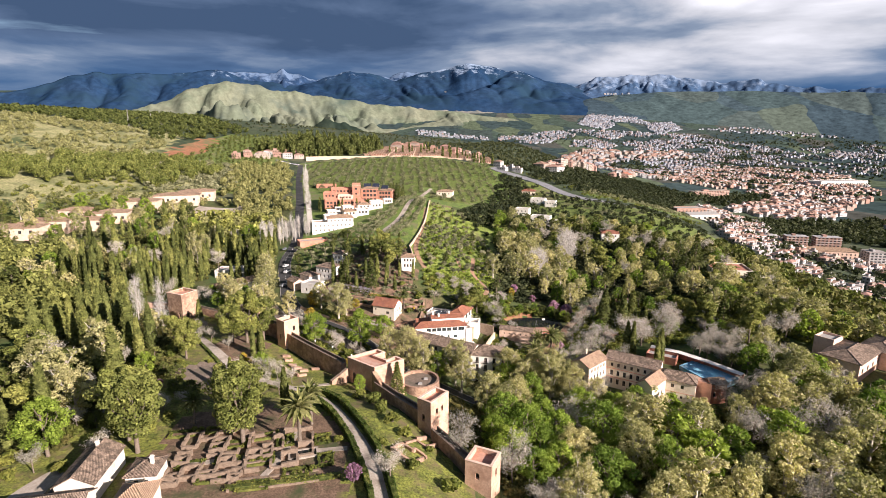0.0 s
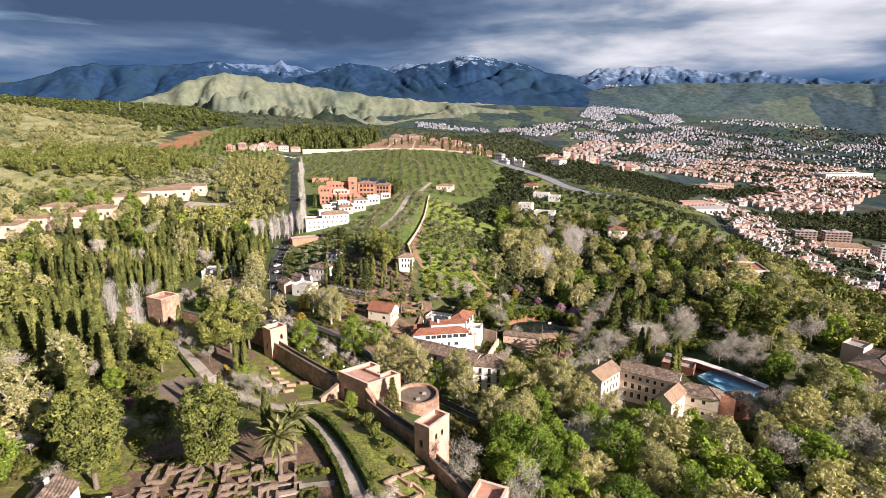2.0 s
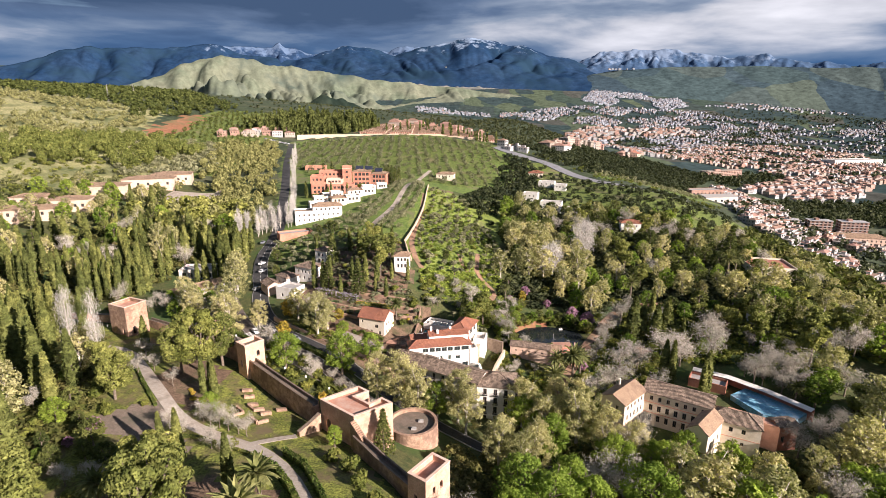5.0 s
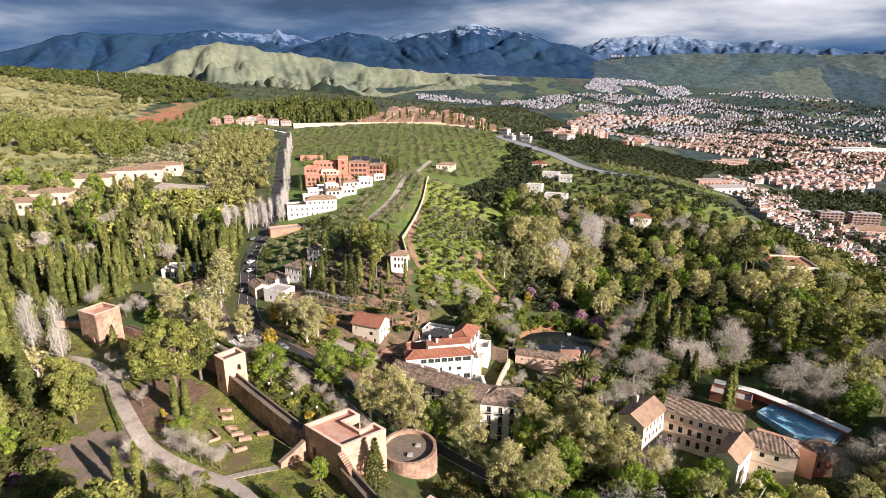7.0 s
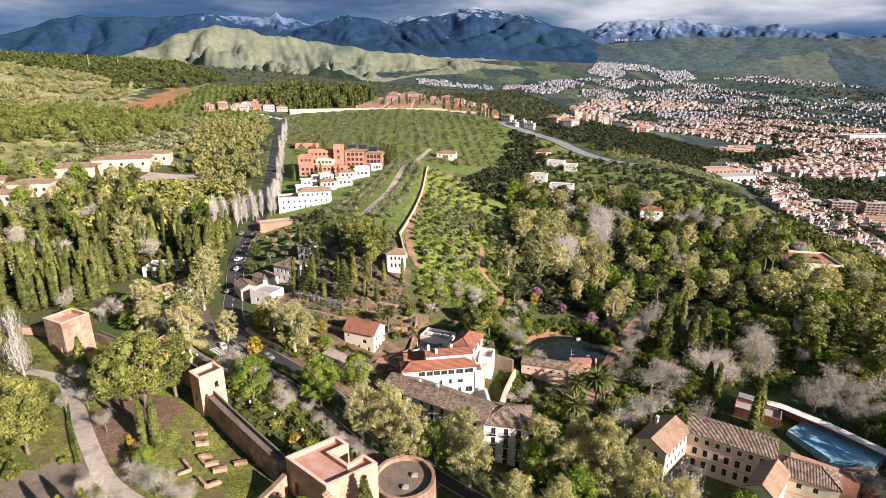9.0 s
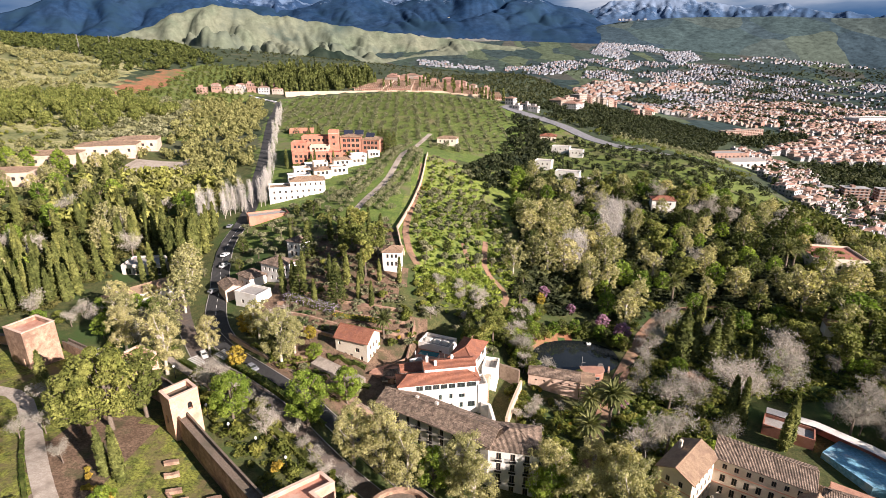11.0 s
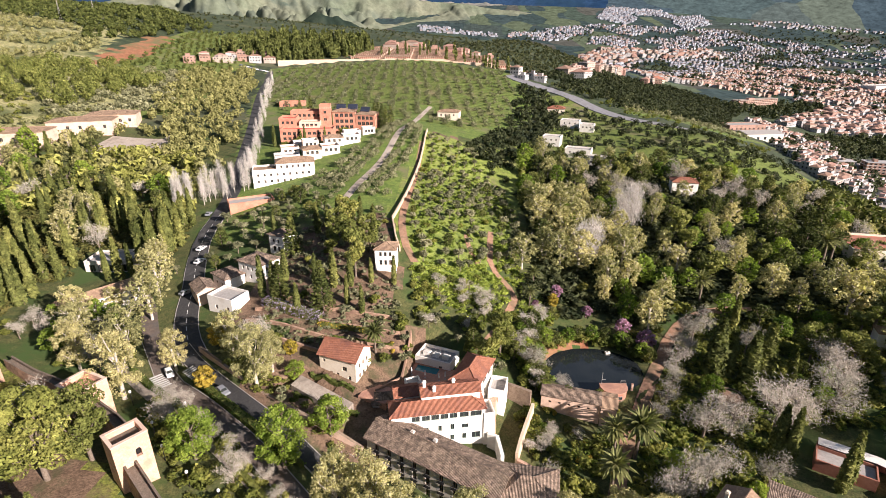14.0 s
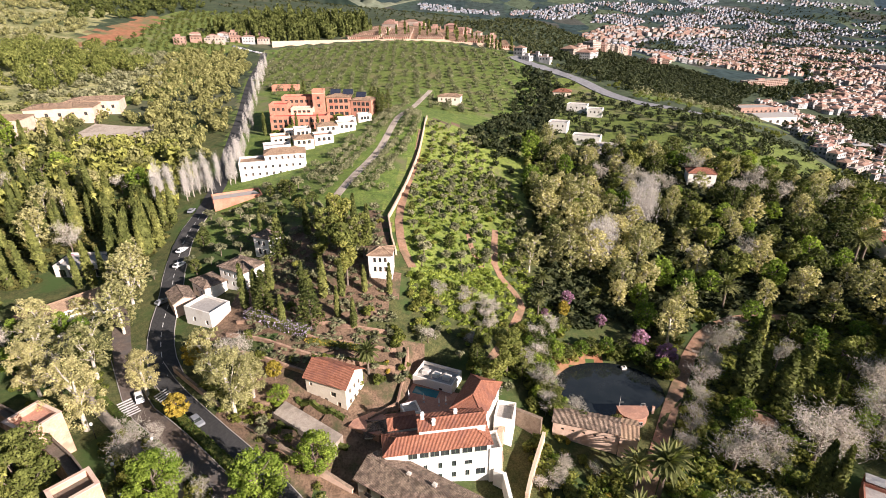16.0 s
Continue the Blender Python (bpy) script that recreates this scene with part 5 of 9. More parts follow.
building("white_shed", "small white shed with a flat roof", -8.4, 217.4, 8.4, 22, 3.8, 3.8, 2.6, M["white_wall"], "flat", tile=M["kerb"], openings={0: [(1.4, 2.3, 0.1, 1.9)]}, category="shed", parapet=0.25)

# ---- low house by the pond, and the tank house ----
building("low_house", "long low pink house with small windows, old tile roof", 25.3, 220.4, 3.4, -16, 14.6, 5.0, 3.5, M["pink_wall"], "gable", 0.9, 0.3, M["old_tile"],
         {0: rows(14.0, [(5, 0.7, 1.5, 2.1)])}, chimneys=[])
building("low_annex", "pink end room of the low house with a red tiled roof", 39.4, 216.0, 2.6, -16, 3.8, 6.0, 4.0, M["pink_wall"], "gable", 0.9, 0.25, M["tan_tile"], {})
tank = thing("tank_house", "small red brick tank house, round front, flat roof", "hut", at=pose(46.0, 226.8, 1.5))
s = Shape()
arc = [(3.5 * math.cos(a), 3.1 * math.sin(a)) for a in np.linspace(math.pi, 2 * math.pi, 17)] + [(3.5, 1.5), (-3.5, 1.5)]
s.prism(arc, -1.5, 0.7)
part("plinth", s, M["stone"], tank, "rough stone plinth")
s = Shape()
s.prism([(x * 0.98, y * 0.98) for x, y in arc], 0.7, 2.9)
part("wall", s, M["red_wall"], tank)
s = Shape()
s.prism([(x * 1.04, y * 1.04) for x, y in arc], 2.9, 3.1)
part("roof", s, M["terracotta"], tank)
s = Shape()
s.box(0.3, 1.5, -3.13, -2.85, 1.1, 2.1)
tank_window = part("window", s, M["kerb"], tank, "small window in a pale frame")
for x in (0.38, 0.94):
    s = Shape()
    s.box(x, x + 0.48, -3.15, -3.1, 1.2, 2.0)
    part("pane", s, M["pond"], tank_window)
s = Shape()
s.tube([(-3.0, 1.3, 3.05), (-3.0, 1.3, 6.6)], [0.07, 0.05], 6)
s.tube([(-3.0, 1.3, 4.4), (-2.0, 1.3, 4.4)], [0.05, 0.05], 6)
part("mast", s, M["kerb"], tank, "thin pale mast with a short arm")
s = Shape()
for k in range(5):
    x = 2.1 + 0.3 * k
    s.tube([(x, 1.2, 3.05), (x, 1.2, 4.1)], [0.035, 0.035], 5)
s.tube([(2.1, 1.2, 4.1), (3.3, 1.2, 4.1), (3.3, 0.1, 4.1), (3.3, 0.1, 3.05)], [0.04] * 4, 5)
part("railing", s, M["kerb"], tank, "pale metal ladder rail")


def brick_post(x, y, high, cap=False):
    e = thing("brick_post", "weathered brick post at the edge of the reservoir", "post", "posts by the reservoir", at=pose(x, y, grid_height(x, y), 0, 0, -12))
    s = Shape()
    s.box(-0.26, 0.26, -0.26, 0.26, -0.4, high)
    part("shaft", s, M["pink_wall"], e)
    s = Shape()
    w = 0.8 if cap else 0.33
    s.prism([(-w, -w * 0.7), (w, -w * 0.7), (w, w * 0.7), (-w, w * 0.7)], high, high + (0.35 if cap else 0.1))
    part("cap", s, M["terracotta"], e)


for x, y, high, cap in ((33.5, 226.4, 1.9, False), (36.9, 225.4, 1.8, True), (40.2, 224.8, 1.9, False), (41.0, 224.9, 1.9, False), (42.0, 225.3, 2.0, False), (51.6, 228.4, 2.2, False)):
    brick_post(x, y, high, cap)
float_box = thing("float_box", "small white float with a dark hatch on the water", "float", at=pose(50.0, 246.2, 2.0, 0, 0, 10))
s = Shape()
s.box(-0.7, 0.7, -0.5, 0.5, 0.0, 0.55)
part("hull", s, M["white_wall"], float_box)
s = Shape()
s.box(-0.3, 0.3, -0.25, 0.25, 0.55, 0.62)
part("hatch", s, M["pond"], float_box, "dark hatch")
planting_ring = thing("planting_ring", "round bare bed of brown soil inside a stone kerb", "garden bed", at=pose(77.5, 226.6, grid_height(77.5, 226.6)))
s = Shape()
for i in range(32):
    a, b = 2 * math.pi * i / 32, 2 * math.pi * (i + 1) / 32
    c0, c1 = (math.cos(a), math.sin(a)), (math.cos(b), math.sin(b))
    s.prism([(3.4 * c0[0], 3.4 * c0[1]), (3.75 * c0[0], 3.75 * c0[1]), (3.75 * c1[0], 3.75 * c1[1]), (3.4 * c1[0], 3.4 * c1[1])], -0.6, 0.4)
part("kerb", s, M["stone"], planting_ring)
s = Shape()
s.prism([(3.4 * math.cos(2 * math.pi * i / 32), 3.4 * math.sin(2 * math.pi * i / 32)) for i in range(32)], -0.6, 0.2)
part("soil", s, M["earth_path"], planting_ring)
s = Shape()
ring = [(POND[0] + (POND[2] - 0.2) * math.cos(2 * math.pi * i / 48), POND[1] + (POND[3] - 0.2) * math.sin(2 * math.pi * i / 48)) for i in range(48)]
s.quad(*[(x, y, 2.05) for x, y in ring])
tagged(part("water", s, M["pond"]), "dark still water of a round reservoir", "water", kind="structure")

# ---- the convent with its three wings ----
CV = M["cream_wall"]
building("convent_west", "convent side wing, cream and salmon, pale tiled roof", 52.9, 175.0, -0.6, 43, 12.4, 7.6, 10.1, CV, "gable", 1.9, 0.5, M["tan_tile"],
         {0: rows(12.4, [(5, 0.9, 1.0, 2.8), (5, 0.9, 4.2, 6.0), (5, 0.9, 7.4, 8.9)]), 3: rows(7.6, [(2, 0.9, 4.2, 6.0), (2, 0.9, 7.4, 8.9)])}, category="convent", bands=[(3.3, 3.55), (6.6, 6.85)], chimneys=[(8.0, 6.4, 2.6)])
acv = math.degrees(math.atan2(172.6 - 183.4, 78.4 - 61.8))
building("convent_main", "long convent wing, cream and salmon stucco, old tile roof", 61.7, 183.4, -0.6, acv, 18.6, 8.2, 10.1, CV, "gable", 1.8, 0.5, M["old_tile"],
         {0: rows(18.6, [(7, 1.0, 0.6, 2.7), (7, 1.05, 4.0, 6.0), (7, 0.9, 7.5, 8.9)]), 1: rows(8.4, [(2, 0.9, 4.2, 6.0)])}, category="convent", bands=[(3.2, 3.5), (6.6, 6.9)], shutters=())
building("convent_gable", "short convent wing with a pale gabled roof", 70.8, 162.0, -0.8, 44, 10.8, 5.4, 9.2, CV, "gable", 2.0, 0.4, M["tan_tile"], {0: rows(10.5, [(3, 0.9, 4.0, 5.8)])}, category="convent", bands=[(3.2, 3.4)])
building("convent_east", "low convent wing with an old tiled hip roof", 75.4, 171.0, 0.2, -29, 13.0, 7.0, 8.0, CV, "hip", 2.0, 0.4, M["old_tile"],
         {0: rows(11.4, [(3, 1.0, 5.2, 6.6), (3, 0.8, 1.6, 2.6)])}, category="convent", bands=[(3.6, 3.85)])
wall_run("court_retaining", [(84.6, 178.0, 6.4), (90, 174.2, 6.3), (95.6, 170.2, 6.2)], 3.4, M["salmon"], "salmon-washed terrace wall behind the convent", cap=M["terracotta"])
building("pump_house", "red brick outbuilding with an old tile roof", 94.6, 169.0, 1.0, 8, 6.0, 4.6, 5.2, M["red_wall"], "gable", 0.7, 0.3, M["old_tile"], {0: [(1.0, 2.0, 0.2, 2.2)]}, category="outbuilding")
# blue pool beside a white canopy roof
s = Shape()
cw = [(94.5, 193.8), (102.4, 198.4), (106.8, 193), (113.4, 183.4), (106.7, 179.4), (98.4, 182.4)]
s.prism(list(reversed(cw)), -3, 1.9)
tagged(part("sports_court", s, M["court"]), "light blue pool, sun sparkle put into its matt colour", "court", kind="structure")
wall_run("court_wall", [(88.9, 208.5, 4.0), (98.4, 202.3, 4.0), (106, 193.2, 4.0), (113.3, 181.5, 4.0)], 0.5, M["red_wall"], "dark red wall along the court", low=2)
can = thing("court_canopy", "long white sheet canopy roof along the court wall", "canopy")
pts = [(88.8, 208.4, 4.15), (98.2, 202.2, 4.2), (105.8, 193.1, 4.2), (113.1, 181.4, 4.2)]
for a, b in zip(pts, pts[1:]):
    A, B = Vector(a), Vector(b)
    d = (B - A).normalized()
    nn = Vector((d.y, -d.x, 0)).normalized() * 2.0
    k = Shape()
    u = Vector((0, 0, 0.12))
    w = Vector((0, 0, -0.3))
    k.quad(A - nn * 0.15, B - nn * 0.15, B + nn + w, A + nn + w), k.quad(A - nn * 0.15 + u, A + nn + w + u, B + nn + w + u, B - nn * 0.15 + u)
    k.quad(A - nn * 0.15, A - nn * 0.15 + u, B - nn * 0.15 + u, B - nn * 0.15), k.quad(A + nn + w, B + nn + w, B + nn + w + u, A + nn + w + u)
    k.quad(A - nn * 0.15, A + nn + w, A + nn + w + u, A - nn * 0.15 + u), k.quad(B - nn * 0.15, B - nn * 0.15 + u, B + nn + w + u, B + nn + w)
    part("roof_panel", k, M["white_wall"], can)
building("changing_rooms", "low ruined red-walled changing rooms with a rubble roof", 84.5, 202.5, 0.6, -34, 11.5, 5.5, 2.4, M["red_wall"], "flat", tile=M["kerb"], category="hut")

# ---- villas along the hill ----
building("belvedere", "small white three-storey villa with a pale tiled hip roof", -21.3, 259.0, 23.6, -1, 6.5, 6.0, 7.2, M["white_wall"], "hip", 1.1, 0.4, M["tan_tile"],
         {0: rows(6.5, [(3, 0.8, 4.9, 6.3), (3, 0.8, 2.0, 3.6)])}, category="villa")
building("villa_white", "white village house with an old tiled roof", -66.2, 264.0, 18.8, -28, 10.0, 8.0, 6.0, M["white_wall"], "hip", 1.4, 0.4, M["old_tile"], {0: rows(10, [(4, 0.9, 3.4, 4.7), (3, 0.9, 0.6, 2.0)]), 1: rows(8, [(2, 0.8, 3.4, 4.7)])})
building("villa_terrace", "white flat-roofed house with a walled terrace", -70.4, 248.6, 15.4, -24, 9.5, 7.0, 4.6, M["white_wall"], "flat", tile=M["kerb"], openings={0: rows(11, [(2, 1.0, 1.0, 2.4)])})
building("villa_low", "small white house with a weathered tile roof", -74.5, 262.5, 16.8, -40, 8.0, 6.5, 4.2, M["white_wall"], "hip", 1.5, 0.4, M["old_tile"], {0: rows(8, [(2, 0.9, 1.2, 2.5)])})
building("villa_old", "old cottage with a red tile roof beside the road", -80.0, 258.0, 15.6, -52, 8.5, 6.0, 3.6, M["pink_wall"], "gable", 1.4, 0.3, M["old_tile"], {})
building("villa_porch", "white hillside villa with a dark tiled roof", -60.2, 277.6, 22.2, -25, 6.0, 6.0, 6.4, M["white_wall"], "hip", 1.2, 0.4, M["old_tile"], {0: rows(6, [(2, 0.9, 3.6, 5.0), (2, 1.2, 0.4, 2.4)])})
building("roadside_row", "long white roadside house with an old tile roof", -108.8, 240.2, 14.5, 50, 21.2, 6.5, 5.0, M["white_wall"], "gable", 1.5, 0.4, M["tan_tile"], {0: rows(21.2, [(7, 0.8, 3.0, 4.2), (6, 0.9, 0.5, 2.0)])}, sink=4)
building("pavilion_flat", "flat-roofed glass-fronted garden pavilion", -124, 274, 15.0, 4, 16, 10, 4.2, M["grey_wall"], "flat", tile=M["kerb"], openings={0: rows(16, [(5, 2.0, 0.6, 3.2)])}, category="pavilion")
building("white_hotel", "long white three-storey hotel with tiled roof sections", -86, 338.2, 27.6, 17, 27, 10, 7.2, M["white_wall"], "flat", tile=M["tan_tile"],
         openings={0: rows(27, [(9, 0.9, 4.6, 5.8), (9, 0.9, 1.6, 2.9)]), 3: rows(10, [(2, 0.9, 4.6, 5.8)])}, category="hotel", sink=4)
building("white_hotel_storey", "raised white storey with a tan tiled roof", -77, 344.5, 33.0, 17, 17, 8.0, 4.0, M["white_wall"], "hip", 1.6, 0.4, M["tan_tile"], {0: rows(17, [(6, 0.9, 1.6, 3.0)])}, category="hotel", sink=2)
building("roadside_shed", "low roadside shed of red brick with a flat roof", -88.0, 314.0, 24.0, 28, 18, 8, 3.0, M["hotel_wall"], "flat", tile=M["kerb"], category="shed", sink=3)
for bx, by, bl, bw, bh, style in ((-83, 362, 12, 8, 4.6, "flat"), (-70, 366, 9, 8, 5.6, "hip"), (-62, 372, 9, 8, 4.2, "flat"), (-83, 373, 9, 8, 5.2, "flat"), (-73, 378, 8, 7, 6.4, "flat"),
                                  (-63, 384, 10, 7, 5.4, "hip"), (-54, 388, 9, 7, 4.4, "flat"), (-80, 386, 9, 6, 3.6, "flat"), (-55, 397, 9, 6, 4.0, "flat"), (-46, 404, 7, 5, 3.4, "flat")):
    building("terrace_house", "white terrace house with a tan tiled roof" if style == "hip" else "white flat-roofed terrace house", bx, by, ground_at(bx + 5, by + 3) + 0.1, 21, bl, bw, bh * 0.86, M[("white_wall", "grey_wall", "cream_wall")[int(bx + by) % 3]], style, 1.1, 0.3,
             tile=M["tan_tile"] if style == "hip" else (M["kerb"], M["terracotta"])[int(bl) % 2], openings={0: rows(bl, [(3, 1.3, bh * 0.86 - 2.2, bh * 0.86 - 0.6)]), 1: rows(bw, [(2, 1.1, bh * 0.86 - 2.1, bh * 0.86 - 0.7)])}, group="white terrace houses", sink=5, parapet=0.7)
# red hotel
RW = M["hotel_wall"]
building("red_hotel", "salmon hotel block with red roof terraces", -91.0, 399.5, 33.6, 5, 29, 10.5, 8.4, RW, "flat", tile=M["red_deck"],
         openings={0: rows(29, [(10, 1.7, 6.0, 7.6), (10, 1.7, 3.2, 4.8), (10, 1.7, 0.4, 2.0)]), 1: rows(10.5, [(3, 1.4, 5.8, 7.4)])}, category="hotel", sink=6, parapet=0.9)
building("red_hotel_west", "taller west block of the salmon hotel", -93.8, 408.5, 35.0, 5, 9.5, 11, 11.6, RW, "flat", tile=M["red_deck"], openings={0: rows(9.5, [(3, 1.4, 9.0, 10.6)]), 1: rows(11, [(3, 1.4, 9.0, 10.6)])}, category="hotel", sink=6, parapet=0.9)
building("red_hotel_step", "stepped middle terrace of the salmon hotel", -83.0, 410.4, 36.0, 5, 11.5, 8, 8.4, M["pink_wall"], "flat", tile=M["tan_tile"], openings={0: rows(11.5, [(4, 1.6, 6.4, 8.0)])}, category="hotel", sink=6, parapet=0.7)
building("red_hotel_upper", "set-back upper floors of the salmon hotel", -90.0, 419.5, 36.0, 5, 18.5, 9, 13.0, RW, "flat", tile=M["red_deck"], openings={0: rows(18.5, [(6, 1.6, 10.4, 12.0), (6, 1.6, 7.4, 9.0)])}, category="hotel", sink=6, parapet=0.8)
building("red_hotel_tower", "square stair tower of the salmon hotel", -72.6, 417.5, 36.0, 5, 6.2, 6.4, 16.6, RW, "flat", tile=M["tan_tile"], openings={0: [(2.3, 3.9, 12.6, 14.2), (2.3, 3.9, 8.6, 10.2)], 1: [(2.4, 4.0, 12.6, 14.2)]}, category="hotel", parapet=1.0, bands=[(15.6, 15.9)], band_mat=M["pink_wall"])
building("red_hotel_wing", "hotel wing with deep balconies and a tan roof", -66.0, 421.5, 36.5, 3, 13.0, 10, 12.6, RW, "hip", 1.3, 0.5, M["tan_tile"], {0: rows(13.0, [(4, 2.0, 9.6, 11.6), (4, 2.0, 6.2, 8.2), (4, 2.0, 2.8, 4.8)])}, category="hotel", sink=6)
building("red_hotel_east", "hotel end block with deep balconies", -52.8, 422.0, 37.0, -9, 11.6, 10, 10.6, RW, "hip", 1.3, 0.4, M["tan_tile"], {0: rows(11.6, [(4, 1.9, 7.6, 9.6), (4, 1.9, 4.4, 6.4)]), 1: rows(10, [(3, 1.6, 7.6, 9.4)])}, category="hotel", sink=6)


def solar_panel(x, y, z, turn):
    """A tilted collector on a steel frame."""
    th = thing("solar_panel", "dark solar collector tilted on a pale steel frame", "solar panel", "solar collectors", pose(x, y, z, 0, 0, turn))
    k = Shape()
    k.prism([(0, 0), (5.6, 0), (5.6, 0.15), (0, 0.15)], 0, 0.1)
    k.quad((0, 0, 0.3), (5.6, 0, 0.3), (5.6, 2.6, 2.7), (0, 2.6, 2.7))
    k.quad((0, 0, 0.22), (0, 2.6, 2.6), (5.6, 2.6, 2.6), (5.6, 0, 0.22))
    for p, q in (((0, 0), (5.6, 0)), ((5.6, 0), (5.6, 2.6)), ((5.6, 2.6), (0, 2.6)), ((0, 2.6), (0, 0))):
        zp, zq = 0.3 + 2.4 * p[1] / 2.6, 0.3 + 2.4 * q[1] / 2.6
        k.quad((*p, zp - 0.08), (*q, zq - 0.08), (*q, zq), (*p, zp))
    part("collector", k, M["panel"], th)
    for u in (0.1, 5.5):
        g = Shape()
        g.tube([(u, 2.5, -1.6), (u, 2.5, 2.6)], [0.06, 0.06], 5)
        part("leg", g, M["kerb"], th)


for q in ((-64.5, 426.0, 50.0, 3), (-57.5, 425.6, 50.0, 3), (-50.4, 425.0, 48.6, -9)):
    solar_panel(*q)
building("red_annex", "low red annex behind the hotel", -121, 500, 40.0, 6, 18, 8, 4.5, M["hotel_wall"], "flat", tile=M["tan_tile"], openings={0: rows(18, [(4, 1.2, 1.6, 3.2)])}, category="annex", sink=5)
building("ridge_villa", "cream villa on the ridge with a tiled roof", -6, 486, 36.2, -10, 15, 9, 3.8, M["cream_wall"], "hip", 1.3, 0.4, M["tan_tile"], {0: rows(14, [(4, 1.0, 1.2, 2.6)])}, category="villa", sink=5)
building("slope_villa", "villa with a red tiled roof on a steep slope", 83, 552, 28.0, -12, 14, 10, 5.5, M["cream_wall"], "hip", 1.8, 0.5, M["red_tile"], {0: rows(14, [(4, 1.1, 2.6, 4.0)])}, category="villa", sink=5)
for bx, by, bl, bw, bh, lab in ((65, 466, 12, 9, 5.0, "white hillside house with flat roof"), (74, 436, 16, 9, 4.6, "white terraced house with flat roof"), (82, 414, 15, 10, 5.0, "white house with flat roof below the slope"),
                               (86, 512, 14, 9, 4.6, "white cottage on the slope"), (98, 500, 10, 8, 4.5, "white cottage with garden wall")):
    building("slope_house", lab, bx, by, ground_at(bx + 5, by + 4) + 0.4, -22, bl, bw, bh, M["white_wall"], "flat", tile=M["kerb"], openings={0: rows(bl, [(3, 1.0, bh - 2.4, bh - 1.2)])}, sink=5, group="hillside houses")
building("wood_house", "white house with a red roof among trees", 112, 362, 18, -12, 12, 8, 6.0, M["white_wall"], "hip", 1.5, 0.4, M["red_tile"], {0: rows(12, [(3, 1.0, 3.4, 4.8)])})
building("park_pavilion", "small white pavilion in the park", 127, 243, 6.5, -20, 4.5, 4.5, 5.0, M["white_wall"], "hip", 1.0, 0.3, M["tan_tile"], {0: rows(4.5, [(1, 0.9, 2.6, 4.0)])}, category="pavilion")
building("red_court_house", "flat building with a red sports terrace", 162, 303, 6.0, -12, 22, 20, 6.6, M["cream_wall"], "flat", tile=M["red_wall"], openings={0: rows(22, [(5, 1.2, 2.4, 4.0)])}, category="building")
building("park_block", "tan flat-roofed block beside the park drive", 158, 198, 5.0, 33, 8, 7, 5.4, M["pink_wall"], "flat", tile=M["kerb"], openings={0: rows(12, [(2, 1.0, 2.6, 4.0)])}, category="building")
for bx, by, bl, bw in ((155, 180, 24, 13), (170, 162, 20, 12), (175, 188, 20, 12)):
    building("auditorium", "low tan auditorium wing with an old tile roof", bx, by, 2.5, 35, bl, bw, 6.0, M["pink_wall"], "hip", 2.0, 0.6, M["old_tile"], {0: rows(bl, [(4, 1.6, 1.2, 3.4)])}, group="auditorium wings", category="building", sink=5)
# palace buildings at the start of the flight
building("palace_hall", "old palace hall with a grey tiled gable roof", -71.5, 94.0, 17.4, 98, 13.5, 7.6, 4.6, M["grey_wall"], "gable", 2.0, 0.4, M["old_tile"], {3: [(3.2, 4.2, 1.6, 3.2)]}, category="palace", chimneys=[(11, 4, 3.0)])
building("palace_lantern", "square palace pavilion with a hipped tile roof", -62, 84.5, 17.4, 10, 6.5, 6.5, 6.8, M["cream_wall"], "hip", 1.8, 0.4, M["tan_tile"], {0: rows(6.5, [(2, 0.9, 3.8, 5.4)])}, category="palace")
building("palace_range", "low palace range with an old tiled roof", -94, 80, 17.4, 12, 26, 7.0, 4.8, M["cream_wall"], "gable", 1.8, 0.4, M["old_tile"], {0: rows(26, [(7, 0.9, 1.6, 3.2)])}, category="palace")
building("palace_cottage", "cream cottage with a grey tiled roof", -67.0, 97.0, 17.4, 8, 6.0, 6.5, 4.0, M["grey_wall"], "hip", 1.3, 0.4, M["old_tile"], {0: rows(6.0, [(2, 0.9, 1.6, 3.0)])}, category="cottage", chimneys=[(4.5, 3, 2.4)])
s = Shape()
s.prism([(-92, 89), (-78, 92), (-77, 106), (-90, 104)], 15, 17.75)
tagged(part("courtyard_floor", s, M["gravel"]), "pale paved palace courtyard", "pavement", kind="structure")
s = Shape()
s.prism([(-84, 93), (-80.5, 94), (-81, 101), (-84.5, 100)], 17.0, 17.8)
tagged(part("courtyard_basin", s, M["pond"]), "long dark courtyard basin", "basin", kind="structure")
# visitors' buildings on the hillside
for bx, by, ga, bl, bw, bh in ((-268, 296, 12, 30, 14, 7), (-262, 318, 12, 26, 14, 7), (-247, 330, 14, 26, 12, 7), (-240, 352, 16, 22, 14, 8), (-246, 386, 14, 30, 16, 8), (-232, 416, 18, 34, 18, 8), (-222, 436, 18, 28, 16, 8), (-262, 352, 10, 20, 12, 7)):
    building("visitor_block", "sand-coloured low block with a pale tiled roof", bx, by, ground_at(bx + 10, by + 6) + 0.5, ga, bl, bw, bh - 1.5, M["convent_wall"], "hip", 1.6, 0.5, M["tan_tile"],
             {0: rows(bl, [(5, 1.6, 2.0, 4.0)])}, group="visitor blocks", category="building", sink=6)

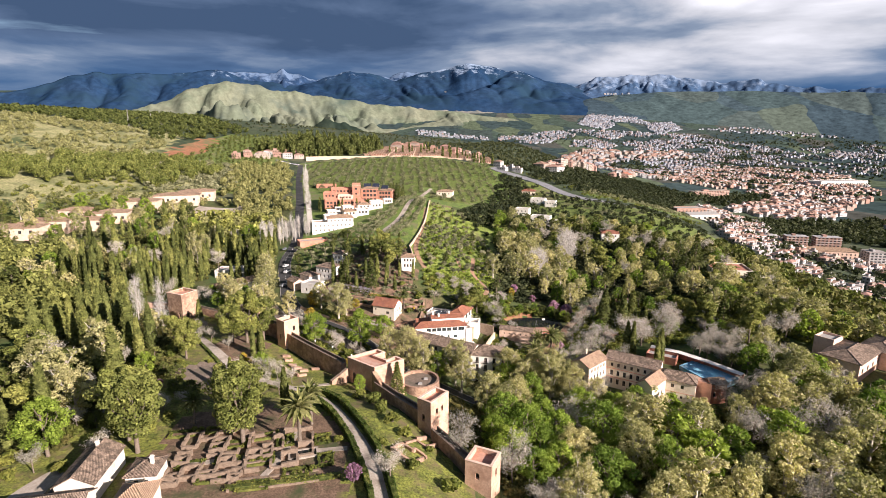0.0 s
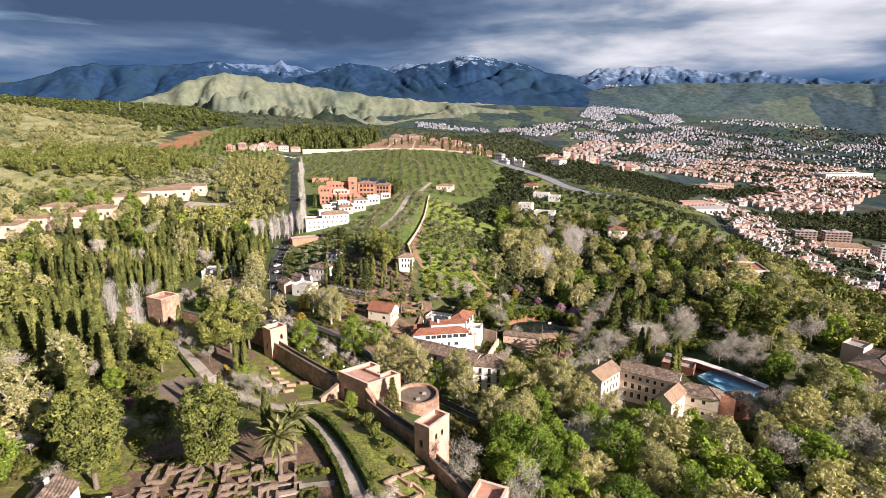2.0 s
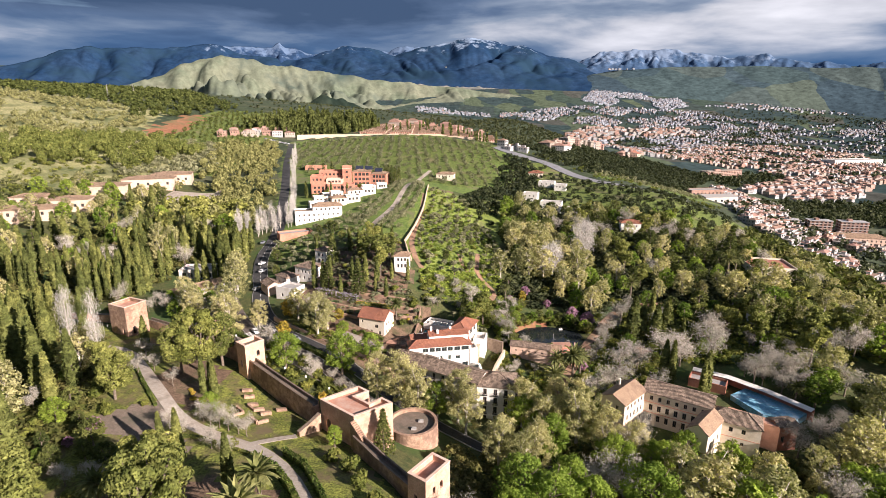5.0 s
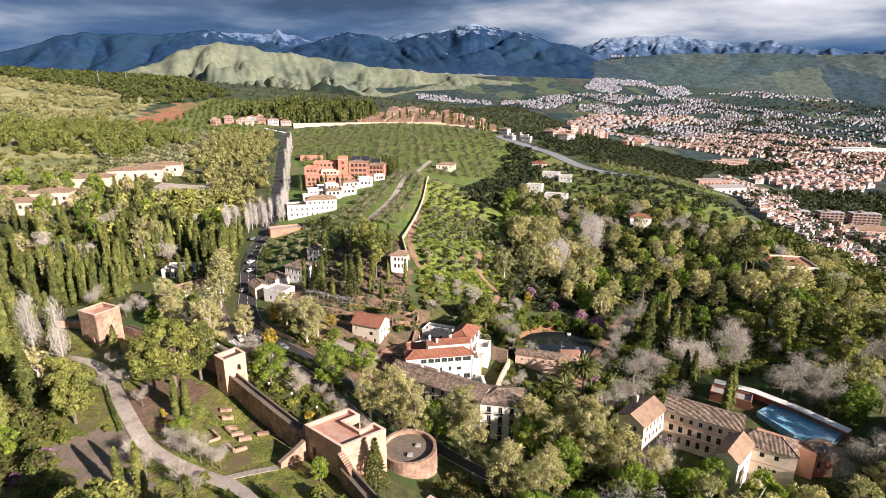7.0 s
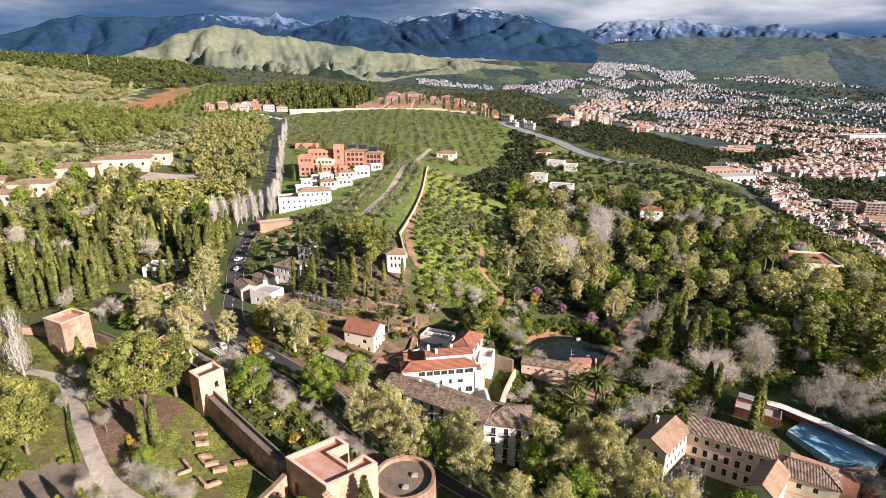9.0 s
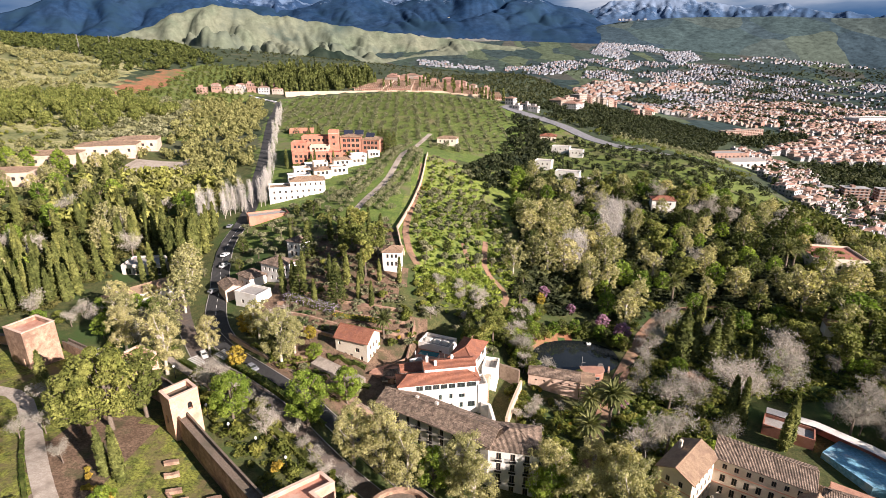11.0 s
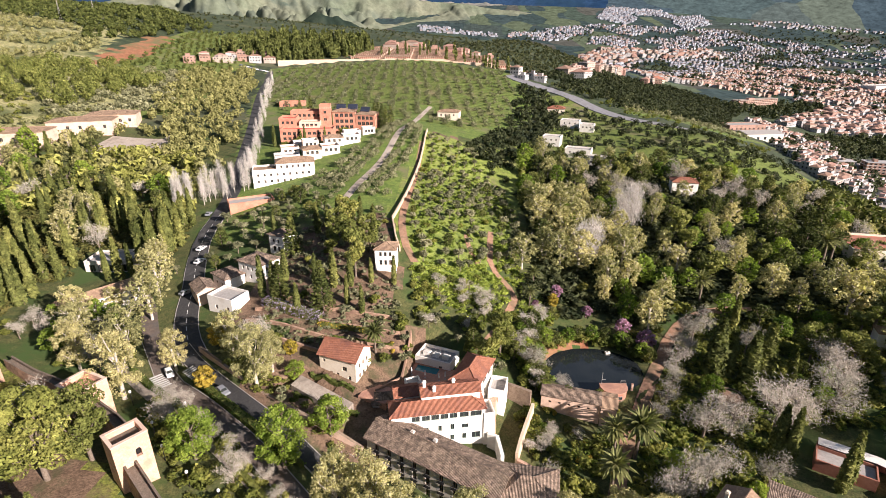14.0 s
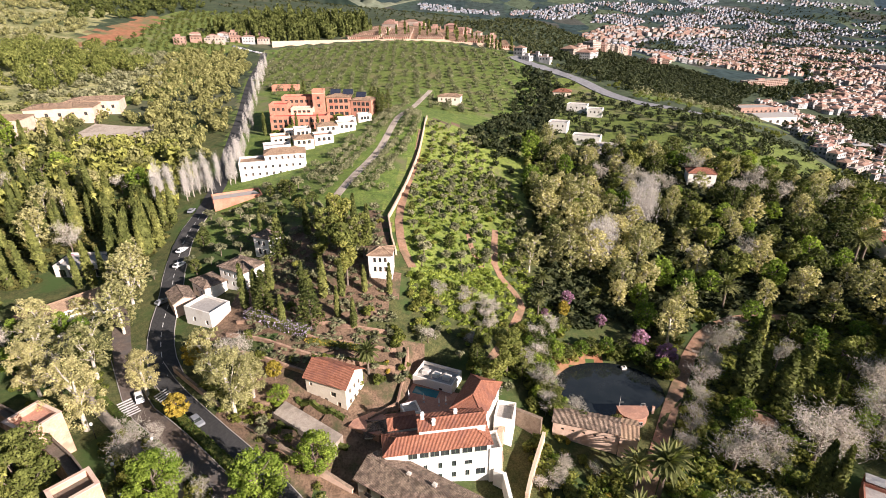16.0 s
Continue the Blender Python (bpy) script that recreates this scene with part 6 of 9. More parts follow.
# ---- boundary walls ----
wall_run("grove_wall", [(x, y, grid_height(x, y) + 1.6) for p in zip(OLIVE_WALL, OLIVE_WALL[1:]) for x, y in [tuple(Vector(p[0]).lerp(Vector(p[1]), k)) for k in (0, 0.25, 0.5, 0.75)]][:-8],
         0.5, M["cem_wall"], "long pale rendered wall down the ridge", low=1.5)
wall_run("cemetery_wall", [(-187, 722, 62.0), (-150, 736, 62.1), (-105, 746, 62.2), (-55, 748, 62.4), (-5, 748, 62.4), (8, 747, 59.8), (56, 742, 57.7)], 1.2, M["cem_wall"], "long pale retaining wall of the cemetery", low=6)
wall_run("lane_wall", [(-66, 231, 14.0), (-55.3, 222.5, 13.6), (-44, 214, 12.8), (-33.1, 207.5, 12.2), (-24, 203, 10.8), (-17.5, 200.6, 8.0)], 0.7, M["pink_wall"], "pale retaining wall along the avenue", cap=M["stone"], low=4)
wall_run("terrace_wall", [(15.8, 222.5, 9.2), (19, 221, 9.0), (22.4, 219.2, 8.8)], 0.9, M["stone"], "ruined terrace wall of brown rubble", low=4)
wall_run("ruin_wall", [(12.0, 208.0, 8.6), (12.3, 214.5, 9.2), (15.4, 221.8, 9.3)], 1.2, M["tapia"], "tall crumbling brown masonry wall", low=5)
wall_run("garden_boundary", [(22.8, 217.6, 6.4), (21.2, 213.6, 6.2), (19.7, 209.9, 6.0), (18.2, 206, 5.6), (16.9, 202.1, 5.2)], 0.7, M["cem_wall"], "pale rendered garden wall", low=3)
wall_run("garden_boundary_end", [(17.0, 201.4, 4.0), (20.5, 199.2, 3.6), (25, 197, 3.0)], 0.8, M["tapia"], "low crumbling reddish wall", low=3)
wall_run("passage_wall", [(10.6, 206.4, 7.0), (12.7, 205.4, 7.0), (13.4, 199.8, 6.6)], 0.8, M["white_wall"], "white coped passage wall", low=4)
wall_run("house_wall", [(-16.6, 216.8, 11.0), (-10.6, 221.4, 11.4), (-9.6, 230, 12.8), (-9.0, 237, 15.6)], 0.4, M["rampart"], "pale party wall between garden and terrace", low=3)
for i, yy in enumerate((227.0, 232.0, 237.0, 242.0)):
    line = [(-58 + i * 1.5, yy + 10 - i), (-51, yy + 7.5), (-44, yy + 5), (-38, yy + 2.5), (-33, yy + 0.8)] + ([(-26, yy - 0.2), (-18, yy - 0.8), (-12, yy - 1.0)] if i else [])
    wall_run("garden_terrace", [(x, y, grid_height(x, y) + 1.0) for x, y in line], 0.6, M["rampart"], "stepped garden retaining wall of dark rubble", low=2.0)
s = Shape()
m = pose(-21.0, 216.6, 0, 0, 0, -22)
q = [m @ Vector((u, v, 0)) for u, v in ((1, -1.5), (8.5, -1.5), (8.5, 4.5), (1, 4.5))]
s.prism([(p.x, p.y) for p in q], 6.0, 10.5)
tagged(part("patio_floor", s, M["terracotta"]), "terracotta patio beside the white house", "patio", kind="structure")
s = Shape()
m = pose(-37, 217.5, 0, 0, 0, -24)
q = [m @ Vector((u, v, 0)) for u, v in ((0, -1.0), (17, -3.4), (17, 0.8), (0, 3.2))]
s.prism([(p.x, p.y) for p in q], 8.0, [12.45, 11.3, 11.3, 12.5])
tagged(part("forecourt", s, M["paving"]), "pale gravel forecourt below the white house", "pavement", kind="structure")
# ---- the town on the plain: houses too many to count ----
M["town_white"] = material("town_white", (0.34, 0.335, 0.33), (0.48, 0.47, 0.46), 0.08, 0.9, islands=0.16)
M["town_cream"] = material("town_cream", (0.33, 0.275, 0.225), (0.42, 0.355, 0.295), 0.08, 0.9, islands=0.16)
M["town_brick"] = material("town_brick", (0.30, 0.185, 0.14), (0.39, 0.26, 0.20), 0.08, 0.9, islands=0.16)
M["town_roof"] = material("town_roof", (0.24, 0.145, 0.105), (0.36, 0.235, 0.175), 0.15, 0.9, islands=0.25)
M["town_grey"] = material("town_grey", (0.28, 0.25, 0.23), (0.40, 0.36, 0.33), 0.15, 0.9, islands=0.2)

# duller, bluer copies of the town colours, with distance haze mixed in
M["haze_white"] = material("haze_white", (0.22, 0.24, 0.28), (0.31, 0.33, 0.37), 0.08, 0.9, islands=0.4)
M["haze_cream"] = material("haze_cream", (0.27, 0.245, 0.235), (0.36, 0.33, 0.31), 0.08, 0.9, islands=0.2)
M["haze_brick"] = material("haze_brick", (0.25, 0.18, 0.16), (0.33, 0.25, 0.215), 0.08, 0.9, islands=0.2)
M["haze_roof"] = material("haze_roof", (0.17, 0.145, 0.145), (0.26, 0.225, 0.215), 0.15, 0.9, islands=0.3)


def houses(name, polys, gap, label, seed, size=(9, 14), tall=(5, 9), walls=(0.6, 0.25, 0.15), flat_share=0.3, keep=0.85, way=25, windows=False, clump=0.0, far=False, level=None):
    """Small houses with hipped or flat roofs, in rough rows."""
    r = np.random.default_rng(seed)
    V, F, I, W = [], [], [], []
    c0, s0 = math.cos(radians(way)), math.sin(radians(way))
    for poly in polys:
        P = np.array(poly)
        u, v = P @ (c0, s0), P @ (-s0, c0)
        for b in np.arange(v.min(), v.max(), gap * 1.05):
            for a in np.arange(u.min(), u.max(), gap):
                a2, b2 = a + r.normal() * gap * 0.15, b + r.normal() * gap * 0.12
                x, y = a2 * c0 - b2 * s0, a2 * s0 + b2 * c0
                if not inside(poly, x, y) or r.random() > keep or (clump and noise.noise((x * clump, y * clump, seed)) < -0.1):
                    continue
                L, D = r.uniform(*size), r.uniform(*size) * 0.8
                H = r.uniform(*tall)
                t = radians(way + r.normal() * 7)
                c, s_ = math.cos(t), math.sin(t)
                z = ground_at(x, y) if level is None else level
                wall = int(np.searchsorted(np.cumsum(walls), r.random() * sum(walls)))
                k = len(V)

                def put(px, py, pz):
                    V.append((x + px * c - py * s_, y + px * s_ + py * c, z + pz))

                q = [(-L / 2, -D / 2), (L / 2, -D / 2), (L / 2, D / 2), (-L / 2, D / 2)]
                for px, py in q:
                    put(px, py, -4)
                for px, py in q:
                    put(px, py, H)
                for i in range(4):
                    j = (i + 1) % 4
                    F.append((k + i, k + j, k + 4 + j, k + 4 + i)), I.append(wall)
                if r.random() < flat_share:
                    F.append((k + 4, k + 5, k + 6, k + 7)), I.append(4 if r.random() < 0.6 else 3)
                    e = len(V)
                    w, d = L * 0.2, D * 0.2
                    ox, oy = r.uniform(-L * 0.2, L * 0.2), r.uniform(-D * 0.2, D * 0.2)
                    for pz in (H - 0.1, H + 2.2):
                        for px, py in ((-w, -d), (w, -d), (w, d), (-w, d)):
                            put(px + ox, py + oy, pz)
                    for i in range(4):
                        j = (i + 1) % 4
                        F.append((e + i, e + j, e + 4 + j, e + 4 + i)), I.append(wall)
                    F.append((e + 4, e + 5, e + 6, e + 7)), I.append(3)
                else:
                    e = len(V)
                    o = 0.4
                    for px, py in q:
                        put(px + math.copysign(o, px), py + math.copysign(o, py), H)
                    rz = H + D * 0.22
                    put(-L / 2 + D * 0.45, 0, rz), put(L / 2 - D * 0.45, 0, rz)
                    F.append((e, e + 1, e + 5, e + 4)), F.append((e + 2, e + 3, e + 4, e + 5))
                    F.append((e + 1, e + 2, e + 5, e + 5)), F.append((e + 3, e, e + 4, e + 4))
                    I += [3] * 4
                if windows:
                    for side in range(4):
                        (ax, ay), (bx, by) = q[side], q[(side + 1) % 4]
                        ln = math.hypot(bx - ax, by - ay)
                        dx, dy = (bx - ax) / ln, (by - ay) / ln
                        nx_, ny_ = dy * 0.05, -dx * 0.05
                        for fl in range(max(1, int(H / 3))):
                            for w0 in np.arange(1.4, ln - 1.6, 2.9):
                                e = len(V)
                                zz = H - 2.4 - 3.0 * fl
                                for uu, vv in ((w0, zz), (w0 + 1.1, zz), (w0 + 1.1, zz + 1.4), (w0, zz + 1.4)):
                                    put(ax + dx * uu + nx_, ay + dy * uu + ny_, vv)
                                F.append((e, e + 1, e + 2, e + 3)), I.append(5)
    tri = [f for f in F]
    me = bpy.data.meshes.new(name)
    clean = [tuple(dict.fromkeys(f)) for f in tri]
    me.from_pydata(V, [], clean)
    # far quarters take the copies with painted haze
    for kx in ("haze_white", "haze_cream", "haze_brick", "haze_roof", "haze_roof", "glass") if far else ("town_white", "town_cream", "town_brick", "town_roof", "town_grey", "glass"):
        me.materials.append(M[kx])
    me.polygons.foreach_set("material_index", np.array(I, np.int32))
    me.update()
    return tagged(new(name, me), label, "houses", kind="stuff")


houses("town_near", [[(252, 425), (268, 480), (330, 640), (400, 780), (440, 900), (470, 900), (500, 780), (430, 690), (500, 620), (600, 580), (520, 430), (440, 345), (370, 330), (310, 370)]], 10.5, "white houses of the town at the foot of the hill", 80, (6.5, 11), (4, 8), (0.8, 0.15, 0.05), 0.68, 0.78, 35, True, 0.012)
houses("town_river", [[(500, 930), (600, 875), (720, 935), (780, 1010), (760, 1160), (640, 1060)], [(640, 720), (780, 910), (1000, 1000), (1100, 900), (800, 700)]], 13, "white and cream houses with tiled roofs beside the river", 81, (9, 15), (5, 10), (0.72, 0.22, 0.06), 0.35, 0.9, 28, True)
houses("town_middle", [[(560, 1340), (760, 1160), (790, 1010), (1040, 1225), (1300, 1700), (1251, 2017), (1136, 2130), (742, 1830), (600, 1700)]], 11.5, "dense town quarter of cream and brick houses with tiled roofs", 82, (6.5, 12), (4, 9), (0.48, 0.32, 0.20), 0.3, 0.84, 22, False, 0.012)
houses("town_hill_quarter", [[(420, 1240), (560, 1300), (560, 1500), (680, 1800), (560, 1800), (400, 1500)]], 14, "white houses on a low hill", 83, (8, 14), (5, 9), (0.7, 0.2, 0.1), 0.3, 0.8, 15, True)
houses("town_blocks", [[(482, 2126), (817, 2338), (1094, 2339), (1167, 2593), (959, 2592), (699, 2663), (538, 2383)]], 27, "brick and white apartment blocks", 84, (12, 24), (7, 15), (0.5, 0.25, 0.25), 0.55, 0.75, 12, True)
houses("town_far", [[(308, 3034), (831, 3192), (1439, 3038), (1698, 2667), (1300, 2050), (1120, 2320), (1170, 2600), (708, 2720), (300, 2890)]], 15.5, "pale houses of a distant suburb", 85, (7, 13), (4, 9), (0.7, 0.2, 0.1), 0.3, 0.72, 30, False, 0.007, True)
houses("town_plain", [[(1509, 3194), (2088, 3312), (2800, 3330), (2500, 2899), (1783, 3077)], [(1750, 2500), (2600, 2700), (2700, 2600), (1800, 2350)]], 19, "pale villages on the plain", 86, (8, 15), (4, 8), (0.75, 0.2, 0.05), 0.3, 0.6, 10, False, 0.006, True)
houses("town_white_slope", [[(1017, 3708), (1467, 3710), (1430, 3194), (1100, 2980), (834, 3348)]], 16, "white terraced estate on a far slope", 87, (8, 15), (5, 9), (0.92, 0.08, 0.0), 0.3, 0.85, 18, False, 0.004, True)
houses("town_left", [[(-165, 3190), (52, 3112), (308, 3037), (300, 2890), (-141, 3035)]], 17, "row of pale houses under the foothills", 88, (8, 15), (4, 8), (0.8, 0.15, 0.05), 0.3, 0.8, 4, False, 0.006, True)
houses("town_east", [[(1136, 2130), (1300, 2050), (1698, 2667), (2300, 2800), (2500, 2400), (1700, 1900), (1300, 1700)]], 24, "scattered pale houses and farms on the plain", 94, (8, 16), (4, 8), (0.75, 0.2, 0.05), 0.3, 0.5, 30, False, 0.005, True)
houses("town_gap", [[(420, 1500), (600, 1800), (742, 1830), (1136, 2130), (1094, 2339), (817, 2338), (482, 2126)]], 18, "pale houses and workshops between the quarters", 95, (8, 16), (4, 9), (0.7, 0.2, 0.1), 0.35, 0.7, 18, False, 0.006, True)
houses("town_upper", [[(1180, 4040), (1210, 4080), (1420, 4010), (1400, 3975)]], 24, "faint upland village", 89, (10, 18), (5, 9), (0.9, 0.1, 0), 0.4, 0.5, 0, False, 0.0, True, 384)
houses("cemetery_buildings", [[(-96, 838), (-10, 842), (40, 806), (60, 830), (10, 880), (-90, 890)]], 19, "red-brown cemetery chapels and walls", 90, (9, 20), (2.5, 5), (0.05, 0.25, 0.7), 0.35, 0.6, -6)


def burial_block(x, y, turn, L):
    """A long low wall of burial niches under a flat tiled top."""
    th = thing("burial_block", "long low block of burial niches, brown brick, flat tiled top", "tomb block", "burial blocks", pose(x, y, ground_at(x + L / 2, y) - 0.2, 0, 0, turn))
    k = Shape()
    facade(k, (0, 0), (L, 0), -3, 2.9, spread(L, int(L / 2.4), 1.9, 0.5, 2.5, 0.6), 0.5)
    k.quad((0, 0.5, -3), (L, 0.5, -3), (L, 0.5, 2.9), (0, 0.5, 2.9), m=1)
    facade(k, (L, 0), (L, 2.8), -3, 2.9, []), facade(k, (L, 2.8), (0, 2.8), -3, 2.9, []), facade(k, (0, 2.8), (0, 0), -3, 2.9, [])
    part("front", k, [M["convent_wall"], M["town_brick_dark"]], th)
    k = Shape()
    k.box(-0.3, L + 0.3, -0.4, 3.1, 2.9, 3.2)
    part("top", k, M["tan_tile"], th)


for k in range(9):
    for a, b in ((-112 + 3 * k, -78 + k), (-72 + k, -42), (-34, -4 - k)):
        burial_block(a, 757 + 8.5 * k, 0, b - a)
for k in range(8):
    burial_block(10 + 2 * k, 756 + 7 * k, -6, 30)
    burial_block(44 + 2 * k, 752 + 7 * k, -6, 26 - 2 * k)
houses("hilltop_flats", [[(-268, 686), (-198, 732), (-206, 760), (-276, 722)]], 13, "row of brick and cream flats behind bare poplars", 91, (9, 14), (4, 7), (0.2, 0.5, 0.3), 0.4, 0.95, 18, True)
houses("roadside_houses", [[(62, 668), (100, 650), (96, 630), (66, 645)]], 12, "white houses beside the ring road", 92, (8, 13), (4, 7), (0.9, 0.1, 0), 0.5, 0.95, -30, True)
houses("ridge_row", [[(130, 840), (330, 1180), (360, 1170), (170, 830)], [(330, 1000), (400, 1100), (380, 1130), (310, 1030)]], 20, "brick apartment rows on a ridge", 93, (14, 24), (7, 12), (0.3, 0.3, 0.4), 0.4, 0.85, 60, True)


def flats(label, x, y, z, turn, L, W, floors, wall, band, group=""):
    """An apartment slab with window bands and pale floor edges."""
    th = thing("apartment_block", label, "building", group, pose(x, y, z, 0, 0, turn))
    H = floors * 3.0
    s = Shape()
    c = [(0, 0), (L, 0), (L, W), (0, W)]
    ops = {}
    for side, ln in ((0, L), (1, W), (2, L), (3, W)):
        o = []
        for f_ in range(floors):
            n = max(1, int(ln / 4.5))
            o += [(a, b, f_ * 3 + 0.9, f_ * 3 + 2.4) for a, b, _, _ in spread(ln, n, 2.6, 0, 1)]
        ops[side] = o
    Ps = [facade(s, c[i], c[(i + 1) % 4], -8, H, ops[i], 0.5) for i in range(4)]
    s.quad((0, 0, H), (L, 0, H), (L, W, H), (0, W, H))
    s.box(L * 0.3, L * 0.45, W * 0.3, W * 0.7, H, H + 2.6)
    part("wall", s, wall, th)
    for side, rows_ in ops.items():
        for u0, u1, v0, v1 in rows_:
            g = Shape()
            P = Ps[side]
            g.quad(P(u0, v0, 0.5), P(u1, v0, 0.5), P(u1, v1, 0.5), P(u0, v1, 0.5))
            if side in (0, 3):
                part("window", g, M["glass"], th)
            else:
                s.quad(P(u0, v0, 0.5), P(u1, v0, 0.5), P(u1, v1, 0.5), P(u0, v1, 0.5))
    b = Shape()
    for f_ in range(floors + 1):
        b.box(-0.35, L + 0.35, -0.35, W + 0.35, f_ * 3 - 0.12, f_ * 3 + 0.35)
    part("floor_edges", b, band, th)
    return th


flats("tall brick apartment slab with pale floor bands", 430, 640, -53, -12, 24, 13, 7, M["town_brick"], M["town_white"], "apartment slabs")
flats("tall brick apartment slab with pale floor bands", 462, 633, -53, -12, 28, 13, 7, M["town_brick"], M["town_white"], "apartment slabs")
flats("cream apartment slab with flat roof", 408, 650, -51, -12, 15, 13, 6, M["town_cream"], M["town_white"])
flats("white apartment tower at the edge of town", 470, 560, -56, -8, 18, 16, 7, M["town_white"], M["town_grey"])
flats("long orange-brick apartment block", 512, 1060, -34, 22, 96, 16, 4, M["town_brick"], M["town_cream"])
building("town_school", "long pink institutional building with a tiled roof", 400, 575, -44, -14, 60, 16, 9, M["pink_wall"], "hip", 3, 0.5, M["tan_tile"], {0: rows(60, [(14, 1.5, 5, 7), (14, 1.5, 1.5, 3.5)])}, category="building", sink=8)
building("warehouse", "long pale industrial shed with a curved grey roof", 330, 690, -20, 8, 44, 26, 7, M["grey_wall"], "gable", 2, 0.3, M["kerb"], {0: rows(44, [(5, 3, 1, 4)])}, category="shed", sink=8)
building("brick_works", "brick works building with a flat roof", 330, 730, -18, 8, 46, 20, 8, M["town_brick"], "flat", tile=M["kerb"], openings={0: rows(46, [(8, 2, 3, 5)])}, category="building", sink=8)
building("long_white_hall", "long white hall on the plain", 1032, 1429, -47, 10, 150, 40, 14, M["white_wall"], "flat", tile=M["kerb"], openings={0: rows(150, [(20, 3, 4, 9)])}, category="building")
building("red_roof_lodge", "lodge with a bright red pyramid roof", 412, 1215, -6, 0, 26, 20, 7, M["cream_wall"], "hip", 6, 1.2, M["red_wall"], {0: rows(26, [(5, 2, 2, 4.5)])}, category="building", sink=10)
# ---- trees: a few shapes of each kind, then copies on the ground ----
rng = np.random.default_rng(7)


def leaf_cloud(points, size, flat=0.0, seed=0, stretch=1.0, loose=0.75):
    """Leaf clumps at the points, one triangle each; where the points carry an outward way, the clumps lie roughly across it."""
    r = np.random.default_rng(seed)
    n = len(points)
    d = r.normal(size=(n, 3))
    if points.shape[1] == 6:
        w = points[:, 3:] + r.normal(size=(n, 3)) * loose * 0.58
        points = points[:, :3]
        w /= np.linalg.norm(w, axis=1)[:, None] + 1e-9
        d -= w * (d * w).sum(1)[:, None]
        d /= np.linalg.norm(d, axis=1)[:, None] + 1e-9
        e = np.cross(w, d)
    else:
        d[:, 2] *= 1 - flat
        d /= np.linalg.norm(d, axis=1)[:, None] + 1e-9
        e = np.cross(d, r.normal(size=(n, 3)))
        e /= np.linalg.norm(e, axis=1)[:, None] + 1e-9
    s = size * r.uniform(0.6, 1.5, (n, 1))
    u, v = d * s * stretch, e * s * 0.8
    V = np.stack([points - u * 0.7 - v * 0.8, points + v, points + u], 1).reshape(-1, 3)
    F = np.arange(3 * n).reshape(-1, 3)
    return V, F


def lumps(n, centres, radii, r, shell=0.55):
    """Points in the outer part of several round lumps, each with its outward way."""
    i = r.integers(0, len(centres), n)
    d = r.normal(size=(n, 3))
    d /= np.linalg.norm(d, axis=1)[:, None]
    k = shell + (1 - shell) * r.random((n, 1)) ** 0.7
    return np.concatenate([np.array(centres)[i] + d * k * np.array(radii)[i], d], 1)


def limb_tree(r, h, crown, spread_, n, levels=2, lean=0.15, first=0.3, rad=None, sides=6):
    """Trunk and limbs; returns the shape and the limb ends."""
    s = Shape()
    rad = rad or 0.022 * h + 0.06
    top = Vector((r.normal() * lean, r.normal() * lean, h * 0.72))
    mid = Vector((top.x * 0.3 + r.normal() * 0.1, top.y * 0.3, h * 0.35))
    s.tube([(0, 0, -0.6), (0, 0, 0.15), tuple(mid), tuple(top)], [rad * 1.5, rad, rad * 0.75, rad * 0.3], sides)
    ends = [top]
    for i in range(n):
        a = 2 * math.pi * (i + r.random() * 0.7) / n
        z = h * (first + (0.72 - first) * (i + r.random()) / n)
        b = Vector((0, 0, z)).lerp(top, 0.0) + Vector((mid.x, mid.y, 0)) * (z / h)
        L = spread_ * (0.65 + 0.5 * r.random())
        e = b + Vector((math.cos(a) * L, math.sin(a) * L, h * (0.16 + 0.22 * r.random())))
        m = b.lerp(e, 0.5) + Vector((0, 0, -0.04 * h))
        s.tube([tuple(b), tuple(m), tuple(e)], [rad * 0.42, rad * 0.3, rad * 0.1], 4)
        ends += [m, e]
        if levels > 1:
            for j in range(3):
                q = m.lerp(e, r.random())
                w = q + Vector((r.normal(), r.normal(), abs(r.normal()) + 0.4)) * L * 0.32
                s.tube([tuple(q), tuple(w)], [rad * 0.16, rad * 0.05], 3)
                ends.append(w)
    return s, ends


def twigs(ends, n, length, thick, r, up=0.5):
    """Fine bare twigs as slim blades round the limb ends."""
    E = np.array([tuple(e) for e in ends])
    p = E[r.integers(0, len(E), n)] + r.normal(size=(n, 3)) * length * 0.55
    d = r.normal(size=(n, 3))
    d[:, 2] += up
    d /= np.linalg.norm(d, axis=1)[:, None]
    L = length * r.uniform(0.5, 1.2, (n, 1))
    e = np.cross(d, r.normal(size=(n, 3)))
    e /= np.linalg.norm(e, axis=1)[:, None] + 1e-9
    q = np.cross(d, e)
    V = np.stack([p - e * thick, p + e * thick, p + d * L + q * L * 0.2, p + d * L * 0.5 + q * L * 0.35], 1).reshape(-1, 3)
    k = np.arange(n)[:, None] * 4
    F = np.concatenate([k + [0, 1, 2], k + [1, 3, 0]], 1).reshape(-1, 3)
    return V, F


KINDS = {}


